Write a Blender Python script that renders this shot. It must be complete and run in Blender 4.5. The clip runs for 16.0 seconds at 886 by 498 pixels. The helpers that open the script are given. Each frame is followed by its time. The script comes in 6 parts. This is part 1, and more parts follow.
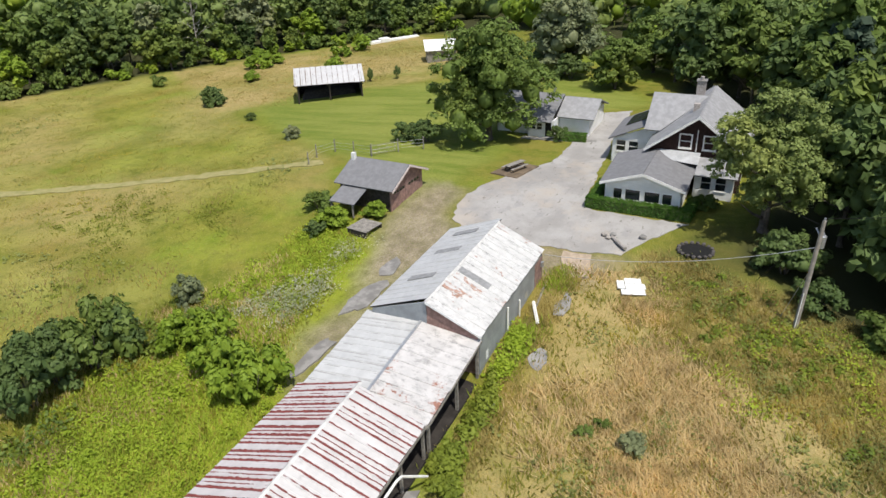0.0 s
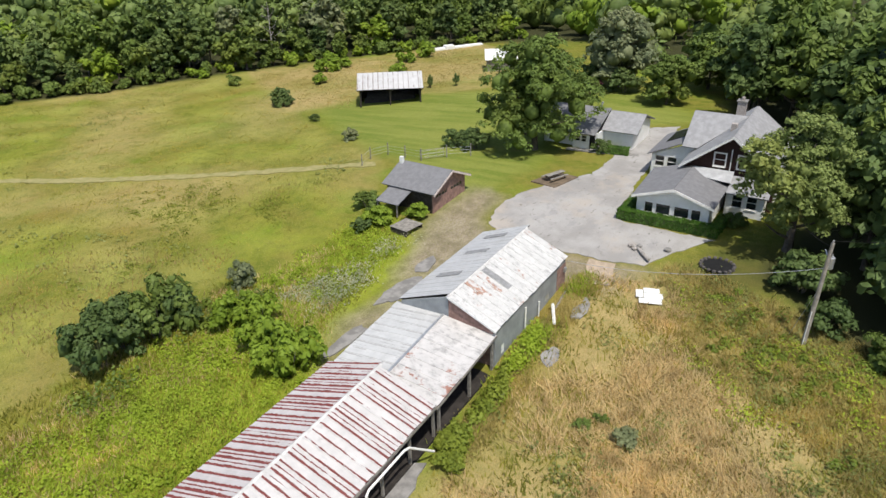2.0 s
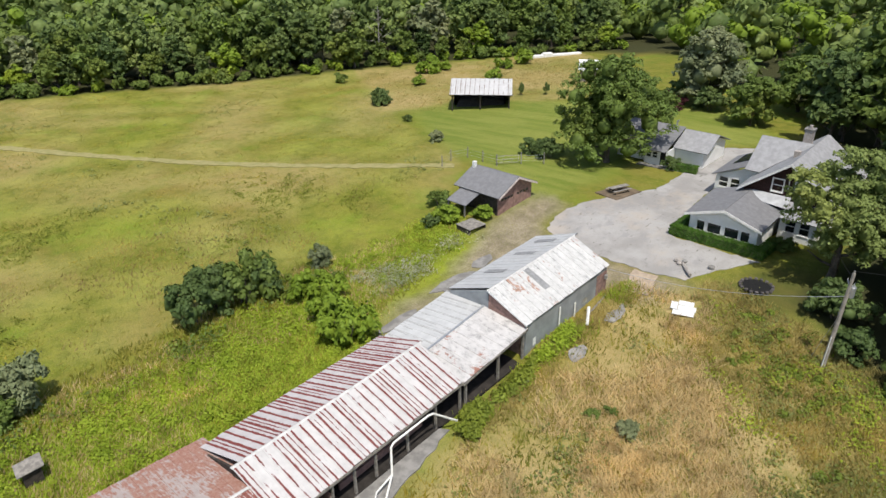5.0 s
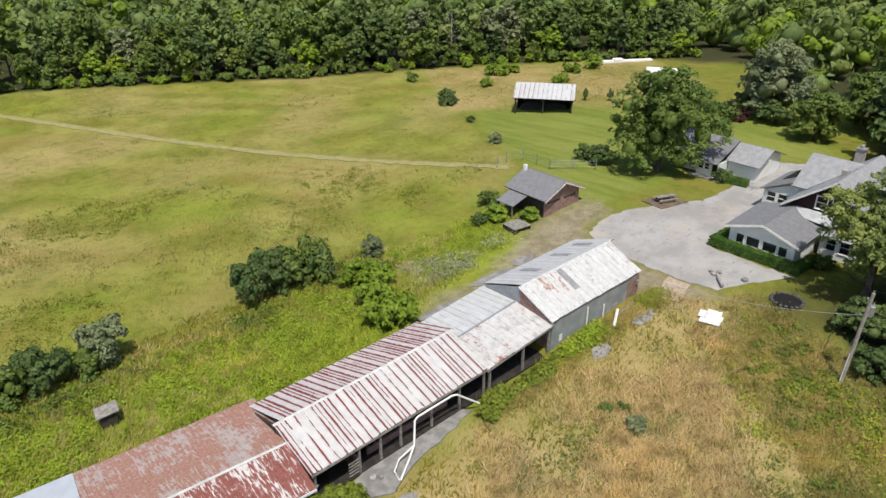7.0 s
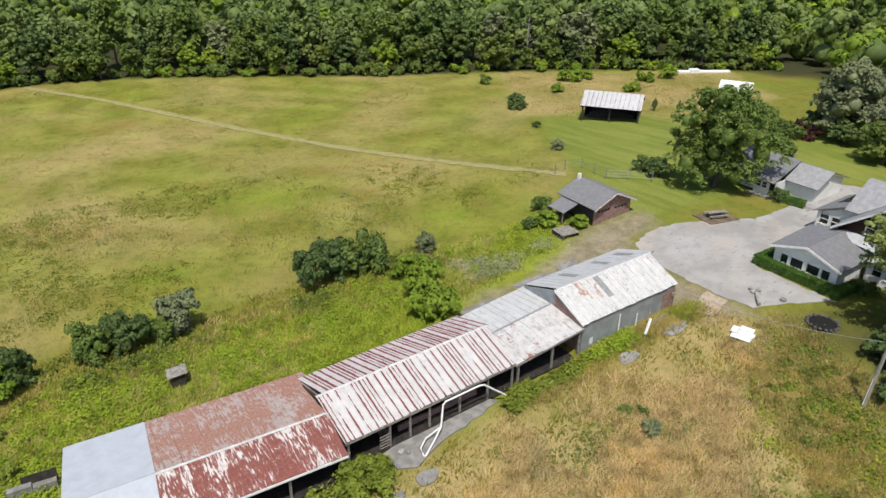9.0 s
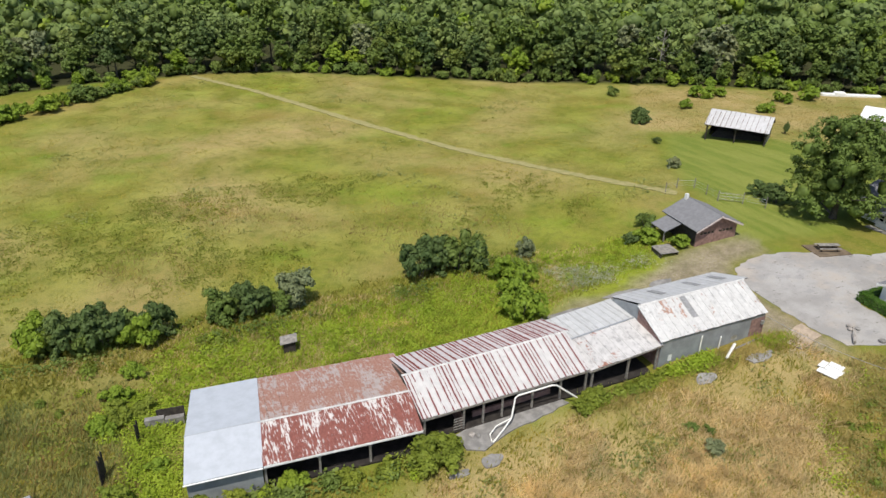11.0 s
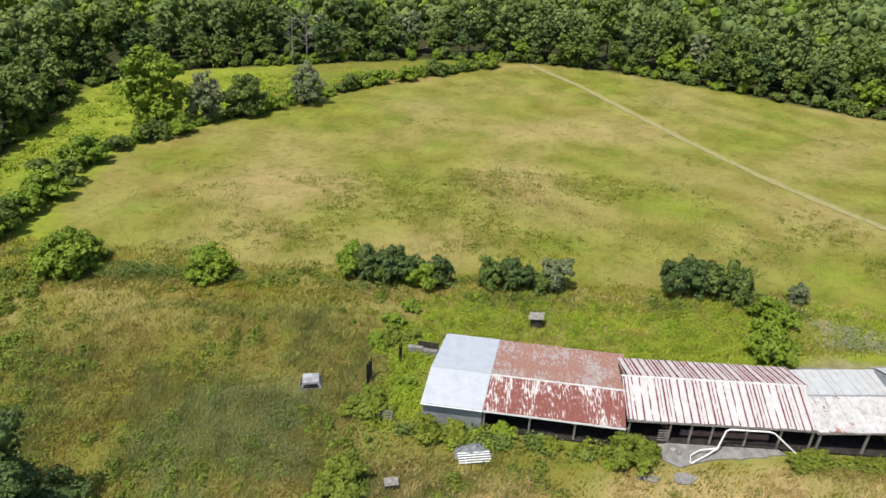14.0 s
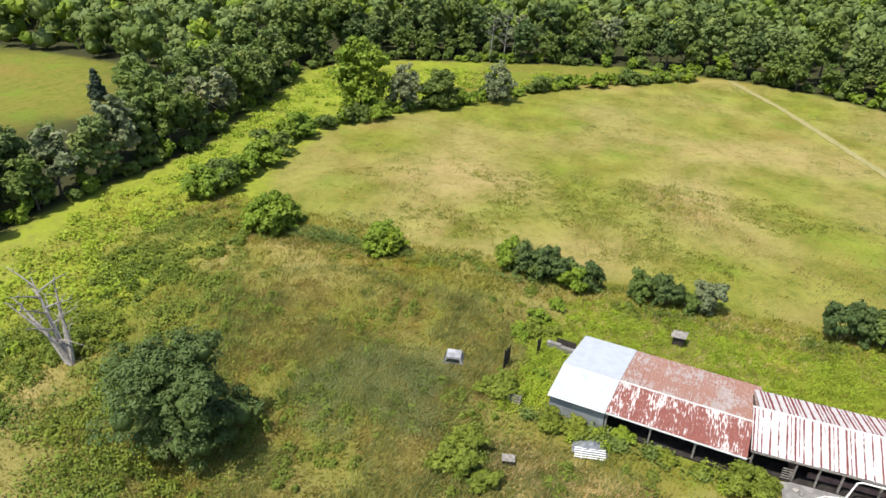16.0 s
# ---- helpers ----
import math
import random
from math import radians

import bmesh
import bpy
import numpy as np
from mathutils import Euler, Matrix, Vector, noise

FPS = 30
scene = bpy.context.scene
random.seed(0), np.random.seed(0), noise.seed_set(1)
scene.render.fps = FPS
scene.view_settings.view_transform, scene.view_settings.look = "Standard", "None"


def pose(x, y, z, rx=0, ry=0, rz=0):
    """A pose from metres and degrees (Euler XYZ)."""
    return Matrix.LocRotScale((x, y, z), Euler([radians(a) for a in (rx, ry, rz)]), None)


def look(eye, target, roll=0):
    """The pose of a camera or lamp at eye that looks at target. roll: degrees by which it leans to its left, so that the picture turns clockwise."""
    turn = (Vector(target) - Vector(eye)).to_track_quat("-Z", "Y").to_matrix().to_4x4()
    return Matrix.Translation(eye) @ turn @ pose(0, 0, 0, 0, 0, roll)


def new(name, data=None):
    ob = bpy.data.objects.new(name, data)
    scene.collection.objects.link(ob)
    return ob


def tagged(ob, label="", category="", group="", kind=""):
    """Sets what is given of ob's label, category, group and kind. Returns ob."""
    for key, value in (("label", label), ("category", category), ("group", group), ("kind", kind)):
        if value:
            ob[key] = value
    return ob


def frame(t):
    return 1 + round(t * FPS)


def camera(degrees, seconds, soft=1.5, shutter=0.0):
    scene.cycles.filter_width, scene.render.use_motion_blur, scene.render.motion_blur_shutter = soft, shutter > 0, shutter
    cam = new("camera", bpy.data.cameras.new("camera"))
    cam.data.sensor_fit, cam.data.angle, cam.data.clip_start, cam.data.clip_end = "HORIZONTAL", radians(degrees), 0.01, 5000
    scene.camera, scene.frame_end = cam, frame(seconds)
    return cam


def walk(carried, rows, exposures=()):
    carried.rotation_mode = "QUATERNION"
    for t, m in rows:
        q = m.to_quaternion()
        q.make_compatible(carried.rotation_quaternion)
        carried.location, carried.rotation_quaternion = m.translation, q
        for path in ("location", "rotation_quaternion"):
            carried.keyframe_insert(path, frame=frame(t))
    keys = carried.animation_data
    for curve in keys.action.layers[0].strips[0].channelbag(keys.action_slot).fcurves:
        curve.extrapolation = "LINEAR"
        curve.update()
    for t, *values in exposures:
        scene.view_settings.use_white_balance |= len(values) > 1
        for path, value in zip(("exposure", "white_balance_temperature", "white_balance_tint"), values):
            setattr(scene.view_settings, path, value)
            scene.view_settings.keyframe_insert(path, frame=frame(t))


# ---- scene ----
cam = camera(65.0, 16.0)
PATH = [
    (0, (8.525, -19.245, 29.657), (10.121, -18.447, 28.754), -2.1),
    (0.5, (8.01, -20.421, 30.07), (9.595, -19.594, 29.172), -2.0),
    (1, (7.297, -21.578, 30.744), (8.852, -20.696, 29.846), -1.9),
    (1.5, (6.701, -22.714, 31.044), (8.235, -21.79, 30.153), -1.7),
    (2, (6.173, -23.7, 31.436), (7.686, -22.741, 30.546), -1.5),
    (2.5, (5.589, -24.868, 31.919), (7.078, -23.873, 31.028), -1.3),
    (3, (5.048, -25.984, 32.441), (6.511, -24.951, 31.55), -1.3),
    (3.5, (4.675, -27.159, 33.003), (6.109, -26.085, 32.114), -1.1),
    (4, (4.351, -28.442, 33.448), (5.754, -27.328, 32.56), -1.0),
    (6.5, (2.539, -34.418, 36.055), (3.776, -33.127, 35.158), -0.3),
    (7, (2.376, -35.826, 36.535), (3.573, -34.499, 35.637), -0.2),
    (7.5, (2.137, -37.087, 37.053), (3.297, -35.728, 36.154), -0.0),
    (8, (2.031, -38.431, 37.674), (3.148, -37.038, 36.773), 0.1),
    (10.5, (1.785, -44.694, 41.025), (2.614, -43.12, 40.111), 1.0),
    (11, (2.047, -46.268, 41.678), (2.767, -44.641, 40.766), 0.9),
    (11.5, (2.057, -47.258, 42.233), (2.652, -45.582, 41.318), 1.3),
    (12, (1.878, -48.863, 42.863), (2.343, -47.149, 41.944), 1.7),
    (12.5, (2.062, -50.134, 43.433), (2.393, -48.392, 42.508), 2.0),
    (13, (2.799, -51.35, 44.157), (2.983, -49.592, 43.222), 2.1),
    (13.5, (3.866, -52.431, 44.871), (3.9, -50.669, 43.925), 2.0),
    (14, (4.661, -53.7, 45.579), (4.551, -51.945, 44.626), 2.0),
    (14.5, (5.348, -55.078, 46.368), (5.097, -53.341, 45.409), 2.2),
    (15, (5.897, -56.072, 46.947), (5.512, -54.364, 45.981), 2.6),
    (15.5, (6.703, -56.94, 47.53), (6.21, -55.263, 46.557), 2.6),
    (16, (7.816, -58.102, 48.197), (7.221, -56.461, 47.22), 2.4),
]
walk(cam, [(t, look(e, g, r)) for t, e, g, r in PATH], exposures=[(0.0, 0.08), (7.0, 0.0), (11.0, -0.02), (13.5, 0.10), (15.0, 0.28), (16.0, 0.42)])

# ---- world, sun, exposure ----
SUN_TO = Vector((-0.34, -0.44, 1.25)).normalized()
world = bpy.data.worlds.new("sky")
scene.world = world
world.use_nodes = True
wn = world.node_tree.nodes
sky = wn.new("ShaderNodeTexSky")
sky.sky_type = "NISHITA"
sky.sun_disc = False
sky.sun_elevation = math.asin(SUN_TO.z)
sky.sun_rotation = math.atan2(SUN_TO.x, SUN_TO.y)
sky.air_density, sky.dust_density = 1.0, 1.5
wn["Background"].inputs["Strength"].default_value = 0.13
world.node_tree.links.new(sky.outputs[0], wn["Background"].inputs["Color"])
sun_data = bpy.data.lights.new("sun", "SUN")
sun_data.energy, sun_data.angle, sun_data.color = 4.5, radians(0.6), (1.0, 0.95, 0.87)
sun = new("sun", sun_data)
sun.matrix_world = look(SUN_TO * 200, (0, 0, 0))

# ---- helpers of this scene ----
rng = np.random.default_rng(7)


def sm(a, b, x):
    t = np.clip((np.asarray(x, float) - a) / (b - a), 0, 1)
    return t * t * (3 - 2 * t)


def ground_z(x, y):
    """Height of the land: level at the barn, a rise to the house, a slow fall across the field."""
    return 1.6 * sm(50, 75, x) * (1 - sm(10, 60, y)) * sm(-40, -15, y) - 2.0 * sm(15, 95, y) - 0.35 * (1 - sm(-40, -15, y)) + 0.75 * sm(42, 46, x) * (1 - sm(56, 60, x)) * (1 - sm(4.6, 8.0, np.abs(y)))


def gz(x, y):
    return float(ground_z(x, y))


def part(name, data, material, parent, label="", kind="", m=None):
    """One mesh object under a thing or a part. data: a bmesh or a mesh."""
    if isinstance(data, bmesh.types.BMesh):
        me = bpy.data.meshes.new(name)
        data.to_mesh(me)
        data.free()
    else:
        me = data
    if material and not me.materials:
        me.materials.append(material)
    ob = new(name, me)
    if parent:
        ob.parent = parent
    if m is not None:
        ob.matrix_basis = m
    return tagged(ob, label, kind=kind)


def thing(name, label, category, m, group=""):
    ob = new(name)
    ob.empty_display_size = 0.3
    ob.matrix_basis = m
    return tagged(ob, label, category, group)


def mesh_np(name, verts, faces):
    me = bpy.data.meshes.new(name)
    verts = np.asarray(verts, np.float32)
    faces = np.asarray(faces, np.int32)
    n, k = faces.shape
    me.vertices.add(len(verts))
    me.vertices.foreach_set("co", verts.ravel())
    me.loops.add(n * k)
    me.loops.foreach_set("vertex_index", faces.ravel())
    me.polygons.add(n)
    me.polygons.foreach_set("loop_start", np.arange(0, n * k, k, dtype=np.int32))
    me.update(calc_edges=True)
    return me


def add_box(bm, x0, x1, y0, y1, z0, z1, bevel=0.0):
    vs = [bm.verts.new((x, y, z)) for z in (z0, z1) for x, y in ((x0, y0), (x1, y0), (x1, y1), (x0, y1))]
    fs = [bm.faces.new([vs[i] for i in f]) for f in ((3, 2, 1, 0), (4, 5, 6, 7), (0, 1, 5, 4), (1, 2, 6, 5), (2, 3, 7, 6), (3, 0, 4, 7))]
    if bevel:
        es = list({e for f in fs for e in f.edges})
        bmesh.ops.bevel(bm, geom=es, offset=bevel, segments=1, affect="EDGES")
    return vs


def box(*a, bevel=0.0):
    bm = bmesh.new()
    add_box(bm, *a, bevel=bevel)
    return bm


def add_prism(bm, poly, depth, axis=Vector((0, 0, 1))):
    """A closed prism over a flat polygon of 3D points, pushed along axis by depth."""
    a = [bm.verts.new(p) for p in poly]
    b = [bm.verts.new(Vector(p) + axis * depth) for p in poly]
    bm.faces.new(a[::-1])
    bm.faces.new(b)
    n = len(a)
    for i in range(n):
        bm.faces.new((a[i], a[(i + 1) % n], b[(i + 1) % n], b[i]))
    bmesh.ops.recalc_face_normals(bm, faces=bm.faces)


def prism(poly, depth, axis=Vector((0, 0, 1))):
    bm = bmesh.new()
    add_prism(bm, poly, depth, axis)
    return bm


def add_tube(bm, pts, radii, n=8):
    """A tapered tube through points."""
    rings = []
    pts = [Vector(p) for p in pts]
    for i, p in enumerate(pts):
        d = (pts[min(i + 1, len(pts) - 1)] - pts[max(i - 1, 0)]).normalized()
        a = d.cross(Vector((0.31, 0.9, 0.2))).normalized()
        b = d.cross(a)
        rings.append([bm.verts.new(p + (a * math.cos(k * math.tau / n) + b * math.sin(k * math.tau / n)) * radii[i]) for k in range(n)])
    for r, s in zip(rings, rings[1:]):
        for k in range(n):
            bm.faces.new((r[k], r[(k + 1) % n], s[(k + 1) % n], s[k]))
    bm.faces.new(rings[0][::-1])
    bm.faces.new(rings[-1])


def tube(pts, radii, n=8):
    bm = bmesh.new()
    add_tube(bm, pts, radii if isinstance(radii, (list, tuple)) else [radii] * len(pts), n)
    return bm


# ---- materials ----
class Mat:
    """A node material in the making."""

    def __init__(self, name, rough=0.8, metal=0.0, spec=0.3):
        self.m = bpy.data.materials.new(name)
        self.m.use_nodes = True
        self.n, self.l = self.m.node_tree.nodes, self.m.node_tree.links
        self.b = self.n["Principled BSDF"]
        self.b.inputs["Roughness"].default_value = rough
        self.b.inputs["Metallic"].default_value = metal
        self.b.inputs["Specular IOR Level"].default_value = spec
        self.geo = self.n.new("ShaderNodeNewGeometry")
        self.tc = self.n.new("ShaderNodeTexCoord")

    def link(self, a, b):
        self.l.new(a, b)

    def put(self, sock, v):
        if hasattr(v, "is_linked"):
            self.l.new(v, sock)
        else:
            sock.default_value = v

    def noise(self, scale, detail=4.0, rough=0.6, vec=None, stretch=None):
        v = vec or self.geo.outputs["Position"]
        if stretch:
            mp = self.n.new("ShaderNodeMapping")
            mp.inputs["Scale"].default_value = stretch
            self.l.new(v, mp.inputs["Vector"])
            v = mp.outputs[0]
        t = self.n.new("ShaderNodeTexNoise")
        t.inputs["Scale"].default_value, t.inputs["Detail"].default_value, t.inputs["Roughness"].default_value = scale, detail, rough
        self.l.new(v, t.inputs["Vector"])
        return t.outputs["Fac"]

    def ramp(self, fac, lo, hi, a=0.0, b=1.0):
        r = self.n.new("ShaderNodeMapRange")
        r.interpolation_type = "SMOOTHSTEP"
        self.put(r.inputs["Value"], fac)
        for k, v in (("From Min", lo), ("From Max", hi), ("To Min", a), ("To Max", b)):
            r.inputs[k].default_value = v
        return r.outputs[0]

    def math(self, op, a, b=0.0, clamp=False):
        r = self.n.new("ShaderNodeMath")
        r.operation, r.use_clamp = op, clamp
        self.put(r.inputs[0], a)
        self.put(r.inputs[1], b)
        return r.outputs[0]

    def mix(self, fac, a, b, blend="MIX"):
        r = self.n.new("ShaderNodeMix")
        r.data_type, r.blend_type = "RGBA", blend
        self.put(r.inputs["Factor"], fac)
        for s, v in ((r.inputs[6], a), (r.inputs[7], b)):
            self.put(s, v if hasattr(v, "is_linked") else (*v, 1.0))
        return r.outputs[2]

    def attr(self, name):
        a = self.n.new("ShaderNodeAttribute")
        a.attribute_name = name
        return a.outputs["Fac"]

    def rand(self):
        return self.n.new("ShaderNodeObjectInfo").outputs["Random"]

    def island(self):
        return self.geo.outputs["Random Per Island"]

    def xyz(self, sock):
        s = self.n.new("ShaderNodeSeparateXYZ")
        self.l.new(sock, s.inputs[0])
        return s.outputs

    def bump(self, h, strength=0.4, dist=0.05):
        b = self.n.new("ShaderNodeBump")
        b.inputs["Strength"].default_value, b.inputs["Distance"].default_value = strength, dist
        self.l.new(h, b.inputs["Height"])
        self.l.new(b.outputs[0], self.b.inputs["Normal"])

    def done(self, color, rough=None):
        self.put(self.b.inputs["Base Color"], color if hasattr(color, "is_linked") else (*color, 1.0))
        if rough is not None:
            self.put(self.b.inputs["Roughness"], rough)
        return self.m


def plain(name, c, rough=0.7, var=0.25, scale=3.0, metal=0.0, bump=0.15, spec=0.3):
    """Paint, board or stone with grain and stains at two scales."""
    m = Mat(name, rough, metal, spec)
    a, b = m.noise(scale), m.noise(scale * 12, 3.0)
    dark = tuple(v * (1 - var) for v in c)
    light = tuple(min(0.9, v * (1 + var * 0.5)) for v in c)
    col = m.mix(m.ramp(a, 0.35, 0.68), dark, light)
    col = m.mix(m.math("MULTIPLY", m.ramp(b, 0.45, 0.7), 0.35), col, dark)
    m.bump(b, bump, 0.02)
    return m.done(col)


def leaf_mat(name, c1, c2, c3=None, spec=0.2, through_light=0.28, drift=0.5):
    """Leaves: each clump a shade of its own, each tree too, a slow drift of hue from stand to stand, with light passing through."""
    m = Mat(name, 0.6, 0.0, spec)
    col = m.mix(m.island(), c1, c2)
    col = m.mix(m.math("MULTIPLY", m.rand(), 0.6), col, c3 or c2)
    warm = (min(0.9, c2[0] * 1.25), c2[1] * 1.08, c2[2] * 0.8)
    cool = (c1[0] * 0.62, c1[1] * 0.74, c1[2] * 0.9)
    stand = m.noise(0.10, 2.0, 0.5)
    col = m.mix(m.ramp(stand, 0.52, 0.70, 0.0, drift), col, warm)
    col = m.mix(m.ramp(stand, 0.46, 0.32, 0.0, drift), col, cool)
    n = m.noise(0.6, 3.0)
    col = m.mix(m.ramp(n, 0.4, 0.75), col, tuple(v * 0.75 for v in c1))
    tr = m.n.new("ShaderNodeBsdfTranslucent")
    m.link(col, tr.inputs["Color"])
    mx = m.n.new("ShaderNodeMixShader")
    mx.inputs[0].default_value = through_light
    m.link(m.b.outputs[0], mx.inputs[1])
    m.link(tr.outputs[0], mx.inputs[2])
    m.link(mx.outputs[0], m.n["Material Output"].inputs["Surface"])
    return m.done(col)


def roof_mat(name, base, rust, amount, streak=0.0, rust2=None, rough=0.55, metal=0.1, patch=0.0, fleck=0.0, runs=0.5, vary=0.2, grain=4.6):
    """Painted or galvanised roof sheets, rusted in runs down the slope, or streaked grey there as rib shade. Local x
    crosses the sheet, y climbs.
    """
    m = Mat(name, rough, metal, 0.4)
    ox = m.xyz(m.tc.outputs["Object"])
    big = m.noise(0.35, 3.0)
    fine = m.noise(2.6, 6.0, 0.7)
    down = m.noise(grain, 5.0, 0.65, stretch=(1.0, 0.16, 0.16))
    r = m.rand()
    shade = m.mix(m.ramp(m.noise(1.1, 5.0, 0.65), 0.3, 0.75), base, tuple(v * 0.82 for v in base))
    shade = m.mix(m.math("MULTIPLY", r, 0.3), shade, tuple(v * 0.75 for v in base))
    f = m.math("ADD", m.math("MULTIPLY", fine, 1 - runs), m.math("MULTIPLY", down, runs))
    f = m.math("ADD", f, m.math("MULTIPLY", m.math("SUBTRACT", big, 0.5), 0.4 + patch))
    f = m.math("ADD", f, m.math("MULTIPLY", m.math("SUBTRACT", r, 0.5), vary))
    if streak:
        wob = m.math("MULTIPLY", m.math("SUBTRACT", m.noise(3.0, 4.0, 0.7), 0.5), 0.16)
        side = m.math("ABSOLUTE", m.math("SUBTRACT", m.math("ADD", ox[0], wob), 0.16))
        band = m.math("SUBTRACT", 1.0, m.ramp(side, 0.02, 0.15))
        side2 = m.math("ABSOLUTE", m.math("SUBTRACT", m.math("ADD", ox[0], wob), 0.5))
        band = m.math("ADD", band, m.math("MULTIPLY", m.math("SUBTRACT", 1.0, m.ramp(side2, 0.01, 0.1)), m.ramp(r, 0.35, 0.8, 0.2, 0.75)))
        gap = m.ramp(m.noise(1.3, 4.0, 0.65, stretch=(1.3, 0.35, 0.35)), 0.34, 0.6, 0.6, 1.0)
        f = m.math("ADD", m.math("MULTIPLY", f, 0.75), m.math("MULTIPLY", m.math("MULTIPLY", band, gap), streak))
    mask = m.ramp(f, 0.72 - amount, 0.80 - amount)
    rc = m.mix(m.ramp(m.noise(6.0, 4.0), 0.3, 0.7), rust, rust2 or tuple(v * 0.6 for v in rust))
    if fleck:
        g = m.ramp(m.noise(2.6, 7.0, 0.75, stretch=(1.0, 0.55, 0.55)), 0.6 - fleck * 0.15, 0.72)
        shade = m.mix(m.math("MULTIPLY", g, min(1.0, fleck * 1.4)), shade, tuple(v * 0.45 for v in base))
    col = m.mix(mask, shade, rc)
    m.bump(fine, 0.12, 0.02)
    return m.done(col, m.ramp(mask, 0, 1, rough, 0.85))


M_BARK = plain("bark", (0.13, 0.11, 0.09), 0.9, 0.4, 2.0, bump=0.5)
M_DEADWOOD = plain("dead_wood", (0.36, 0.33, 0.3), 0.9, 0.3, 3.0)
M_LEAF = leaf_mat("leaves_green", (0.108, 0.158, 0.028), (0.188, 0.245, 0.06), (0.17, 0.25, 0.055), through_light=0.28)
M_LEAF_DARK = leaf_mat("leaves_dark", (0.085, 0.13, 0.034), (0.15, 0.21, 0.066), (0.12, 0.18, 0.058), through_light=0.28)
M_LEAF_BRIGHT = leaf_mat("leaves_bright", (0.17, 0.26, 0.024), (0.27, 0.36, 0.042), (0.23, 0.32, 0.034))
M_LEAF_GREY = leaf_mat("leaves_grey", (0.19, 0.22, 0.10), (0.30, 0.325, 0.175), (0.24, 0.285, 0.14), through_light=0.28)
M_LEAF_FAR = leaf_mat("leaves_far", (0.145, 0.20, 0.055), (0.25, 0.315, 0.10), (0.19, 0.27, 0.07), through_light=0.28)
M_LEAF_LIGHT = leaf_mat("leaves_light", (0.18, 0.235, 0.06), (0.30, 0.36, 0.12), (0.25, 0.32, 0.09), through_light=0.32)
M_RIDGE = plain("worn_white_ridge", (0.58, 0.57, 0.55), 0.6, 0.2, 2.0)
M_SOOT = plain("sooty_stone", (0.11, 0.10, 0.095), 0.9, 0.4, 3.0)
M_LEAF_RED = leaf_mat("leaves_maroon", (0.045, 0.012, 0.016), (0.08, 0.02, 0.025))
M_LEAF_CONIFER = leaf_mat("needles", (0.05, 0.08, 0.045), (0.10, 0.14, 0.085))
M_WEED = leaf_mat("weed_leaves", (0.27, 0.37, 0.028), (0.39, 0.475, 0.05), through_light=0.38, drift=0.22)
M_GOLDENROD = leaf_mat("weed_stems", (0.22, 0.26, 0.07), (0.34, 0.36, 0.125), through_light=0.5)
M_BRAMBLE = leaf_mat("bramble_leaves", (0.125, 0.175, 0.02), (0.215, 0.27, 0.038), (0.19, 0.235, 0.033), through_light=0.22)
M_SAGE = leaf_mat("goldenrod_stems", (0.20, 0.24, 0.085), (0.29, 0.325, 0.13), through_light=0.4, drift=0.15)
M_LEAF_COARSE = leaf_mat("coarse_weed_leaves", (0.17, 0.22, 0.026), (0.265, 0.315, 0.046), through_light=0.32, drift=0.3)
M_FIELD_WEED = leaf_mat("field_weed_leaves", (0.185, 0.22, 0.026), (0.27, 0.30, 0.048), through_light=0.4)
M_RUSSET = leaf_mat("russet_grass", (0.26, 0.185, 0.07), (0.38, 0.28, 0.11), through_light=0.45)
M_TAN = leaf_mat("tan_seed_heads", (0.33, 0.27, 0.08), (0.46, 0.37, 0.13), through_light=0.5)
M_DRY = leaf_mat("dry_stalks", (0.52, 0.38, 0.165), (0.72, 0.57, 0.30), through_light=0.5)
M_MEADOW = leaf_mat("meadow_blades", (0.25, 0.255, 0.036), (0.40, 0.35, 0.075), through_light=0.5, drift=0.7)
M_FLOWER = leaf_mat("pale_flowers", (0.26, 0.29, 0.12), (0.48, 0.47, 0.33))
M_WHITE = plain("white_paint", (0.78, 0.78, 0.76), 0.6, 0.10, 1.5)
M_SIDING_W = plain("white_siding", (0.80, 0.80, 0.785), 0.55, 0.08, 0.8)
M_TRIM = plain("white_trim", (0.8, 0.79, 0.76), 0.6, 0.12, 3.0)
M_SHINGLE = plain("grey_shingles", (0.19, 0.19, 0.197), 0.9, 0.14, 2.0, bump=0.4)
M_SHINGLE_L = plain("light_grey_shingles", (0.30, 0.30, 0.305), 0.9, 0.16, 1.6, bump=0.4)
M_BROWN = plain("brown_wall_shingles", (0.045, 0.022, 0.018), 0.85, 0.35, 5.0, bump=0.5)
M_REDWOOD = plain("faded_red_boards", (0.32, 0.20, 0.17), 0.85, 0.3, 2.5, bump=0.4)
M_DARKWOOD = plain("weathered_dark_wood", (0.06, 0.05, 0.042), 0.9, 0.4, 3.0, bump=0.4)
M_GREYWOOD = plain("grey_weathered_wood", (0.27, 0.25, 0.22), 0.9, 0.35, 3.0, bump=0.4)
M_GREYWALL = plain("grey_sheet_wall", (0.31, 0.33, 0.345), 0.5, 0.2, 0.7, metal=0.1)
M_POLE = plain("pole_wood", (0.33, 0.30, 0.26), 0.85, 0.25, 2.0)
M_CONCRETE = plain("old_concrete", (0.25, 0.24, 0.225), 0.9, 0.3, 1.2, bump=0.4)
M_METAL = plain("galvanised_metal", (0.5, 0.51, 0.52), 0.4, 0.15, 3.0, metal=0.6)
M_PVC = plain("white_pipe", (0.8, 0.79, 0.74), 0.45, 0.12, 2.0)
M_BRICK = plain("chimney_brick", (0.40, 0.36, 0.33), 0.9, 0.3, 8.0, bump=0.5)
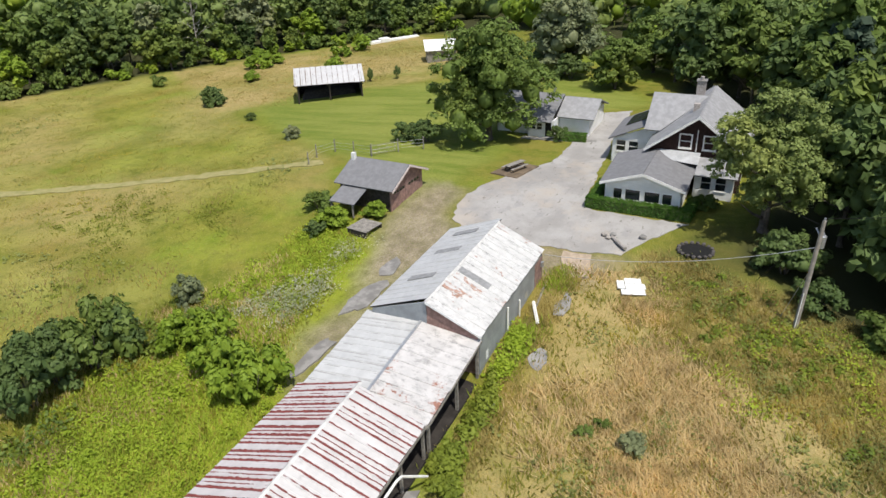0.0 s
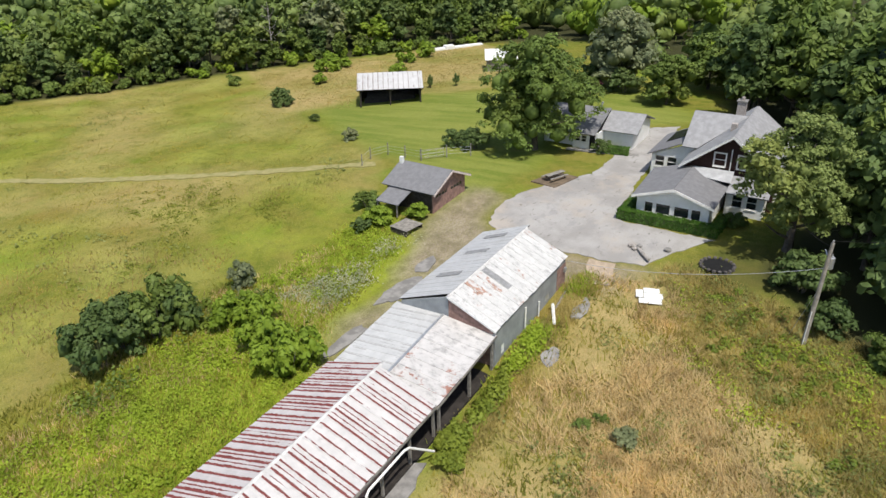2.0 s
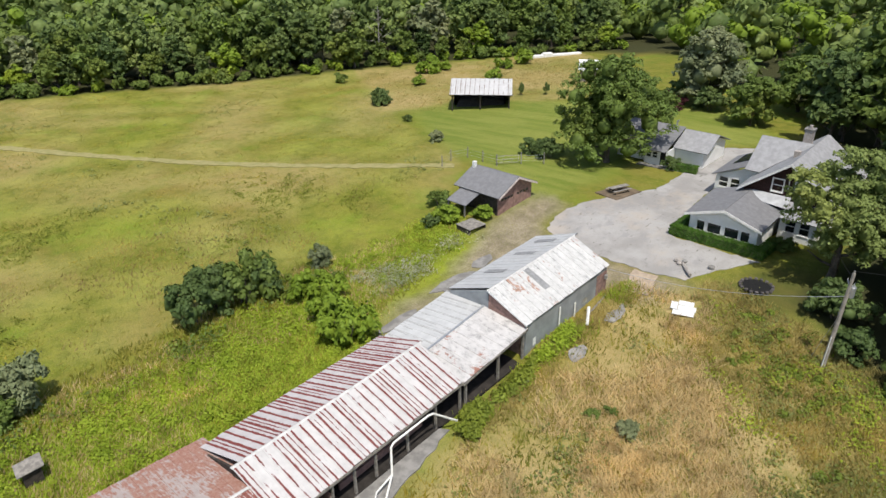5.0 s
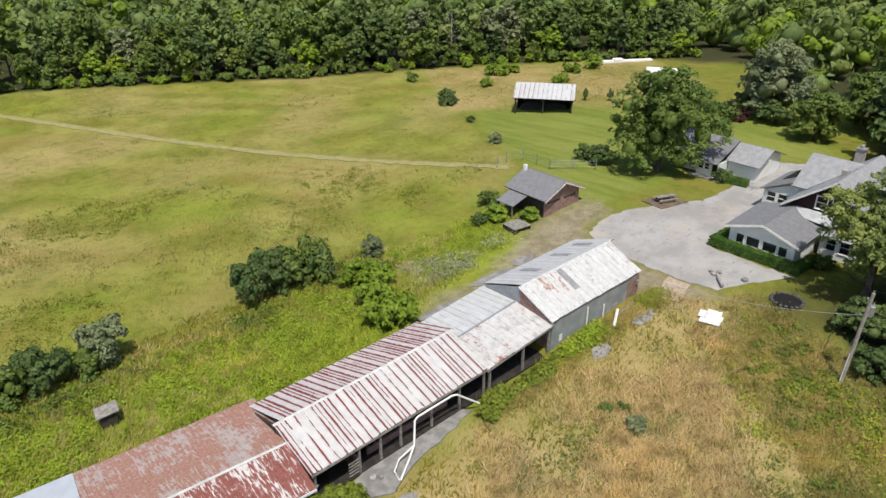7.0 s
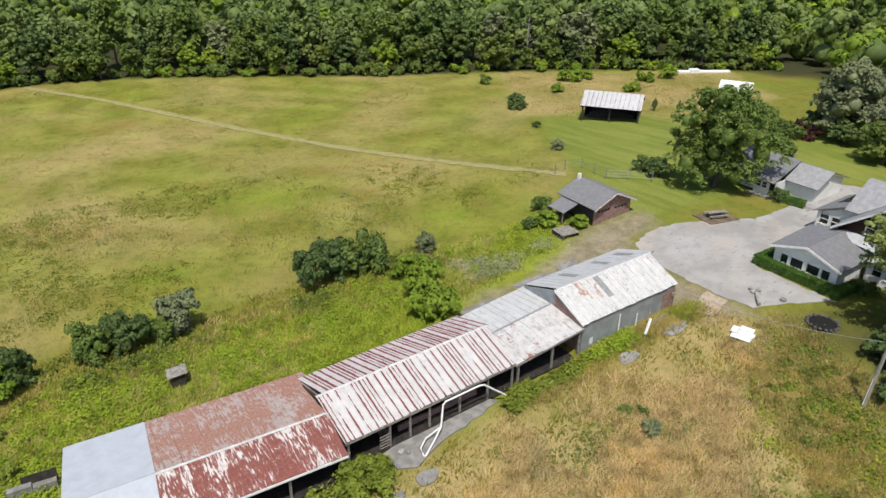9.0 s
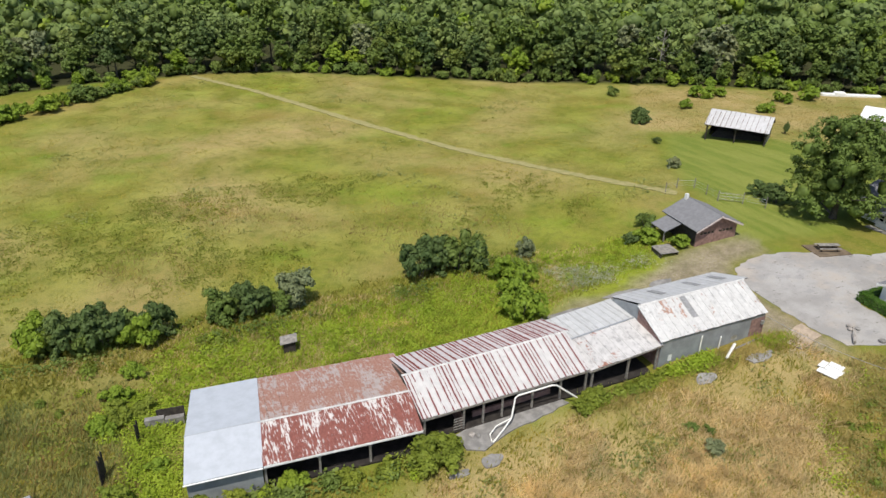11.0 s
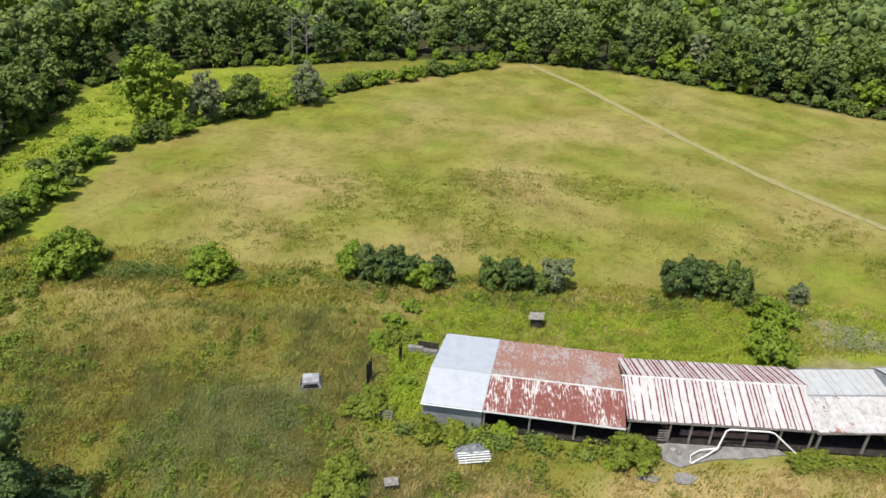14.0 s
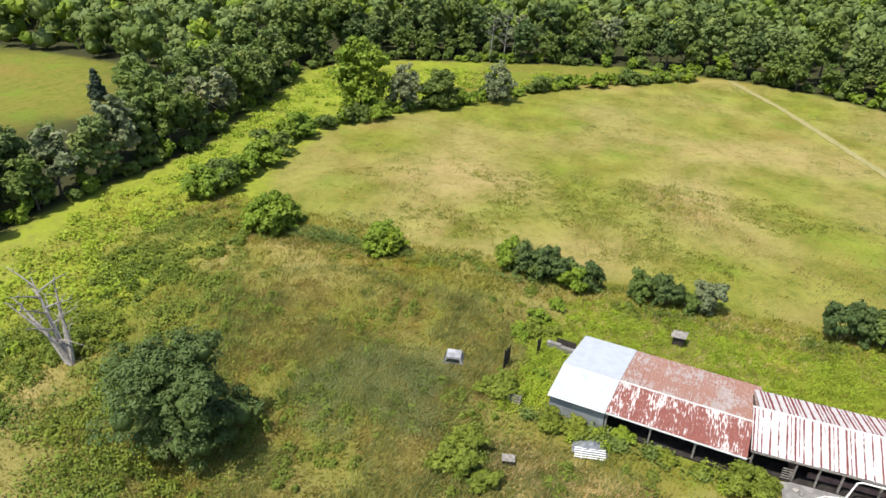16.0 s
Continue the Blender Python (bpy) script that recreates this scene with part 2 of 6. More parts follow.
M_DIRT = plain("dirt", (0.16, 0.12, 0.08), 0.95, 0.3, 1.0)
# floor dirt with the sheds' inner shade put into its colour
M_SHADED_DIRT = plain("shaded_dirt", (0.035, 0.03, 0.026), 0.95, 0.4, 1.5)
M_BLACK = plain("black_void", (0.012, 0.012, 0.012), 0.9, 0.3, 4.0)
M_PANEL = plain("dark_solar_glass", (0.02, 0.022, 0.03), 0.15, 0.2, 1.0, spec=0.5)

gm = Mat("window_glass", 0.06, 0.0, 0.6)
M_GLASS = gm.done(gm.mix(gm.ramp(gm.noise(0.8), 0.3, 0.7), (0.012, 0.015, 0.018), (0.03, 0.035, 0.04)))

R_WHITE = roof_mat("roof_white_clean", (0.47, 0.50, 0.54), (0.3, 0.12, 0.07), -0.3, rough=0.4, metal=0.0)
R_RUSTBACK = roof_mat("roof_rust_grey", (0.43, 0.36, 0.33), (0.29, 0.13, 0.095), 0.29, rust2=(0.36, 0.22, 0.17), patch=0.1, runs=0.6, vary=0.05, grain=8.0, fleck=0.3)
R_RUSTFRONT = roof_mat("roof_white_rusting", (0.62, 0.59, 0.565), (0.27, 0.095, 0.075), 0.325, patch=0.0, runs=0.8, vary=0.08, grain=7.5)
R_STRIPE_S = roof_mat("roof_white_red_runs", (0.58, 0.56, 0.545), (0.215, 0.058, 0.052), 0.03, streak=0.57, fleck=0.35)
R_STRIPE_N = roof_mat("roof_grey_red_runs", (0.60, 0.56, 0.55), (0.25, 0.062, 0.055), 0.19, streak=0.62)
R_LOW_S = roof_mat("roof_white_flaking", (0.60, 0.58, 0.56), (0.38, 0.19, 0.14), 0.11, patch=0.5, fleck=0.9, runs=0.3)
# the grey passed as rust paints shade along the ribs
R_LOW_N = roof_mat("roof_grey_rib_shade", (0.56, 0.56, 0.55), (0.34, 0.34, 0.33), -0.02, streak=0.5, rust2=(0.38, 0.37, 0.36), fleck=0.2)
R_TALL_S = roof_mat("roof_white_worn", (0.63, 0.62, 0.60), (0.46, 0.28, 0.21), 0.10, patch=0.4, fleck=0.75, runs=0.4)
# grey streaks are painted rib shade here too; the flecks are wear
R_TALL_N = roof_mat("roof_grey_worn_rib_shade", (0.52, 0.52, 0.52), (0.36, 0.35, 0.34), -0.02, streak=0.45, rust2=(0.4, 0.39, 0.38), fleck=0.3)
R_SHED = roof_mat("roof_far_white", (0.58, 0.575, 0.57), (0.26, 0.21, 0.18), 0.08, streak=0.42, fleck=0.4)
R_SKY = plain("grey_fibre_sheet", (0.28, 0.28, 0.28), 0.6, 0.25, 3.0)

# ---- ground ----
def inside(poly, x, y):
    """Even-odd test of arrays of points against a polygon."""
    x, y = np.asarray(x, float), np.asarray(y, float)
    r = np.zeros(x.shape, bool)
    for (x0, y0), (x1, y1) in zip(poly, poly[1:] + poly[:1]):
        c = (y0 > y) != (y1 > y)
        r ^= c & (x < (x1 - x0) * (y - y0) / ((y1 - y0) or 1e-9) + x0)
    return r


def near_line(pts, x, y):
    """Distance of arrays of points from a polyline."""
    d = np.full(np.shape(x), 1e9)
    for (x0, y0), (x1, y1) in zip(pts, pts[1:]):
        dx, dy = x1 - x0, y1 - y0
        t = np.clip(((x - x0) * dx + (y - y0) * dy) / (dx * dx + dy * dy + 1e-9), 0, 1)
        d = np.minimum(d, np.hypot(x - x0 - t * dx, y - y0 - t * dy))
    return d


FIELD = [(15, 149), (-24, 119), (-41, 94), (-54, 78), (-62, 62), (-58, 35), (-50, 20), (-30, 20), (-12, 24), (14, 24), (44, 25), (63, 24),
         (74, 29), (84, 42), (99, 69), (118, 100), (91, 112), (58, 132), (37, 144)]
OPEN = [(-92, 103), (-86, 111), (-73, 124), (-53, 133), (-16, 147), (16, 149), (37, 144), (58, 133), (79, 120), (91, 112), (118, 101), (133, 93),
        (148, 84), (169, 67), (176, 40), (140, 14), (134, -4), (108, -6), (98, -18), (80, -20), (66, -19), (60, -26), (54, -36), (40, -75), (-82, -75), (-79, 18),
        (-77, 33), (-76, 39), (-84, 66), (-85, 79)]
GLADE = [(-108, 52), (-114, 24), (-170, 26), (-205, 70), (-160, 84), (-132, 84)]
TRACK = [(15, 147), (27.1, 126.9), (41.4, 96.7), (55.3, 66.9), (66.8, 46.0), (75.4, 30.1)]


def axis(lo, hi, step):
    far = [3, 6, 10, 15, 20, 26, 33, 40, 50, 60, 75, 90, 120, 160, 260, 400, 700, 1300, 2600]
    return np.concatenate([[lo - f for f in far[::-1]], np.arange(lo, hi + 0.01, step), [hi + f for f in far]])


xs, ys = axis(-90, 170, 1.0), axis(-70, 155, 1.0)
gx, gy = np.meshgrid(xs, ys)
X, Y = gx.ravel(), gy.ravel()
lump = np.array([noise.noise((a * 0.35, b * 0.35, 0.0)) * 0.10 + noise.noise((a * 0.9, b * 0.9, 5.0)) * 0.05 for a, b in zip(X, Y)])
drive_zone = [(56, 12), (86, 12), (108, 6), (108, -3), (84, -4), (74, -16), (60, -12), (56, -3)]
lump[inside(drive_zone, X, Y)] *= 0.08
Z = ground_z(X, Y) + lump
nx, ny = len(xs), len(ys)
ii = (np.arange(ny - 1)[:, None] * nx + np.arange(nx - 1)[None, :]).ravel()
ground_me = mesh_np("ground", np.stack([X, Y, Z], 1), np.stack([ii, ii + 1, ii + nx + 1, ii + nx], 1))
field = inside(FIELD, X, Y)
n1 = np.array([noise.noise((a * 0.05, b * 0.05, 9.0)) for a, b in zip(X, Y)])
n2 = np.array([noise.noise((a * 0.16, b * 0.16, 3.0)) for a, b in zip(X, Y)])
dry_area = inside([(20, -9), (34, -6), (48, -7), (60, -5), (62, -10), (54, -15), (44, -24), (30, -30), (10, -18)], X, Y)
lawn = inside([(62, 12), (74, 20), (84, 42), (98, 60), (112, 58), (120, 30), (128, 12), (112, -4), (104, 6), (92, 10), (80, 11)], X, Y)
plateau = inside([(96, 66), (100, 54), (112, 46), (124, 38), (150, 40), (168, 66), (133, 93), (119, 100)], X, Y)
brush = inside([(-5, 4), (2, 20), (40, 21), (62, 22), (60, 8), (40, 7), (18, 7)], X, Y) | (inside(OPEN, X, Y) & ~field & (X < -50))
bare = inside([(57.5, 4), (63.6, 5), (63.6, -9), (59, -8), (57, -6)], X, Y) | inside([(57, 12.5), (63.5, 14.4), (71.5, 14.4), (73.5, 11.5), (70.5, 9.6), (66, 9.2), (63, 6), (60, 4), (57, 5), (46, 6.4), (37, 6.2), (38, 9), (46, 10.6), (52, 11)], X, Y)
# brown ground by the pit, darkened to paint in the pole tree's shade
tree_shade = inside([(63.5, -12.5), (70, -13.5), (73.5, -17), (69, -22), (62, -18)], X, Y)
tan_strip = inside([(-4, -9.5), (6, -9.2), (20, -8), (22, -20), (6, -22), (-4, -14)], X, Y)
pole_side = inside([(40, -24), (50, -16), (62, -10), (66, -13), (62, -24), (54, -38), (38, -40)], X, Y)
covers = {
    "dry": 0.75 * dry_area + 0.6 * (tan_strip & ~dry_area) + 0.42 * (pole_side & ~dry_area) + 0.5 * plateau + 0.28 * field + 0.25 * (~field & (X < 0) & (Y < 20)),
    "lush": 0.75 * brush + 0.25 * lawn + 0.12 * field,
    "weedy": 0.85 * ~tan_strip * inside([(-46, -30), (-50, 6), (-24, 17), (-3, 14), (-2, -5), (16, -7), (16, -18), (-5, -26), (-25, -36)], X, Y),
    "lawn": 1.0 * lawn,
    "bare": 0.95 * bare,
    "woods": 0.6 * tree_shade + 1.0 * (~inside(OPEN, X, Y) & ~inside(GLADE, X, Y)),
}
soft_k = {"dry": n1 * 0.6 + n2 * 0.5, "lush": n2 * 0.5 - n1 * 0.3, "lawn": 0 * n1, "weedy": n2 * 0.4, "bare": n2 * 0.7, "woods": 0 * n1}
for key, val in covers.items():
    v = val.reshape(ny, nx)
    for _ in range(2):
        v = (v + np.roll(v, 1, 0) + np.roll(v, -1, 0) + np.roll(v, 1, 1) + np.roll(v, -1, 1)) / 5
    v = np.clip(v.ravel() + soft_k[key] * (v.ravel() > 0.02), 0, 1)
    if key == "bare":
        v[v < 0.25] = 0
    at = ground_me.attributes.new(key, "FLOAT", "POINT")
    at.data.foreach_set("value", v.astype(np.float32))
g = Mat("meadow_ground", 0.95, 0.0, 0.1)
a, b, c = g.noise(0.09, 4.0, 0.6), g.noise(0.7, 5.0, 0.65), g.noise(5.0, 4.0, 0.7)
d_ = g.noise(0.35, 4.0, 0.6, stretch=(1.0, 0.4, 1.0))
col = g.mix(g.ramp(b, 0.3, 0.7), (0.124, 0.146, 0.016), (0.205, 0.203, 0.031))
col = g.mix(g.ramp(d_, 0.42, 0.7), col, (0.225, 0.195, 0.04))
col = g.mix(g.ramp(a, 0.52, 0.68), col, (0.165, 0.225, 0.022))
wide = g.noise(0.045, 3.0, 0.55, stretch=(0.6, 1.2, 1.0))
col = g.mix(g.ramp(wide, 0.54, 0.68, 0.0, 0.6), col, (0.27, 0.185, 0.05))
col = g.mix(g.ramp(wide, 0.44, 0.32, 0.0, 0.55), col, (0.12, 0.165, 0.016))
dry = g.math("MULTIPLY", g.attr("dry"), g.ramp(b, 0.2, 0.6, 0.45, 1.15))
col = g.mix(dry, col, g.mix(g.ramp(c, 0.3, 0.7), (0.36, 0.26, 0.11), (0.54, 0.41, 0.20)))
lush = g.math("MULTIPLY", g.attr("lush"), g.ramp(b, 0.25, 0.6, 0.3, 1.1))
col = g.mix(lush, col, g.mix(g.ramp(c, 0.3, 0.7), (0.22, 0.29, 0.02), (0.35, 0.40, 0.038)))
# weed ground's own tone, taken darker to include shade from the brambles
col = g.mix(g.math("MULTIPLY", g.attr("weedy"), 0.55), col, g.mix(g.ramp(c, 0.3, 0.7), (0.10, 0.115, 0.018), (0.195, 0.185, 0.04)))
col = g.mix(g.attr("lawn"), col, g.mix(g.ramp(g.noise(0.5, 3.0, 0.5, stretch=(1.0, 0.12, 1.0)), 0.35, 0.65), (0.15, 0.20, 0.03), (0.23, 0.26, 0.055)))
col = g.mix(g.attr("bare"), col, g.mix(g.ramp(b, 0.3, 0.7), (0.22, 0.175, 0.125), (0.36, 0.30, 0.235)))
col = g.mix(g.math("MULTIPLY", g.ramp(c, 0.42, 0.7), 0.45), col, (0.07, 0.085, 0.02))
fine_ = g.noise(11.0, 3.0, 0.7)
col = g.mix(g.math("MULTIPLY", g.ramp(fine_, 0.45, 0.62), 0.5), col, g.mix(g.ramp(b, 0.35, 0.65), (0.10, 0.125, 0.016), (0.19, 0.175, 0.035)))
col = g.mix(g.math("MULTIPLY", g.ramp(g.noise(7.0, 2.0, 0.6, stretch=(1.0, 1.6, 1.0)), 0.56, 0.7), 0.45), col, (0.40, 0.36, 0.14))
# woods floor tone; also lays the painted tree shade by the pit
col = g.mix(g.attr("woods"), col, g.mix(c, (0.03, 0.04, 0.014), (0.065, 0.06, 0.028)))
g.bump(c, 0.8, 0.15)
ground_me.materials.append(g.done(col))
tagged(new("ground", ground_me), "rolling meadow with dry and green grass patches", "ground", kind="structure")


def sheet_on_ground(name, poly, material, label, lift=0.03, step=1.0, wobble=0.35, deep=0.25, kind="structure", category="pavement"):
    """A thin slab that follows the land inside a polygon with an uneven edge."""
    bm = bmesh.new()
    ring = []
    for (x0, y0), (x1, y1) in zip(poly, poly[1:] + poly[:1]):
        k = max(1, int(math.hypot(x1 - x0, y1 - y0) / step))
        for i in range(k):
            x, y = x0 + (x1 - x0) * i / k, y0 + (y1 - y0) * i / k
            ring.append((x + wobble * noise.noise((x * 0.9, y * 0.9, 1)), y + wobble * noise.noise((x * 0.9, y * 0.9, 7))))
    face = bm.faces.new([bm.verts.new((x, y, 0)) for x, y in ring])
    if face.calc_area() > 6:
        lo = [min(p[i] for p in ring) for i in (0, 1)]
        hi = [max(p[i] for p in ring) for i in (0, 1)]
        for i in (0, 1):
            v = math.floor(lo[i]) + 1.5
            while v < hi[i]:
                n = Vector((1, 0, 0)) if i == 0 else Vector((0, 1, 0))
                bmesh.ops.bisect_plane(bm, geom=list(bm.verts) + list(bm.edges) + list(bm.faces), plane_co=n * v, plane_no=n)
                v += 1.5
    top = list(bm.verts)
    ret = bmesh.ops.extrude_face_region(bm, geom=list(bm.faces))
    up = [v for v in ret["geom"] if isinstance(v, bmesh.types.BMVert)]
    for v in bm.verts:
        v.co.z = gz(v.co.x, v.co.y) - deep
    for v in up:
        v.co.z = gz(v.co.x, v.co.y) + lift
    bmesh.ops.recalc_face_normals(bm, faces=bm.faces)
    ob = part(name, bm, material, None, label, kind)
    return tagged(ob, category=category)


pm = Mat("worn_asphalt", 0.9, 0.0, 0.2)
pa, pb, pc = pm.noise(0.25, 4.0, 0.6), pm.noise(1.4, 6.0, 0.7), pm.noise(14.0, 3.0, 0.6)
pcol = pm.mix(pm.ramp(pa, 0.35, 0.65), (0.285, 0.272, 0.255), (0.375, 0.362, 0.345))
pcol = pm.mix(pm.ramp(pb, 0.56, 0.75), pcol, (0.23, 0.22, 0.205))
pcol = pm.mix(pm.ramp(pm.noise(0.8, 6.0, 0.75, stretch=(1, 2.4, 1)), 0.60, 0.66), pcol, (0.14, 0.13, 0.11))
pcol = pm.mix(pm.math("MULTIPLY", pm.ramp(pc, 0.4, 0.7), 0.3), pcol, (0.22, 0.21, 0.2))
pcol = pm.mix(pm.ramp(pm.noise(0.16, 5.0, 0.65), 0.5, 0.68, 0.0, 0.6), pcol, (0.40, 0.345, 0.285))
pcol = pm.mix(pm.ramp(pm.noise(0.33, 3.0, 0.6, stretch=(1, 1.7, 1)), 0.58, 0.66, 0.0, 0.45), pcol, (0.255, 0.25, 0.245))
pm.bump(pc, 0.4, 0.02)
M_ASPHALT = pm.done(pcol)
sheet_on_ground("pavement", [(63.5, 1.2), (63.5, 5.2), (65.4, 8.0), (68.2, 8.8), (71.4, 8.7), (75.1, 7.6), (79.1, 5.6), (83, 3.4), (86, 3.2), (95, 3.2), (104.3, 4.0), (107.4, -0.8), (96, -1.0),
                             (84, -2.2), (72.6, -3.3), (71.4, -4.5), (71.4, -13.6), (67.1, -10.6), (64.0, -9.0), (63.4, -5.5), (63.3, -1.4)],
                M_ASPHALT, "cracked pale asphalt yard and driveway", 0.06, 0.6, wobble=0.4)
sheet_on_ground("pavement", [(63.0, -3.9), (63.2, -6.6), (59.5, -7.4), (58.7, -5.2)], plain("sandy_dirt", (0.4, 0.32, 0.24), 0.95, 0.2), "sandy dirt apron beside the barn", 0.1)
sheet_on_ground("pavement", [(21.8, -4.6), (24.4, -4.4), (32.9, -3.9), (33.2, -5.0), (27, -6.0), (23.4, -7.3), (22, -6.6)], M_CONCRETE, "weathered concrete apron before the open shed", 0.14)


def blob(cx, cy, rx, ry, seed):
    """An uneven round patch outline."""
    out = []
    for i in range(16):
        a_ = i * math.tau / 16
        k = 1 + 0.45 * noise.noise((math.cos(a_) * 1.4, math.sin(a_) * 1.4, seed))
        out.append((cx + rx * k * math.cos(a_), cy + ry * k * math.sin(a_)))
    return out


for cx, cy, rx, ry in ((47.4, -7.0, 1.2, 0.7), (41.2, -5.6, 1.6, 0.5), (54.8, -6.6, 1.6, 0.5), (50.4, 9.2, 3.0, 1.0), (41.5, 8.3, 2.6, 0.7), (55.5, 9.5, 1.6, 0.9), (23.5, -8.6, 0.9, 0.6), (20.4, -9.0, 1.0, 0.4)):
    sheet_on_ground("pavement", blob(cx, cy, rx, ry, cx), M_CONCRETE, "patch of old broken concrete in the weeds", 0.1, 0.6, wobble=0.25)
sheet_on_ground("pavement", [(91.2, 9.8), (91.6, 6.0), (92.6, 0.6), (91.9, 0.4), (90.6, 6.0), (90.2, 9.8)], M_CONCRETE, "concrete walk along the white cottage", 0.1, wobble=0.05)
tm = Mat("trodden_track", 0.95, 0.0, 0.1)
TRACK_M = tm.done(tm.mix(tm.ramp(tm.noise(1.2, 5.0, 0.7), 0.3, 0.7), (0.23, 0.22, 0.085), (0.33, 0.29, 0.135)))
left, right = [], []
for i, (x, y) in enumerate(TRACK):
    x0, y0 = TRACK[max(0, i - 1)]
    x1, y1 = TRACK[min(len(TRACK) - 1, i + 1)]
    d = Vector((x1 - x0, y1 - y0)).normalized() * 0.85
    left.append((x - d.y, y + d.x))
    right.append((x + d.y, y - d.x))
sheet_on_ground("road", left + right[::-1], TRACK_M, "mown track across the meadow", 0.10, wobble=0.7, category="path")

# ---- roofs and walls ----
SHEET_W = 0.7
sheet_cache = {}


def sheet_mesh(length, material, width=SHEET_W):
    """One roofing sheet: a rib at its side, a low bead in its middle, 4 mm thick. x across, y up the slope."""
    key = (round(length, 3), material.name, round(width, 3))
    if key in sheet_cache:
        return sheet_cache[key]
    prof = [(0, 0.0), (0.012, 0.035), (0.05, 0.035), (0.065, 0.0), (width / 2 - 0.03, 0.0), (width / 2, 0.012), (width / 2 + 0.03, 0.0), (width + 0.004, 0.0)]
    bm = bmesh.new()
    top = [[bm.verts.new((x, y, z)) for x, z in prof] for y in (0, length)]
    low = [[bm.verts.new((x, y, z - 0.006)) for x, z in prof] for y in (0, length)]
    n = len(prof)
    for i in range(n - 1):
        bm.faces.new((top[0][i], top[0][i + 1], top[1][i + 1], top[1][i]))
        bm.faces.new((low[1][i], low[1][i + 1], low[0][i + 1], low[0][i]))
        bm.faces.new((low[0][i], low[0][i + 1], top[0][i + 1], top[0][i]))
    me = bpy.data.meshes.new("roof_sheet")
    bm.to_mesh(me)
    bm.free()
    me.materials.append(material)
    sheet_cache[key] = me
    return me


def slope_frame(p0, p1, up):
    """Pose whose x runs from p0 to p1 along the eave and whose y climbs to up."""
    p0, p1, up = Vector(p0), Vector(p1), Vector(up)
    x = (p1 - p0).normalized()
    y = (up - p0) - x * (up - p0).dot(x)
    ln = y.length
    y.normalize()
    z = x.cross(y)
    m = Matrix((x, y, z)).transposed().to_4x4()
    m.translation = p0
    return m, (p1 - p0).length, ln


def roof_slope(parent, p0, p1, up, material, width=SHEET_W, over=0.0, name="roof_slope"):
    """A boarded slope with its sheets on top."""
    m, ln, rise = slope_frame(p0, p1, up)
    deck = part(name, box(0.02, ln - 0.02, 0.02, rise - 0.02, -0.09, -0.012), M_DARKWOOD, parent, m=m)
    k = max(1, round(ln / width))
    w = ln / k
    for i in range(k):
        jig = rng.uniform(-0.03, 0.03)
        part("roof_sheet", sheet_mesh(rise + over, material, w), None, deck, m=pose(i * w, jig - over * 0.5, 0.006 * (i % 2), 0, 0, rng.uniform(-0.12, 0.12)))
    return deck


def shingle_slope(parent, poly, material, thick=0.12, name="roof_slope", label=""):
    """A solid roof plane over a polygon of points."""
    a, b, c = (Vector(p) for p in poly[:3])
    n = (b - a).cross(c - a).normalized()
    if n.z < 0:
        n = -n
    return part(name, prism(poly, thick, n), material, parent, label)


def grid_panel(us, vs, openings, y0, y1, peak=None):
    """One closed slab in x and z between y0 and y1 with rectangular holes through it, and a gable on top."""
    us = sorted({*us, *[u for o in openings for u in o[:2]]})
    vs = sorted({*vs, *[v for o in openings for v in o[2:4]]})
    bm = bmesh.new()
    g_ = {(i, j, k): bm.verts.new((u, y, v)) for i, u in enumerate(us) for j, v in enumerate(vs) for k, y in enumerate((y0, y1))}

    def free(i, j):
        if not (0 <= i < len(us) - 1 and 0 <= j < len(vs) - 1):
            return False
        u, v = (us[i] + us[i + 1]) / 2, (vs[j] + vs[j + 1]) / 2
        return not any(o[0] < u < o[1] and o[2] < v < o[3] for o in openings)

    for i in range(len(us) - 1):
        for j in range(len(vs) - 1):
            if not free(i, j):
                continue
            c = ((i, j), (i + 1, j), (i + 1, j + 1), (i, j + 1))
            bm.faces.new([g_[(*q, 0)] for q in c])
            bm.faces.new([g_[(*q, 1)] for q in c[::-1]])
            for e, (di, dj) in enumerate(((0, -1), (1, 0), (0, 1), (-1, 0))):
                if not free(i + di, j + dj) and not (peak and e == 2 and j == len(vs) - 2):
                    a_, b_ = c[e], c[(e + 1) % 4]
                    bm.faces.new((g_[(*a_, 1)], g_[(*b_, 1)], g_[(*b_, 0)], g_[(*a_, 0)]))
    if peak:
        top = [bm.verts.new((peak[0], y, peak[1])) for y in (y0, y1)]
        row = [[g_[(i, len(vs) - 1, k)] for i in range(len(us))] for k in (0, 1)]
        for k in (0, 1):
            f = row[k] + [top[k]]
            bm.faces.new(f if k == 0 else f[::-1])
        bm.faces.new((row[0][0], top[0], top[1], row[1][0]))
        bm.faces.new((top[0], row[0][-1], row[1][-1], top[1]))
    bmesh.ops.delete(bm, geom=[v for v in bm.verts if not v.link_faces], context="VERTS")
    bmesh.ops.recalc_face_normals(bm, faces=bm.faces)
    return bm


def wall(parent, p0, p1, z0, z1, material, openings=(), thick=0.14, peak=None, name="wall", label=""):
    """A wall from p0 to p1 with openings (u0, u1, v0, v1) through it; peak (u, v): a gable on top. Outside is on the right of p0 to p1."""
    x = Vector((p1[0] - p0[0], p1[1] - p0[1], 0))
    ln = x.length
    m = Matrix.Translation((p0[0], p0[1], z0)) @ Matrix.Rotation(math.atan2(x.y, x.x), 4, "Z")
    bm = grid_panel([0.0, ln], [0.0, z1 - z0], openings, 0.0, thick, (peak[0], peak[1] - z0) if peak else None)
    return part(name, bm, material, parent, label, m=m)


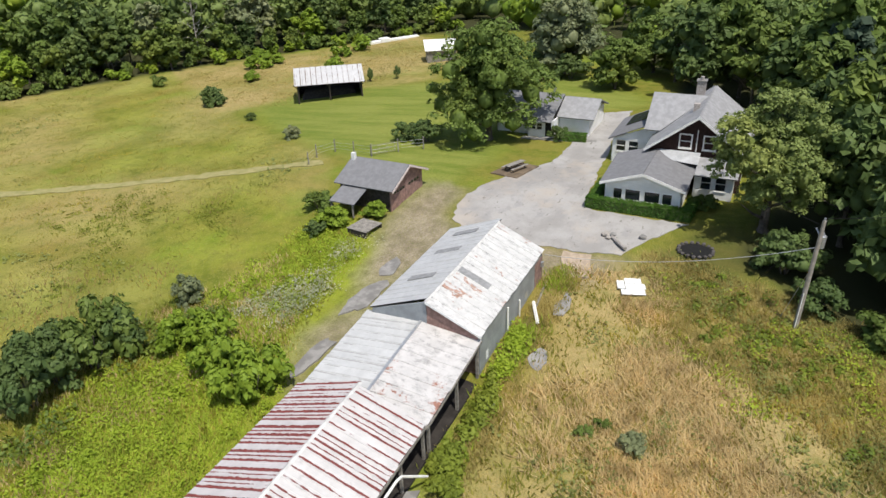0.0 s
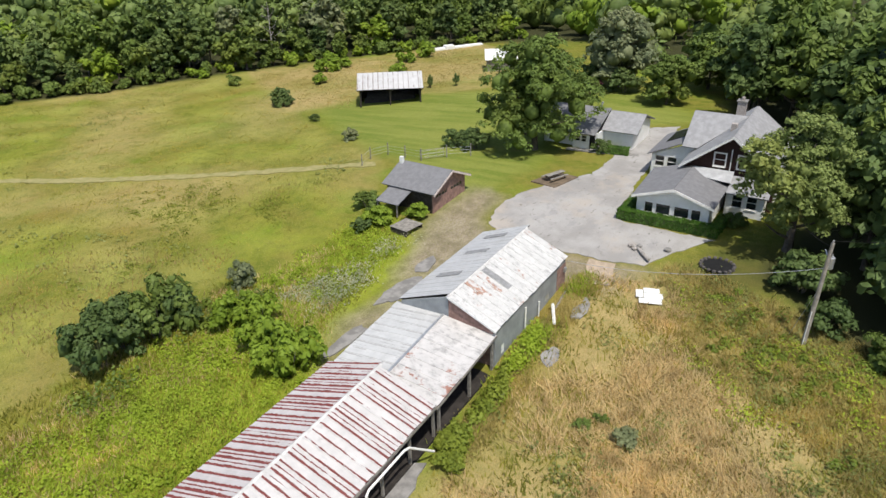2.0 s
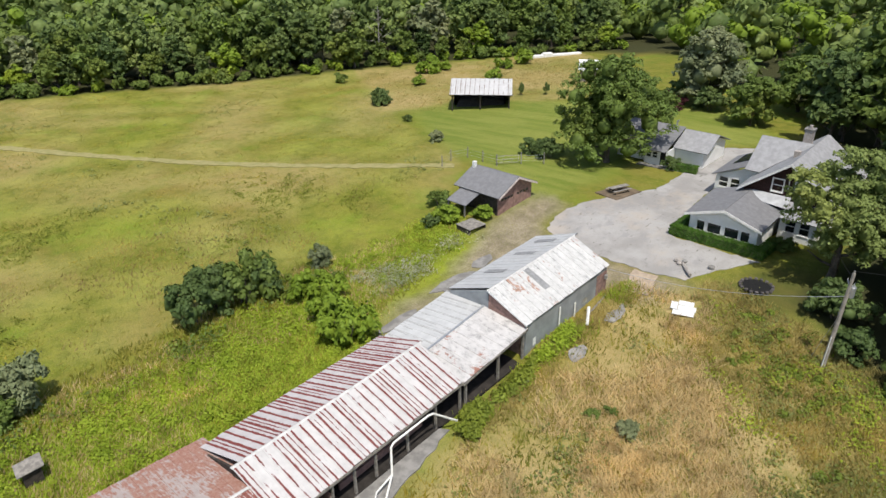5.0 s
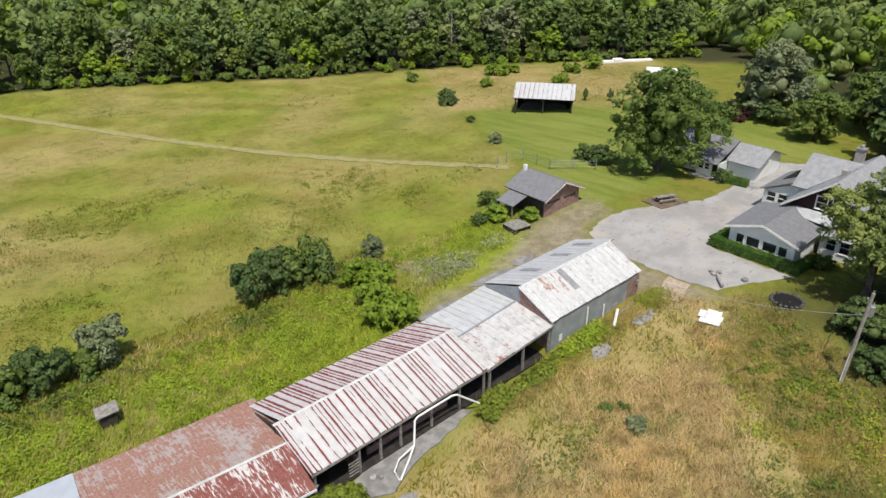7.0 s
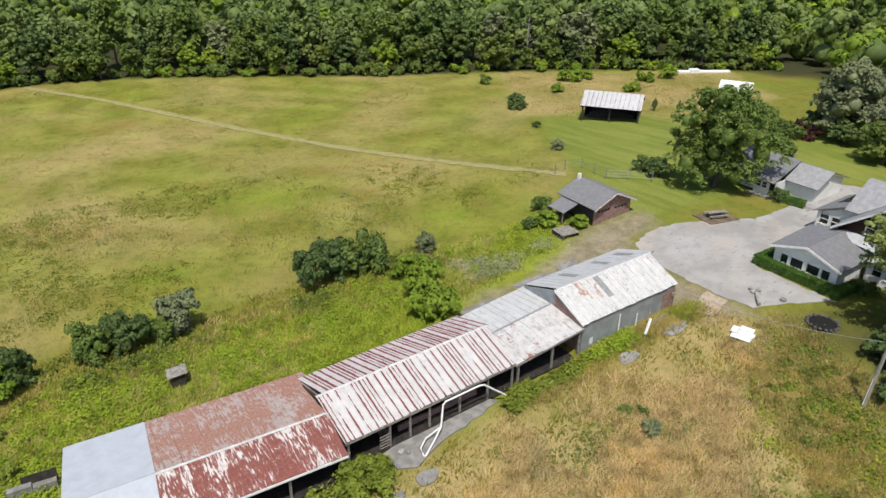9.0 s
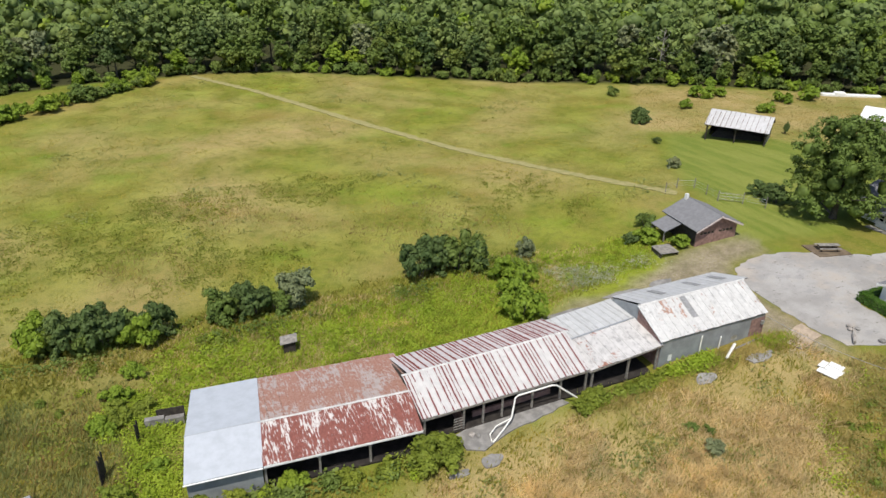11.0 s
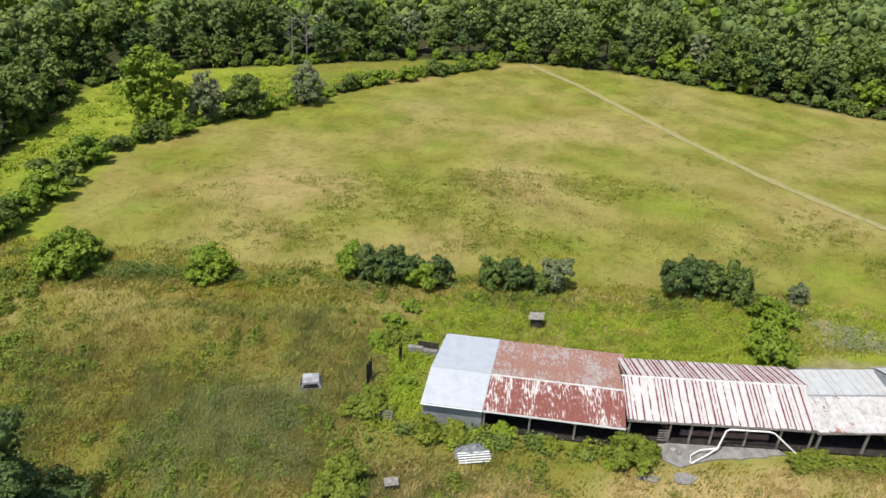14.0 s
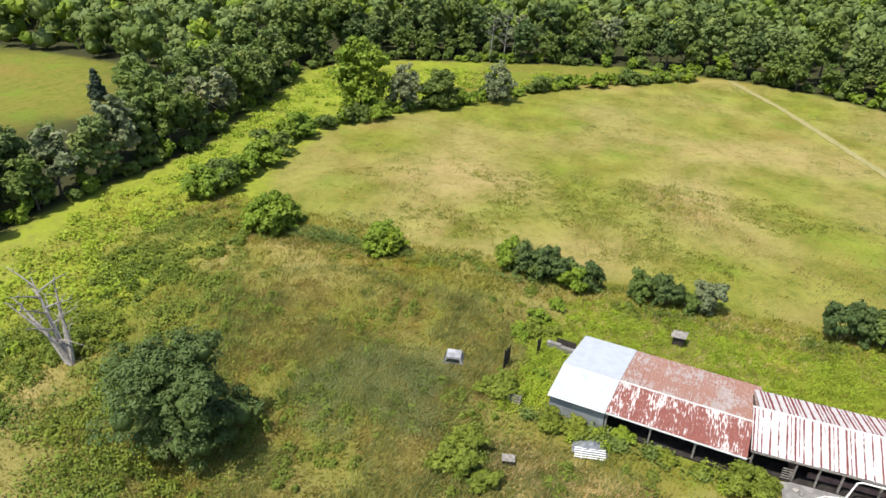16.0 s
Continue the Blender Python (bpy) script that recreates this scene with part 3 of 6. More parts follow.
def window(parent_wall, u0, u1, v0, v1, bars=1, trim=0.1):
    """A sash window in an opening of a wall, in that wall's frame: trim, sill, panes and rails."""
    zs = [v0 + (v1 - v0) * i / (bars + 1) for i in range(bars + 2)]
    holes = [(u0, u1, a + (0.03 if i else 0), b - (0.03 if i < bars else 0)) for i, (a, b) in enumerate(zip(zs, zs[1:]))]
    w = part("window", grid_panel([u0 - trim, u1 + trim], [v0 - trim, v1 + trim], holes, -0.035, 0.06), M_TRIM, parent_wall)
    part("pane", box(u0, u1, 0.075, 0.09, v0, v1), M_GLASS, w, "dark reflecting glass")
    part("sill", box(u0 - trim - 0.03, u1 + trim + 0.03, -0.09, -0.036, v0 - trim - 0.04, v0 - trim), M_TRIM, w)
    return w


def post(parent, x, y, z0, z1, r=0.08, material=None, brace=0.0):
    p = part("post", box(x - r, x + r, y - r, y + r, z0, z1), material or M_GREYWOOD, parent)
    if brace:
        for s in (-1, 1):
            part("brace", tube([(x, y, z1 - brace), (x + s * brace, y, z1 - 0.02)], r * 0.6, 6), material or M_GREYWOOD, p)
    return p


# ---- the joined farm sheds ----
GROUP = "joined farm sheds in a row"


def shed(label, x0, y0, deg, category="barn"):
    return thing("farm_shed", label, category, pose(x0, y0, 0, 0, 0, deg), GROUP)


# white metal end shed and the rusted open shed share one frame: u along, v back from the front eave
DEG_A = -4.29
EV, RV, BV = 0.0, 3.72, 10.95
EZ, RZ = 2.5, 3.6
end_shed = shed("white metal-roofed shed with closed grey walls, at the row's end", 0, -4, DEG_A)
shingle_slope(end_shed, [(0, EV - 0.25, EZ - 0.05), (5.75, EV - 0.25, EZ - 0.05), (6.1, RV, RZ), (0.3, RV, RZ)], R_WHITE, 0.06, label="smooth bluish white metal sheets")
shingle_slope(end_shed, [(6.45, BV, EZ), (0.8, BV, EZ), (0.3, RV, RZ), (6.1, RV, RZ)], R_WHITE, 0.06, label="smooth bluish white metal sheets")
part("ridge_cap", box(0.25, 6.1, RV - 0.035, RV + 0.035, RZ + 0.03, RZ + 0.07, bevel=0.015), M_GREYWALL, end_shed)
part("gutter", box(-0.05, 5.75, EV - 0.36, EV - 0.24, EZ - 0.16, EZ - 0.05, bevel=0.03), M_WHITE, end_shed)
wall(end_shed, (0.15, 0.05), (5.7, 0.05), -0.2, EZ - 0.12, M_GREYWALL)
wall(end_shed, (0.9, BV - 0.2), (0.15, 0.2), -0.2, EZ - 0.12, M_GREYWALL, peak=(BV - 0.2 - RV, RZ - 0.13))
wall(end_shed, (6.3, BV - 0.2), (1.05, BV - 0.2), -0.2, EZ - 0.12, M_GREYWALL)
wall(end_shed, (5.7, 0.2), (6.25, BV - 0.36), -0.2, EZ - 0.12, M_DARKWOOD)

rust_shed = shed("open pole shed with a rusted metal roof", 0, -4, DEG_A)
roof_slope(rust_shed, (5.77, EV - 0.2, EZ), (18.6, EV - 0.2, EZ), (5.77, RV, RZ), R_RUSTFRONT, 0.62)
roof_slope(rust_shed, (19.2, BV, EZ), (6.13, BV, EZ), (19.2, RV, RZ), R_RUSTBACK, 0.62)
part("ridge_cap", box(5.82, 18.7, RV - 0.16, RV + 0.06, RZ - 0.02, RZ + 0.04, bevel=0.015), M_RIDGE, rust_shed, "white painted ridge strip")
part("fascia", box(5.8, 18.6, EV - 0.26, EV - 0.2, EZ - 0.2, EZ - 0.02), M_WHITE, rust_shed)
for u in (5.9, 10.1, 14.2, 18.3):
    post(rust_shed, u, 0.1, -0.1, EZ - 0.1, 0.09, M_GREYWOOD, 0.6)
for u in (8, 13, 18):
    post(rust_shed, u, 4.6, -0.1, RZ - 0.25, 0.09, M_DARKWOOD)
wall(rust_shed, (19.0, BV - 0.15), (6.5, BV - 0.15), -0.2, EZ - 0.12, M_DARKWOOD)
wall(rust_shed, (18.5, 5.0), (19.0, BV - 0.3), -0.2, EZ - 0.1, M_DARKWOOD)
part("beam", box(5.9, 18.5, 0.02, 0.16, EZ - 0.32, EZ - 0.1), M_GREYWOOD, rust_shed)

# long shed with red runs
DEG_B = 1.47
stripe_shed = shed("open cattle shed, white roof with red rust runs", 18.82, -4.57, DEG_B)
LB, WB, RB = 17.0, 9.16, 4.4
ZB, ZR = 2.66, 4.2
roof_slope(stripe_shed, (0, 0, ZB), (LB, 0, ZB), (0, RB, ZR), R_STRIPE_S, SHEET_W)
roof_slope(stripe_shed, (LB + 0.4, WB, ZB), (0.6, WB, ZB), (LB + 0.4, RB, ZR), R_STRIPE_N, SHEET_W)
part("ridge_cap", prism([(-0.05, RB - 0.14, ZR - 0.03), (-0.05, RB, ZR + 0.05), (-0.05, RB + 0.14, ZR - 0.03)], LB + 0.3, Vector((1, 0, 0))), M_RIDGE, stripe_shed, "white ridge strip with dark lap joints")
part("fascia", box(0, LB, -0.06, -0.01, ZB - 0.22, ZB - 0.03), M_GREYWOOD, stripe_shed)
for u in (0.3, 4.0, 5.9, 7.8, 10.9, 13.9, 16.7):
    post(stripe_shed, u, 0.15, -0.1, ZB - 0.1, 0.08)
for u in (2.5, 6.5, 10.5, 14.5):
    post(stripe_shed, u, RB, -0.1, ZR - 0.2, 0.09, M_DARKWOOD)
wall(stripe_shed, (LB + 0.2, WB - 0.2), (0.8, WB - 0.2), -0.2, ZB - 0.12, M_DARKWOOD)
wall(stripe_shed, (0.1, RB + 0.5), (0.1, 0.5), 2.0, ZB - 0.1, M_DARKWOOD, peak=(0.5, ZR - 0.3))
wall(stripe_shed, (0.45, WB - 0.3), (0.15, RB), -0.2, ZB - 0.12, M_DARKWOOD, peak=(WB - 0.5 - RB, ZR - 0.25))
wall(stripe_shed, (LB - 0.1, 0.4), (LB + 0.2, WB - 0.4), 2.0, ZB - 0.1, M_GREYWOOD, peak=(RB - 0.4, ZR - 0.2))
part("feed_rail", box(5.4, 13.5, 1.1, 1.3, 0.1, 0.75), M_REDWOOD, stripe_shed, "low boarded manger")
part("partition", box(3.9, 4.0, 0.25, 4.2, 0.0, 1.6), M_REDWOOD, stripe_shed)
for i in range(5):
    part("gate_rail", box(3.0, 4.0, 0.05, 0.09, 0.35 + i * 0.28, 0.46 + i * 0.28), M_GREYWOOD, stripe_shed)

# low link shed
link = shed("low link shed with grey and flaking white roof", 35.7, -4.15, 0.6)
LL, WL, RL = 8.4, 9.1, 4.45
ZL, ZLR, RISE = 2.45, 2.95, 0.72
roof_slope(link, (0.05, 0, ZL), (LL, 0, ZL + RISE), (0.05, RL, ZLR), R_LOW_S, 1.1)
roof_slope(link, (LL + 0.5, WL, ZL + RISE), (0.6, WL, ZL), (LL + 0.5, RL, ZLR + RISE), R_LOW_N, 0.75)
part("ridge_cap", prism([(0.2, RL - 0.1, ZLR + 0.01), (0.2, RL + 0.1, ZLR + 0.01), (0.2, RL + 0.1, ZLR + 0.05), (0.2, RL - 0.1, ZLR + 0.05)], 1.0, Vector((LL - 0.2, 0, RISE))), M_METAL, link)
part("fascia", prism([(0.05, -0.06, ZL - 0.2), (0.05, -0.01, ZL - 0.2), (0.05, -0.01, ZL - 0.03), (0.05, -0.06, ZL - 0.03)], 1.0, Vector((LL - 0.05, 0, RISE))), M_GREYWOOD, link)
for u in (0.5, 4.6, 8.0):
    post(link, u, 0.15, -0.1, ZL - 0.12 + RISE * u / LL, 0.09)
wall(link, (LL + 0.4, WL - 0.2), (0.7, WL - 0.2), -0.2, ZL - 0.12, M_GREYWALL)

# tall shed
tall = shed("tall grey metal-walled barn with worn white roof", 43.94, -4.05, 0.6)
LT, WT, RT = 13.5, 8.75, 3.95
ZT, ZTR = 3.65, 5.43
S_SLOPE = roof_slope(tall, (-0.1, -0.1, ZT - 0.04), (LT + 0.15, -0.1, ZT - 0.04), (-0.1, RT, ZTR), R_TALL_S, 0.8)
N_SLOPE = roof_slope(tall, (LT + 0.9, WT, ZT), (0.45, WT, ZT), (LT + 0.9, RT, ZTR), R_TALL_N, 0.8)
part("skylight", box(4.9, 5.6, 1.6, 4.2, 0.03, 0.06), R_SKY, S_SLOPE, "dull grey translucent roof sheet")
for u in (1.4, 5.0, 9.6):
    part("skylight", box(u, u + 0.75, 1.3, 3.6, 0.03, 0.06), R_SKY, N_SLOPE, "dull grey translucent roof sheet")
part("ridge_cap", prism([(-0.1, RT - 0.13, ZTR - 0.03), (-0.1, RT, ZTR + 0.06), (-0.1, RT + 0.13, ZTR - 0.03)], LT + 0.4, Vector((1, 0, 0))), M_RIDGE, tall)
S_WALL = wall(tall, (0.05, 0.05), (LT, 0.05), -0.3, ZT - 0.12, M_GREYWALL, openings=[(1.1, 1.6, 1.2, 1.95), (9.2, 10.1, 1.5, 2.0)])
part("hatch", box(1.1, 1.6, 0.02, 0.08, 1.2, 1.95), M_WHITE, S_WALL, "white painted hatch")
part("hatch", box(9.2, 10.1, 0.02, 0.08, 1.5, 2.0), M_METAL, S_WALL, "pale grey metal hatch")
part("cladding_patch", box(LT - 1.9, LT, -0.02, -0.004, 0.5, 3.4), M_REDWOOD, S_WALL, "rust-red weathered sheets at the corner")
wall(tall, (LT, 0.2), (LT + 0.6, WT - 0.2), -0.3, ZT - 0.12, M_REDWOOD, peak=(RT - 0.2, ZTR - 0.13))
wall(tall, (LT + 0.5, WT - 0.2), (0.5, WT - 0.2), -0.3, ZT - 0.12, M_GREYWALL)
wall(tall, (0.05, RT), (0.05, 0.2), -0.3, ZT - 0.12, M_REDWOOD, peak=(0.02, ZTR - 0.14), label="rust-red gable sheets above the low roof")
wall(tall, (0.5, WT - 0.2), (0.05, RT), -0.3, ZT - 0.12, M_GREYWALL, peak=(WT - 0.2 - RT - 0.02, ZTR - 0.14))
part("rake_board", prism([(-0.13, -0.15, ZT - 0.16), (-0.13, RT, ZTR - 0.12), (-0.13, RT, ZTR + 0.03), (-0.13, -0.15, ZT + 0.0)], 0.05, Vector((-1, 0, 0))), M_WHITE, tall)
for u, h in ((5.0, 2.4), (7.6, 1.6)):
    part("vent_pipe", tube([(u, -0.12, 0.6), (u, -0.12, 0.6 + h)], 0.07), M_PVC, tall, "white plastic vent pipe")
part("meter_box", box(LT - 0.5, LT - 0.2, -0.2, 0.0, 2.3, 2.7), M_METAL, tall)
# dirt floors, near-black to stand for the deep shade under the roofs
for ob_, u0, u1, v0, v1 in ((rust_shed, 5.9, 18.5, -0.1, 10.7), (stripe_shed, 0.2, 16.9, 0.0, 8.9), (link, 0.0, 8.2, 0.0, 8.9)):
    part("dirt_floor", box(u0, u1, v0, v1, -0.3, 0.2), M_SHADED_DIRT, ob_, "dirt floor coloured dark for the shade inside")

# ---- houses ----
Z_H = 1.6
house = thing("house", "brown-shingled gabled house with white additions and grey roofs", "house", pose(0, 0, 0))
gw = wall(house, (80.6, -7.9), (80.6, -17.1), Z_H - 0.3, 5.55, M_BROWN, peak=(4.6, 9.1), label="dark brown shingled gable wall")
gable = wall(house, (80.54, -10.2), (80.54, -14.8), 5.6, 7.5, M_BROWN, openings=[(0.65, 1.7, 0.35, 1.65), (3.0, 4.05, 0.35, 1.65)], thick=0.055, name="wall")
window(gable, 0.65, 1.7, 0.35, 1.65, 1, 0.14)
window(gable, 3.0, 4.05, 0.35, 1.65, 1, 0.14)
wall(house, (80.75, -17.0), (93.0, -17.0), Z_H - 0.3, 5.5, M_SIDING_W)
wall(house, (93.0, -17.1), (93.0, -7.9), Z_H - 0.3, 5.5, M_BROWN, peak=(4.6, 9.1))
wall(house, (93.0, -8.0), (80.75, -8.0), Z_H - 0.3, 5.5, M_SIDING_W)
RIDGE_Y, RIDGE_Z = -12.5, 9.3
shingle_slope(house, [(79.9, -7.45, 5.45), (93.5, -7.45, 5.45), (93.5, RIDGE_Y, RIDGE_Z), (79.9, RIDGE_Y, RIDGE_Z)], M_SHINGLE_L)
shingle_slope(house, [(79.9, -17.55, 5.45), (93.5, -17.55, 5.45), (93.5, RIDGE_Y, RIDGE_Z), (79.9, RIDGE_Y, RIDGE_Z)], M_SHINGLE_L)
for y0 in (-7.4, -17.6):
    part("rake_board", prism([(79.86, y0, 5.3), (79.86, RIDGE_Y, 9.16), (79.86, RIDGE_Y, 9.44), (79.86, y0, 5.58)], 0.06, Vector((-1, 0, 0))), M_TRIM, house)
# cross gable to the north
wall(house, (92.4, -6.9), (84.9, -6.9), Z_H - 0.3, 6.4, M_SIDING_W, peak=(3.75, 9.0))
shingle_slope(house, [(84.3, -6.5, 6.2), (88.6, -6.5, 9.25), (88.6, -12.4, 9.25), (84.3, -8.2, 6.2)], M_SHINGLE_L)
shingle_slope(house, [(92.9, -6.5, 6.2), (88.6, -6.5, 9.25), (88.6, -12.4, 9.25), (92.9, -8.2, 6.2)], M_SHINGLE_L)
part("wall", box(84.95, 85.1, -8.0, -6.95, Z_H, 6.3), M_SIDING_W, house)
# lean-to with dark panels
wall(house, (86.0, -2.8), (86.0, -6.85), Z_H - 0.3, 4.35, M_SIDING_W, openings=[(0.5, 1.5, 1.7, 2.9), (1.9, 2.9, 1.7, 2.9)], peak=(3.95, 6.0), name="wall")
lean_w = wall(house, (85.95, -2.9), (85.95, -6.8), Z_H, 4.3, M_SIDING_W, openings=[(0.4, 1.4, 1.4, 2.6), (1.8, 2.8, 1.4, 2.6)], thick=0.045)
window(lean_w, 0.4, 1.4, 1.4, 2.6, 1, 0.1)
window(lean_w, 1.8, 2.8, 1.4, 2.6, 1, 0.1)
wall(house, (94.0, -2.8), (86.15, -2.8), Z_H - 0.3, 4.3, M_SIDING_W)
lean = shingle_slope(house, [(85.6, -2.4, 4.3), (94.2, -2.4, 4.3), (94.2, -6.88, 6.35), (85.6, -6.88, 6.35)], M_SHINGLE)
for i in range(3):
    x = 89.0 + i * 1.5
    part("solar_panel", prism([(x, -3.6, 5.02), (x + 1.4, -3.6, 5.02), (x + 1.4, -6.2, 6.21), (x, -6.2, 6.21)], 0.05, Vector((0, 0.42, 0.9))), M_PANEL, house, "dark glass roof panel")
# chimney
ch = part("chimney", box(88.9, 89.8, -11.8, -10.9, 7.6, 10.75), M_BRICK, house, "pale brick chimney")
part("cap", box(88.8, 89.9, -11.9, -10.8, 10.75, 10.9), M_CONCRETE, ch)
part("flue", tube([(89.35, -11.35, 10.9), (89.35, -11.35, 11.25)], 0.2), M_BRICK, ch)
part("vent", box(84.6, 85.2, -11.9, -11.3, 8.4, 9.4), M_BRICK, house)
# sunroom
SW = [(73.05, -5.2), (73.05, -12.4)]
sun_w = wall(house, SW[0], SW[1], Z_H - 0.3, 4.1, M_SIDING_W, peak=(3.6, 5.3),
             openings=[(0.85, 1.65, 1.2, 2.25), (2.0, 3.4, 1.2, 2.25), (3.85, 5.25, 1.2, 2.25), (5.55, 6.4, 1.2, 2.25)])
for u0, u1 in ((0.85, 1.65), (2.0, 3.4), (3.85, 5.25), (5.55, 6.4)):
    window(sun_w, u0, u1, 1.2, 2.25, 0, 0.06)
wall(house, (73.2, -12.4), (81.4, -12.4), Z_H - 0.3, 4.1, M_SIDING_W)
wall(house, (80.5, -5.2), (73.2, -5.2), Z_H - 0.3, 4.1, M_SIDING_W)
shingle_slope(house, [(72.6, -4.75, 4.1), (81.6, -4.4, 4.1), (81.6, -8.8, 5.4), (72.6, -8.8, 5.4)], M_SHINGLE, label="smooth grey shingled sunroom roof")
shingle_slope(house, [(72.6, -12.85, 4.1), (81.6, -12.85, 4.1), (81.6, -8.8, 5.4), (72.6, -8.8, 5.4)], M_SHINGLE)
for y0 in (-4.7, -12.9):
    part("rake_board", prism([(72.57, y0, 3.95), (72.57, -8.8, 5.27), (72.57, -8.8, 5.53), (72.57, y0, 4.21)], 0.05, Vector((-1, 0, 0))), M_TRIM, house)
# porch with the bay
bay_w = wall(house, (78.2, -12.9), (78.2, -16.6), Z_H - 0.3, 4.0, M_SIDING_W, openings=[(0.7, 1.6, 1.3, 2.7), (2.1, 3.0, 1.3, 2.7)])
window(bay_w, 0.7, 1.6, 1.3, 2.7)
window(bay_w, 2.1, 3.0, 1.3, 2.7)
wall(house, (78.35, -16.6), (80.5, -16.6), Z_H - 0.3, 4.0, M_SIDING_W)
shingle_slope(house, [(77.8, -12.9, 4.0), (77.8, -17.0, 4.0), (80.55, -17.0, 5.0), (80.55, -12.9, 5.0)], M_SHINGLE_L, label="pale pent roof above the porch")

shingle_slope(house, [(79.0, -8.9, 5.02), (79.0, -13.0, 4.72), (80.5, -13.0, 5.5), (80.5, -8.9, 5.5)], plain("weathered_white_roof", (0.42, 0.43, 0.44), 0.6, 0.2, 1.5), 0.06, label="weathered white flat roof below the gable")
part("conductor", tube([(80.4, -12.5, 5.6), (80.4, -12.5, 7.9)], 0.05, 6), M_WHITE, house, "white vertical pipe on the gable")

cottage = thing("cottage", "low white cottage with grey shingled roof behind the yard", "house", pose(0, 0, 0))
ZC = gz(92, 5)
cw = wall(cottage, (94.0, 6.0), (94.0, 2.0), ZC - 0.3, ZC + 2.3, M_SIDING_W)
pw = wall(cottage, (91.7, 9.4), (91.7, 6.0), ZC - 0.3, ZC + 2.3, M_SIDING_W, openings=[(0.3, 0.95, 1.3, 2.1), (1.2, 1.85, 1.3, 2.1), (2.3, 3.1, 0.4, 2.35)])
window(pw, 0.3, 0.95, 1.3, 2.1, 1, 0.06)
window(pw, 1.2, 1.85, 1.3, 2.1, 1, 0.06)
part("door", box(2.3, 3.1, 0.04, 0.09, 0.4, 2.35), M_BLACK, pw, "dark entrance door")
wall(cottage, (91.85, 6.0), (94.0, 6.0), ZC - 0.3, ZC + 2.3, M_SIDING_W)
wall(cottage, (94.15, 2.0), (101.5, 2.0), ZC - 0.3, ZC + 2.3, M_SIDING_W, peak=(2.95, ZC + 3.9), label="white gable wall")
wall(cottage, (101.5, 2.1), (101.5, 14.0), ZC - 0.3, ZC + 2.3, M_SIDING_W)
wall(cottage, (101.5, 14.0), (92.6, 14.0), ZC - 0.3, ZC + 2.3, M_SIDING_W, peak=(4.4, ZC + 3.9))
wall(cottage, (92.6, 14.0), (92.6, 9.4), ZC - 0.3, ZC + 2.3, M_SIDING_W)
shingle_slope(cottage, [(93.5, 1.3, ZC + 2.25), (93.5, 6.2, ZC + 2.25), (97.1, 6.2, ZC + 4.05), (97.1, 1.3, ZC + 4.05)], M_SHINGLE_L)
shingle_slope(cottage, [(91.1, 6.2, ZC + 2.1), (91.1, 14.3, ZC + 2.1), (97.1, 14.3, ZC + 4.3), (97.1, 6.2, ZC + 4.3)], M_SHINGLE)
shingle_slope(cottage, [(102.1, 1.5, ZC + 2.2), (102.1, 14.3, ZC + 2.2), (97.1, 14.3, ZC + 4.05), (97.1, 1.5, ZC + 4.05)], M_SHINGLE)
part("vent_cap", tube([(98.2, 8.0, ZC + 3.4), (98.2, 8.0, ZC + 4.7), (98.2, 7.8, ZC + 4.8)], 0.12), M_METAL, cottage)

# garage
garage = thing("garage", "faded red-boarded garage with a grey roof", "garage", pose(64.8, 14.6, gz(67, 16), 0, 0, -2))
gf = wall(garage, (0, 0), (6.5, 0), -0.3, 2.35, M_REDWOOD, peak=(3.25, 3.75), openings=[(0.5, 3.0, 0.3, 2.3), (3.5, 6.0, 0.3, 2.3)])
for u0 in (0.5, 3.5):
    gd = part("garage_door", box(u0, u0 + 2.5, 0.05, 0.1, 0.3, 2.3), M_REDWOOD, gf, "panelled red garage door")
    for i in range(4):
        part("door_pane", box(u0 + 0.15 + i * 0.58, u0 + 0.6 + i * 0.58, 0.035, 0.05, 1.75, 2.05), M_GLASS, gd)
    for i in range(4):
        part("door_panel", box(u0 + 0.1, u0 + 2.4, 0.03, 0.05, 0.35 + i * 0.34, 0.62 + i * 0.34), M_REDWOOD, gd)
# west wall: dark paint, with eave and lean-to shade put into the colour
wall(garage, (0, 6.2), (0, 0.15), -0.3, 2.35, M_DARKWOOD)
wall(garage, (6.5, 0.15), (6.5, 6.2), -0.3, 2.35, M_REDWOOD)
wall(garage, (6.5, 6.2), (0, 6.2), -0.3, 2.35, M_REDWOOD, peak=(3.25, 3.75))
shingle_slope(garage, [(-0.5, -0.5, 2.2), (-0.5, 6.6, 2.2), (3.25, 6.6, 3.85), (3.25, -0.5, 3.85)], M_SHINGLE)
shingle_slope(garage, [(7.0, -0.5, 2.2), (7.0, 6.6, 2.2), (3.25, 6.6, 3.85), (3.25, -0.5, 3.85)], M_SHINGLE)
for x0 in (-0.5, 7.0):
    part("rake_board", prism([(x0, -0.53, 2.05), (3.25, -0.53, 3.72), (3.25, -0.53, 3.95), (x0, -0.53, 2.28)], 0.05, Vector((0, -1, 0))), plain("pink_trim", (0.68, 0.58, 0.54), 0.7) if x0 < 0 else bpy.data.materials["pink_trim"], garage)
part("chimney_stub", box(2.7, 3.1, 6.0, 6.4, 3.5, 4.5), M_WHITE, garage, "white painted flue stub")
part("lean_to_roof", prism([(-2.9, 2.6, 1.25), (-0.3, 2.6, 2.05), (-0.3, 5.6, 2.05), (-2.9, 5.6, 1.25)], 0.08), M_SHINGLE, garage, "sagging grey lean-to roof")
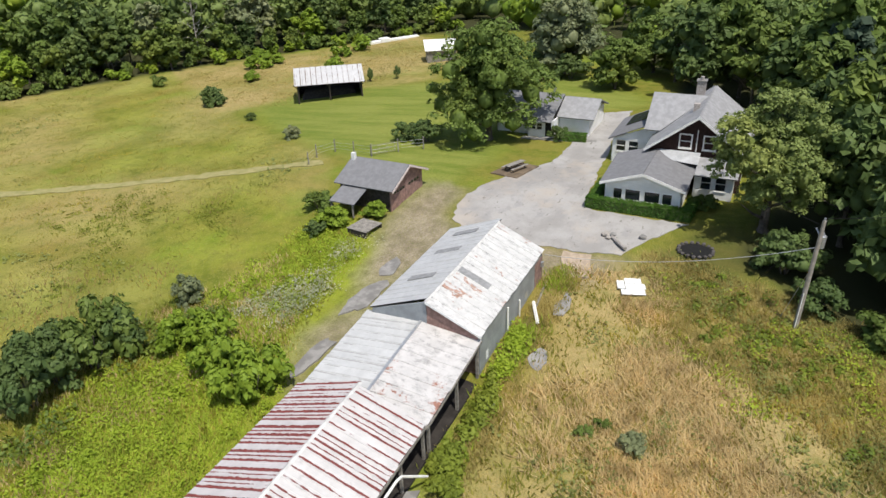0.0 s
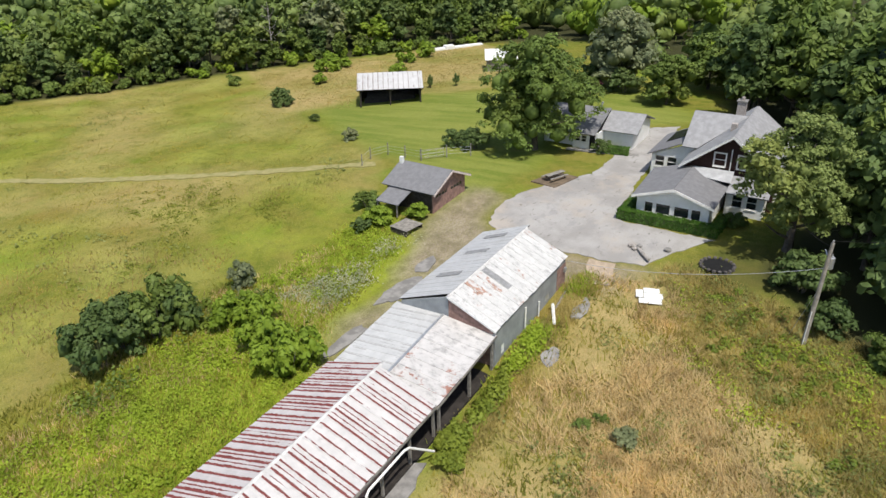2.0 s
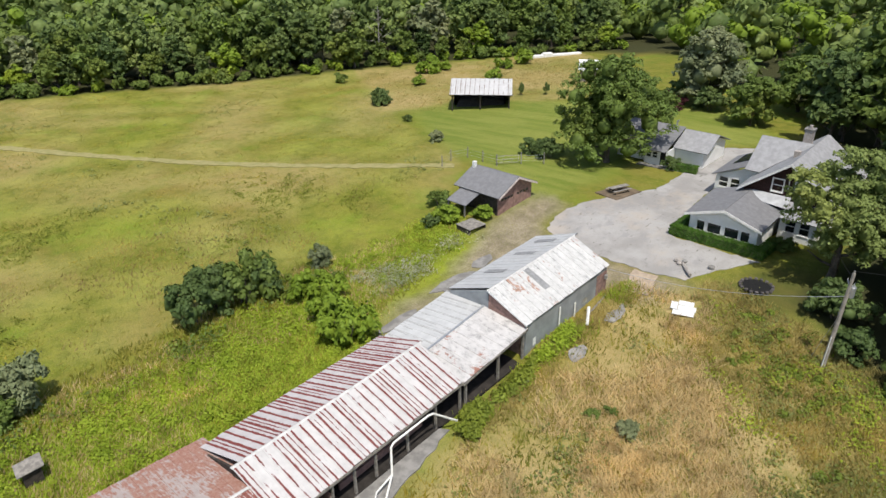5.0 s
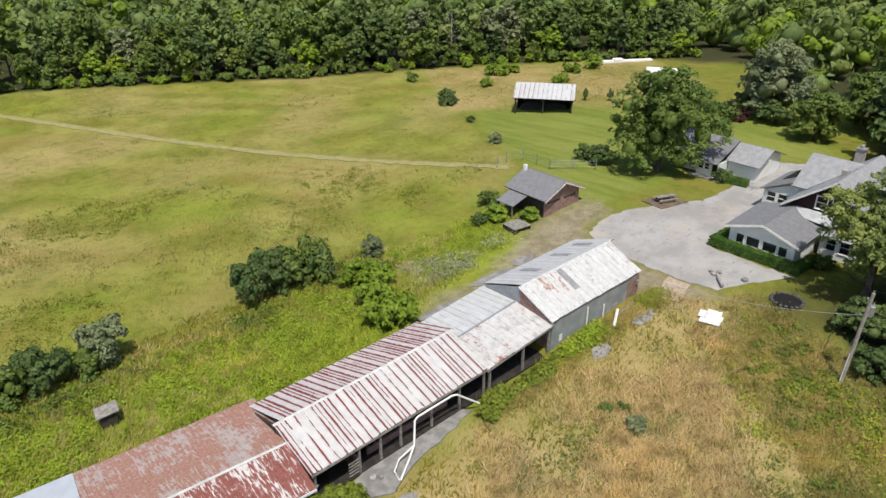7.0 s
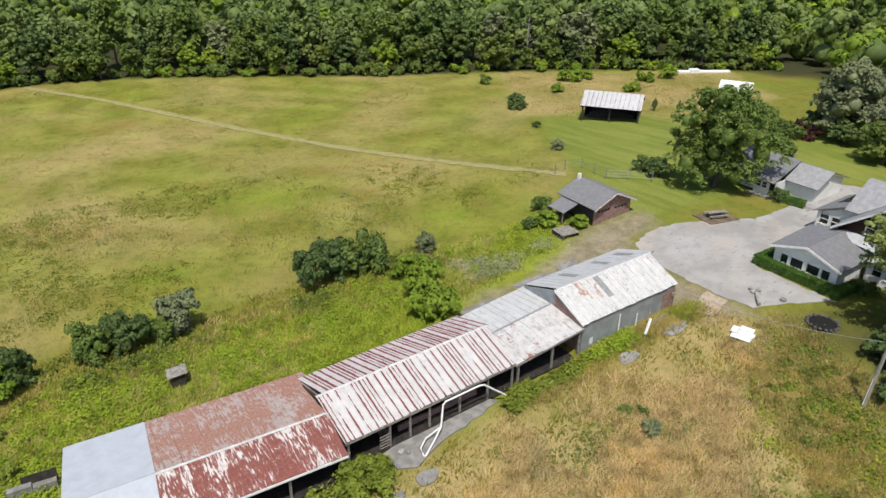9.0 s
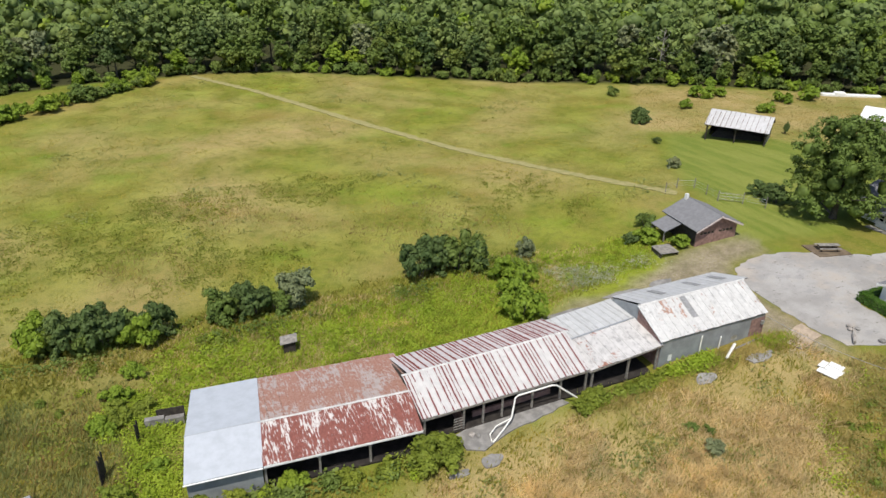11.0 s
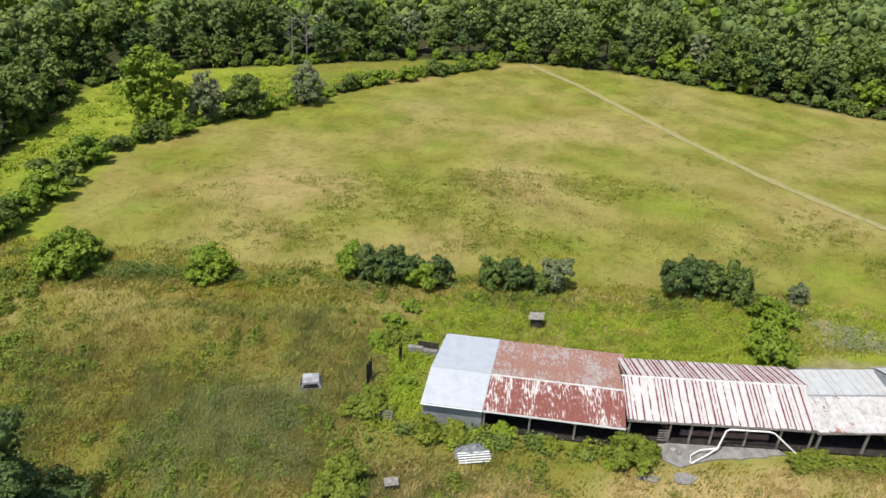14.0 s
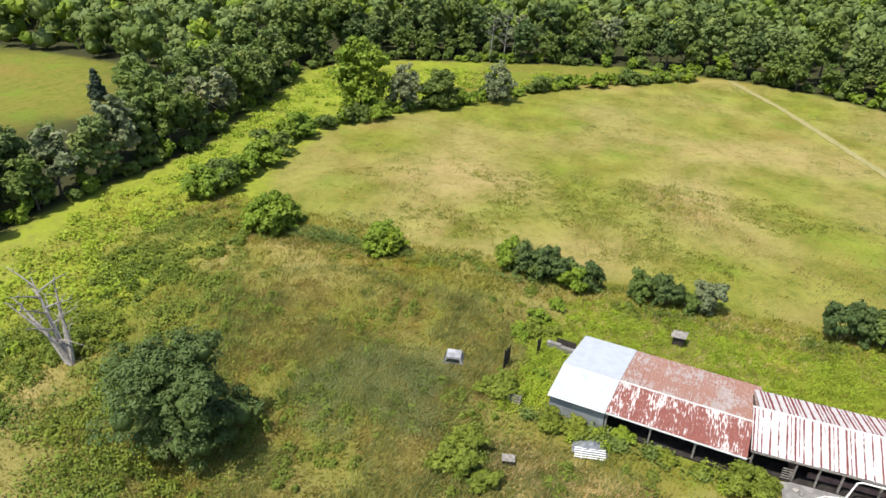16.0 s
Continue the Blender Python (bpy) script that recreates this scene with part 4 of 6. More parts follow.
for y in (2.8, 5.4):
    part("post", box(-2.8, -2.66, y, y + 0.14, -0.2, 1.28), M_GREYWOOD, garage)

# hay shed in the field
hs = thing("hay_shed", "open hay shed with a worn white metal roof in the field", "shed", pose(102.2, 53.8, gz(105, 50), 0, 0, -54))
roof_slope(hs, (-0.4, -0.6, 3.0), (11.3, -0.6, 3.0), (-0.4, 4.6, 4.9), R_SHED, 0.9)
roof_slope(hs, (11.3, 8.2, 3.0), (-0.4, 8.2, 3.0), (11.3, 4.6, 4.9), R_SHED, 0.9)
for u in (0.1, 5.4, 10.8):
    for v in (0.1, 7.6):
        post(hs, u, v, -0.4, 3.0, 0.12, M_DARKWOOD, 0.7 if v < 1 else 0)
# back wall is added, dark to stand for the shade inside
wall(hs, (10.9, 7.7), (0, 7.7), -0.4, 2.9, M_DARKWOOD)
wall(hs, (0, 7.7), (0, 4.5), -0.4, 2.9, M_DARKWOOD)
wall(hs, (10.9, 1.5), (10.9, 7.6), -0.4, 2.9, M_GREYWOOD, label="pale weathered end boards")
# a heap of hay under the roof, one solid dark lump
part("manger", prism([(0.6, 3, -0.3), (10.2, 3, -0.3), (9.6, 4.2, 0.8), (5, 4.6, 1.1), (1.2, 4.2, 0.6)], 2.0, Vector((0, 1, 0.1))), M_DARKWOOD, hs)

ws = thing("field_shed", "small white-roofed shed with a dark wall at the wood's edge", "shed", pose(136, 46.5, gz(136, 47), 0, 0, -60))
part("wall", box(0, 6, 0, 5, -0.4, 2.4), M_GREYWOOD, ws)
part("roof", prism([(-0.4, -0.4, 2.4), (6.4, -0.4, 2.4), (6.4, 5.4, 3.6), (-0.4, 5.4, 3.6)], 0.12), M_WHITE, ws, "bright white sheet roof")
fw = thing("field_wall", "long low white tarped stack at the field's far edge", "stack", pose(155.5, 71.8, gz(155, 71), 0, 0, -31.5))
part("body", box(0, 13.8, 0, 1.4, -0.3, 0.6, bevel=0.12), M_WHITE, fw)
part("end", box(3.0, 5.5, -0.1, 1.5, -0.3, 1.05, bevel=0.15), M_WHITE, fw)
sr = thing("far_house", "grey-roofed house seen between trees", "house", pose(150, -8, gz(150, -8), 0, 0, 20))
part("wall", box(0, 10, 0, 7, -0.3, 3.0), M_SIDING_W, sr)
part("roof", prism([(-0.4, -0.5, 2.9), (-0.4, 7.5, 2.9), (-0.4, 3.5, 5.2)], 10.8, Vector((1, 0, 0))), M_SHINGLE_L, sr)

# ---- plants ----
ICO = bmesh.new()
bmesh.ops.create_icosphere(ICO, subdivisions=1, radius=1.0)
ICO_V = np.array([v.co[:] for v in ICO.verts])
ICO_F = np.array([[v.index for v in f.verts] for f in ICO.faces])
ICO.free()


def unit(n, r):
    v = r.normal(size=(n, 3))
    return v / np.linalg.norm(v, axis=1, keepdims=True)


def leaf_quads(p, nrm, size, r, droop=0.45, long=1.5, tilt=0.7):
    """Four-cornered leaf clumps at p, facing about nrm."""
    n = len(p)
    d = nrm + unit(n, r) * tilt
    d[:, 2] += droop
    d /= np.linalg.norm(d, axis=1, keepdims=True)
    a = np.cross(d, unit(n, r))
    a /= np.linalg.norm(a, axis=1, keepdims=True) + 1e-9
    b = np.cross(d, a)
    s = (size * r.uniform(0.55, 1.35, n))[:, None]
    k = r.uniform(0.45, 0.8, (n, 1))
    fold = d * s * r.uniform(-0.25, 0.25, (n, 1))
    v = np.stack([p - a * s * long * 0.5, p - b * s * k * 0.7 + fold, p + a * s * long * 0.5, p + b * s * k * 0.7 + fold], 1).reshape(-1, 3)
    return v, np.arange(4 * n).reshape(n, 4)


def fused_mesh(name, quads_v, quads_f, lobes, core, flat, r, material):
    """Leaf quads and the lumpy hearts of lobes in one mesh."""
    vs, t3, n = [quads_v], [], len(quads_v)
    for x, y, z, q in lobes:
        vs.append(ICO_V * q * core * r.uniform(0.8, 1.08, (len(ICO_V), 1)) * np.array([1, 1, flat]) + (x, y, z))
        t3.append(ICO_F + n)
        n += len(ICO_V)
    verts, t3 = np.concatenate(vs), np.concatenate(t3)
    me = bpy.data.meshes.new(name)
    me.vertices.add(len(verts))
    me.vertices.foreach_set("co", verts.astype(np.float32).ravel())
    loops = np.concatenate([quads_f.ravel(), t3.ravel()]).astype(np.int32)
    me.loops.add(len(loops))
    me.loops.foreach_set("vertex_index", loops)
    me.polygons.add(len(quads_f) + len(t3))
    me.polygons.foreach_set("loop_start", np.concatenate([np.arange(len(quads_f)) * 4, len(quads_f) * 4 + np.arange(len(t3)) * 3]).astype(np.int32))
    me.update(calc_edges=True)
    me.materials.append(material)
    return me


def crown_mesh(name, lobes, leaves, size, r, material, core=0.86, flat=1.0, sprays=9, stray=0.06):
    """A crown of lobes (x, y, z, radius), each breaking up into sprays of leaves that shade what lies under them."""
    L = np.array(lobes)
    subs = []
    mid = float(np.median(L[:, 3]))
    for x, y, z, q in lobes:
        k = max(4, int(sprays * (q / mid) ** 1.6))
        d = unit(k, r)
        d[:, 2] = np.where(d[:, 2] < -0.45, -d[:, 2], d[:, 2])
        p = np.array((x, y, z)) + d * q * r.uniform(0.6, 0.95, (k, 1)) * np.array([1, 1, flat])
        e = mid * r.uniform(0.32, 0.62, k)
        subs.append(np.concatenate([p, e[:, None]], 1))
    S = np.concatenate(subs)
    buried = np.zeros(len(S), bool)
    for x, y, z, q in lobes:
        buried |= ((S[:, :3] - (x, y, z)) ** 2).sum(1) < (q * 0.5) ** 2
    S = S[~buried]
    w = S[:, 3] ** 2
    which = r.choice(len(S), leaves, p=w / w.sum())
    d = unit(leaves, r)
    d[:, 2] = np.where(d[:, 2] < -0.2, -d[:, 2], d[:, 2])
    rad = S[which, 3] * np.where(r.random(leaves) < stray, r.uniform(1.1, 1.6, leaves), r.uniform(0.7, 1.1, leaves))
    p = S[which, :3] + d * rad[:, None] * np.array([1, 1, 0.8 * flat])
    keep = np.ones(leaves, bool)
    for x, y, z, q in lobes:
        keep &= ((p - (x, y, z)) ** 2 / np.array([1, 1, flat * flat])).sum(1) > (q * 0.6) ** 2
    v1, f1 = leaf_quads(p[keep], d[keep], size, r, droop=0.3, tilt=0.45)
    return fused_mesh(name, v1, f1, [(x, y, z, min(q, mid * 1.5)) for x, y, z, q in lobes], core * 0.78, flat, r, material)


def crown_lobes(r, height, radius, base, n, cone=False, ragged=0.0):
    """Lobes spread through an egg-shaped or conical crown."""
    out = []
    for i in range(n):
        t = (i + 0.5) / n
        z = base + (height - base) * (0.12 + 0.82 * t) + ragged * r.uniform(-2.0, 2.0)
        if cone:
            env = radius * (1 - t) ** 0.9 + 0.3
        else:
            env = radius * math.sin(math.pi * min(1, 0.22 + 0.72 * t)) ** 0.7 * r.uniform(0.6 - ragged, 1.22 + ragged * 0.5)
        a = i * 2.4 + r.uniform(-0.5, 0.5)
        q = env * r.uniform(0.26, 0.44) if not cone else env * 0.55
        d = max(0.0, env - q) * r.uniform(0.7, 1.05)
        out.append((d * math.cos(a), d * math.sin(a), min(z, height - q * 0.8), q))
    out.append((0, 0, base + (height - base) * 0.5, radius * 0.42))
    return out


def trunk_bm(r, height, radius, base, girth):
    bm = bmesh.new()
    lean = r.uniform(-0.3, 0.3, 2)
    pts = [(lean[0] * t * 2, lean[1] * t * 2, -0.3 + (height * 0.8) * t) for t in (0, 0.08, 0.3, 0.6, 1)]
    add_tube(bm, pts, [girth * 1.5, girth, girth * 0.8, girth * 0.5, girth * 0.15], 7)
    for i in range(6):
        a = i * 1.9 + r.uniform(0, 1)
        z = base * 0.8 + (height - base) * 0.1 * i
        p = Vector((0, 0, z))
        e = Vector((math.cos(a), math.sin(a), 0.0)) * radius * r.uniform(0.55, 0.85)
        add_tube(bm, [p, p + e * 0.5 + Vector((0, 0, 0.9)), p + e + Vector((0, 0, 2.2))], [girth * 0.4, girth * 0.26, girth * 0.08], 5)
    return bm


def tree_kind(seed, height, radius, base, lobes, leaves, size, material, cone=False, girth=0.25, core=0.86, ragged=0.0):
    r = np.random.default_rng(seed)
    lb = crown_lobes(r, height, radius, base, lobes, cone, ragged)
    me = crown_mesh("crown", lb, leaves, size, r, material, core)
    tb = trunk_bm(r, height, radius, base, girth)
    tm_ = bpy.data.meshes.new("trunk")
    tb.to_mesh(tm_)
    tb.free()
    tm_.materials.append(M_BARK)
    return me, tm_


def place_tree(kind, name, label, x, y, scale=1.0, turn=0.0, sz=None, group="", category="tree"):
    t = thing(name, label, category, Matrix.LocRotScale((x, y, gz(x, y)), Euler((0, 0, turn)), (scale, scale, sz or scale)), group)
    part("crown", kind[0], None, t)
    part("trunk", kind[1], None, t)
    return t


WOOD_KINDS = [tree_kind(11 + i, h, rr, bs, nl, 1500, 0.74, mt, ragged=0.15) for i, (h, rr, bs, nl, mt) in enumerate([
    (15, 5.0, 2.5, 26, M_LEAF), (13, 4.6, 1.5, 24, M_LEAF_DARK), (17, 5.2, 4, 28, M_LEAF), (11, 4.6, 0.8, 20, M_LEAF),
    (14, 4.2, 2.0, 18, M_LEAF_DARK), (9, 4.2, 0.5, 14, M_LEAF_BRIGHT), (14, 4.6, 2.5, 18, M_LEAF_GREY),
    (15, 5.2, 2.0, 26, M_LEAF_FAR), (12, 4.8, 1.0, 22, M_LEAF_FAR)])]
CONIFER = tree_kind(31, 13, 3.6, 1.0, 26, 2200, 0.6, M_LEAF_CONIFER, True)
LABELS = ["tall leafy green tree at the wood's edge", "dark green leafy tree at the wood's edge", "tall full-crowned tree at the wood's edge", "broad low-crowned green tree at the wood's edge",
          "dark narrow-crowned tree at the wood's edge", "bright green young tree at the wood's edge", "greyish green tree at the wood's edge",
          "tall sunlit green tree at the wood's edge", "broad sunlit green tree at the wood's edge"]
tr = np.random.default_rng(5)


def edge_row(line, gap, back, picks, group, lo=0.85, hi=1.15):
    """Trees along a polyline, set back from it to its left."""
    count = 0
    carry = 0.0
    for (x0, y0), (x1, y1) in zip(line, line[1:]):
        ln = math.hypot(x1 - x0, y1 - y0)
        ux, uy = (x1 - x0) / ln, (y1 - y0) / ln
        s = carry
        while s < ln:
            b = back + tr.uniform(-2.2, 2.6)
            x, y = x0 + ux * s - uy * b, y0 + uy * s + ux * b
            k = int(tr.choice(picks))
            place_tree(WOOD_KINDS[k], "tree", LABELS[k], x, y, tr.uniform(lo, hi), tr.uniform(0, 6.28), group=group)
            count += 1
            s += gap * tr.uniform(0.55, 1.4)
        carry = s - ln
    return count


NORTH = [(176, 58), (169, 67), (148, 84), (133, 93), (118, 101), (91, 112), (79, 120), (58, 133), (37, 144), (16, 149), (-16, 147), (-53, 133), (-73, 124), (-86, 111), (-92, 103)]
NORTH_R = NORTH[::-1]
edge_row(NORTH_R, 6.0, 3.5, [3, 3, 5, 1, 4, 3], "trees along the field's far edge", 0.5, 1.0)
edge_row(NORTH_R, 6.6, 10.0, [0, 7, 2, 4, 6, 7], "trees along the field's far edge", 0.8, 1.2)
WEST = [(-80, -30), (-79, 18), (-77, 33), (-76, 39), (-84, 66), (-85, 79), (-92, 103)]
edge_row(WEST, 6.2, 4.0, [7, 8, 3, 0, 6], "trees along the western wood", 0.7, 1.0)
edge_row(WEST, 6.6, 11.0, [7, 8, 2, 7], "trees along the western wood", 0.7, 0.95)
SE = [(130, 2), (112, -7), (99, -20), (82, -22), (70, -25), (62, -28), (57, -36), (48, -60)]
edge_row(SE[::-1], 6.0, -4.5, [0, 1, 4, 1, 2], "trees behind the house", 0.85, 1.05)
edge_row(SE[::-1], 6.4, -11.5, [0, 1, 2, 4], "trees behind the house", 0.95, 1.15)
place_tree(CONIFER, "conifer", "dark conifer behind the house", 98.5, -26, 1.25)
place_tree(CONIFER, "conifer", "dark conifer behind the house", 104, -24, 1.1, 2)
place_tree(CONIFER, "conifer", "lone dark conifer beside a far meadow", -112, 52, 0.65, 1)

# distant woods: one mass of crowns
cand = tr.uniform((-330, -90), (330, 420), (9000, 2))
ok = ~inside(OPEN, cand[:, 0], cand[:, 1]) & ~inside(GLADE, cand[:, 0], cand[:, 1])
ok &= near_line(NORTH + WEST[::-1], cand[:, 0], cand[:, 1]) > 15
ok &= near_line(SE, cand[:, 0], cand[:, 1]) > 15
ok &= ~((cand[:, 1] < -20) & (np.abs(cand[:, 0]) < 60)) & ~((cand[:, 1] < 0) & (cand[:, 0] > 190))
ok &= ~((cand[:, 0] > -116) & (cand[:, 0] < -94) & (cand[:, 1] > 16) & (cand[:, 1] < 66))
cand = cand[ok]
grid_seen, keepers = set(), []
for x, y in cand:
    key = (round(x / 6.5), round(y / 6.5))
    if key not in grid_seen:
        grid_seen.add(key)
        keepers.append((x, y))
keepers = np.array(keepers)


def far_crowns(name, pts, seed, material, leaves, label):
    r = np.random.default_rng(seed)
    vs, fs, hearts, n = [], [], [], 0
    far = np.hypot(pts[:, 0] - 20, pts[:, 1] + 20)
    for (x, y), dist in zip(pts, far):
        h, q = r.uniform(10, 18), r.uniform(3.0, 5.2)
        z = gz(x, y) + (h - q)
        k = leaves if dist < 200 else leaves // 2 if dist < 270 else leaves // 4
        lob = [(x + r.uniform(-2, 2), y + r.uniform(-2, 2), z + r.uniform(-2.5, 1), q * r.uniform(0.5, 0.75)) for _ in range(4)]
        lob[3] = (x + r.uniform(-1, 1), y + r.uniform(-1, 1), gz(x, y) + 3.0, q * 0.8)
        L = np.array(lob)
        wh = r.integers(0, 4, k)
        d = unit(k, r)
        d[:, 2] = np.abs(d[:, 2]) - 0.15
        p = L[wh, :3] + d * (L[wh, 3] * r.uniform(0.85, 1.2, k))[:, None]
        v, f = leaf_quads(p, d, 1.15 if dist < 200 else 1.5 if dist < 270 else 2.1, r, droop=0.2, tilt=0.5)
        vs.append(v)
        fs.append(f + n)
        n += len(v)
        hearts += lob
    me = fused_mesh(name, np.concatenate(vs), np.concatenate(fs), hearts, 0.8, 1.0, r, material)
    tagged(new(name, me), label, "woods", kind="stuff")


sel = tr.random(len(keepers))
far_crowns("far_woods", keepers[sel < 0.5], 1, M_LEAF_FAR, 78, "dense green broadleaf woods beyond the meadow")
far_crowns("far_woods", keepers[(sel >= 0.5) & (sel < 0.85)], 2, M_LEAF, 78, "dense dark green woods beyond the meadow")
far_crowns("far_woods", keepers[sel >= 0.85], 3, M_LEAF_BRIGHT, 78, "bright green crowns among the woods")

# single trees of the yard and the field
YARD_OAK = tree_kind(51, 15, 7.6, 0.4, 66, 30000, 0.27, M_LEAF, girth=0.45, core=0.74, ragged=0.3)
POLE_TREE = tree_kind(57, 13.4, 5.2, 1.6, 50, 26000, 0.21, M_LEAF_LIGHT, girth=0.42, core=0.66, ragged=0.35)
place_tree(YARD_OAK, "tree", "large dark broadleaf tree beside the white cottage", 88.6, 13.6, 0.98, 0.4)
place_tree(POLE_TREE, "tree", "broad leafy tree with open limbs beside the utility pole", 72.6, -19.9, 1.0, 2.1)
NEAR_TREE = tree_kind(52, 9.0, 5.6, 0.3, 60, 26000, 0.19, M_LEAF_DARK, girth=0.25, core=0.76, ragged=0.2)
place_tree(NEAR_TREE, "tree", "dense dark green tree standing alone in weeds", -29.8, -21.4, 1.2, 0.3, 1.2)
WILLOW = tree_kind(53, 14, 6.8, 1.0, 30, 9000, 0.42, M_LEAF_GREY, girth=0.4)
place_tree(WILLOW, "tree", "grey-green willow-like tree behind the cottage", 127, 15, 0.95)
ROUND = tree_kind(54, 8, 4.6, 0.2, 26, 6000, 0.36, M_LEAF, girth=0.22)
place_tree(ROUND, "tree", "rounded green tree on the lawn", 119, 4.5, 1.0)
place_tree(ROUND, "tree", "rounded green tree on the lawn", 106, 15, 0.85, 1.0)
place_tree(ROUND, "tree", "rounded green tree on the lawn", 113, 22, 0.8, 2.0)
place_tree(ROUND, "tree", "rounded green tree on the lawn", 132, 1, 1.2, 2.5)
EDGE_TREE = tree_kind(55, 11, 4.8, -0.5, 26, 5500, 0.38, M_LEAF_BRIGHT, girth=0.22)
place_tree(EDGE_TREE, "tree", "bright green tree on the field's western edge", -63, 78.5, 1.5)
GREY_TREE = tree_kind(56, 8, 3.6, -1.2, 22, 3500, 0.3, M_LEAF_GREY, girth=0.15)
place_tree(GREY_TREE, "tree", "thin greyish tree on the field's western edge", -54.5, 84, 1.3)
place_tree(GREY_TREE, "tree", "thin greyish tree on the field's western edge", -37, 99.6, 1.2, 1.2)
place_tree(ROUND, "tree", "small dark green tree on the field's western edge", -47.5, 89, 1.1, 3)


def bush_kind(seed, height, radius, lobes, leaves, size, material):
    r = np.random.default_rng(seed)
    lb = []
    for i in range(lobes):
        a, d = r.uniform(0, 6.28), radius * r.uniform(0.1, 0.72)
        q = radius * r.uniform(0.18, 0.42)
        lb.append((d * math.cos(a), d * math.sin(a), r.uniform(0.15, 1.08) * max(0.2, height - q) * (1.1 - 0.5 * d / radius), q))
    me = crown_mesh("foliage", lb, leaves, size, r, material, 0.7, sprays=6, stray=0.12)
    bm = bmesh.new()
    for i in range(5):
        a = i * 1.26
        add_tube(bm, [(0.1 * math.cos(a), 0.1 * math.sin(a), -0.25), (math.cos(a) * radius * 0.35, math.sin(a) * radius * 0.35, height * 0.6)], [0.06, 0.02], 5)
    sme = bpy.data.meshes.new("stem")
    bm.to_mesh(sme)
    bm.free()
    sme.materials.append(M_BARK)
    return me, sme


def dome_kind(seed, height, radius, leaves, size, material):
    """A full rounded shrub, leafy to the ground."""
    r = np.random.default_rng(seed)
    lb = [(0, 0, height * 0.45, radius * 0.5)]
    for i in range(34):
        u = (i + 0.5) / 34
        a, c = i * 2.4, math.sqrt(1 - u * u)
        k = r.uniform(0.55, 0.82)
        lb.append((math.cos(a) * c * radius * k, math.sin(a) * c * radius * k, 0.25 + u * height * k, radius * r.uniform(0.2, 0.34)))
    me = crown_mesh("foliage", lb, leaves, size, r, material, 0.8, sprays=7, stray=0.1)
    sme = bpy.data.meshes.new("stem")
    bm = bmesh.new()
    for i in range(5):
        add_tube(bm, [(0, 0, -0.25), (math.cos(i * 1.26) * radius * 0.4, math.sin(i * 1.26) * radius * 0.4, height * 0.6)], [0.07, 0.02], 5)
    bm.to_mesh(sme)
    bm.free()
    sme.materials.append(M_BARK)
    return me, sme


def place_bush(kind, label, x, y, scale=1.0, turn=0.0, sz=None, group="", name="bush"):
    t = thing(name, label, "bush", Matrix.LocRotScale((x, y, gz(x, y)), Euler((0, 0, turn)), (scale, scale, sz or scale)), group)
    part("foliage", kind[0], None, t)
    part("stem", kind[1], None, t)


B_DARK = bush_kind(61, 3.0, 2.4, 15, 3700, 0.22, M_LEAF_DARK)
B_GREEN = bush_kind(62, 2.6, 2.3, 15, 3400, 0.22, M_LEAF)
B_BRIGHT = bush_kind(63, 2.2, 2.3, 15, 3600, 0.22, M_LEAF_BRIGHT)
B_LIGHT = bush_kind(71, 2.4, 2.3, 16, 3600, 0.2, M_LEAF_COARSE)
B_GREY = bush_kind(64, 2.6, 2.2, 14, 3300, 0.19, M_LEAF_GREY)
B_DOME = dome_kind(67, 3.0, 2.3, 8500, 0.17, M_LEAF_BRIGHT)
B_DOME_DARK = dome_kind(70, 3.0, 2.2, 2600, 0.28, M_LEAF_DARK)
B_EDGE = bush_kind(68, 2.6, 2.4, 12, 620, 0.5, M_LEAF)
B_EDGE_BRIGHT = bush_kind(69, 2.4, 2.4, 12, 620, 0.5, M_LEAF_BRIGHT)
B_RED = bush_kind(65, 3.0, 2.6, 10, 1500, 0.35, M_LEAF_RED)
ROW = "bushes along the field's near edge"
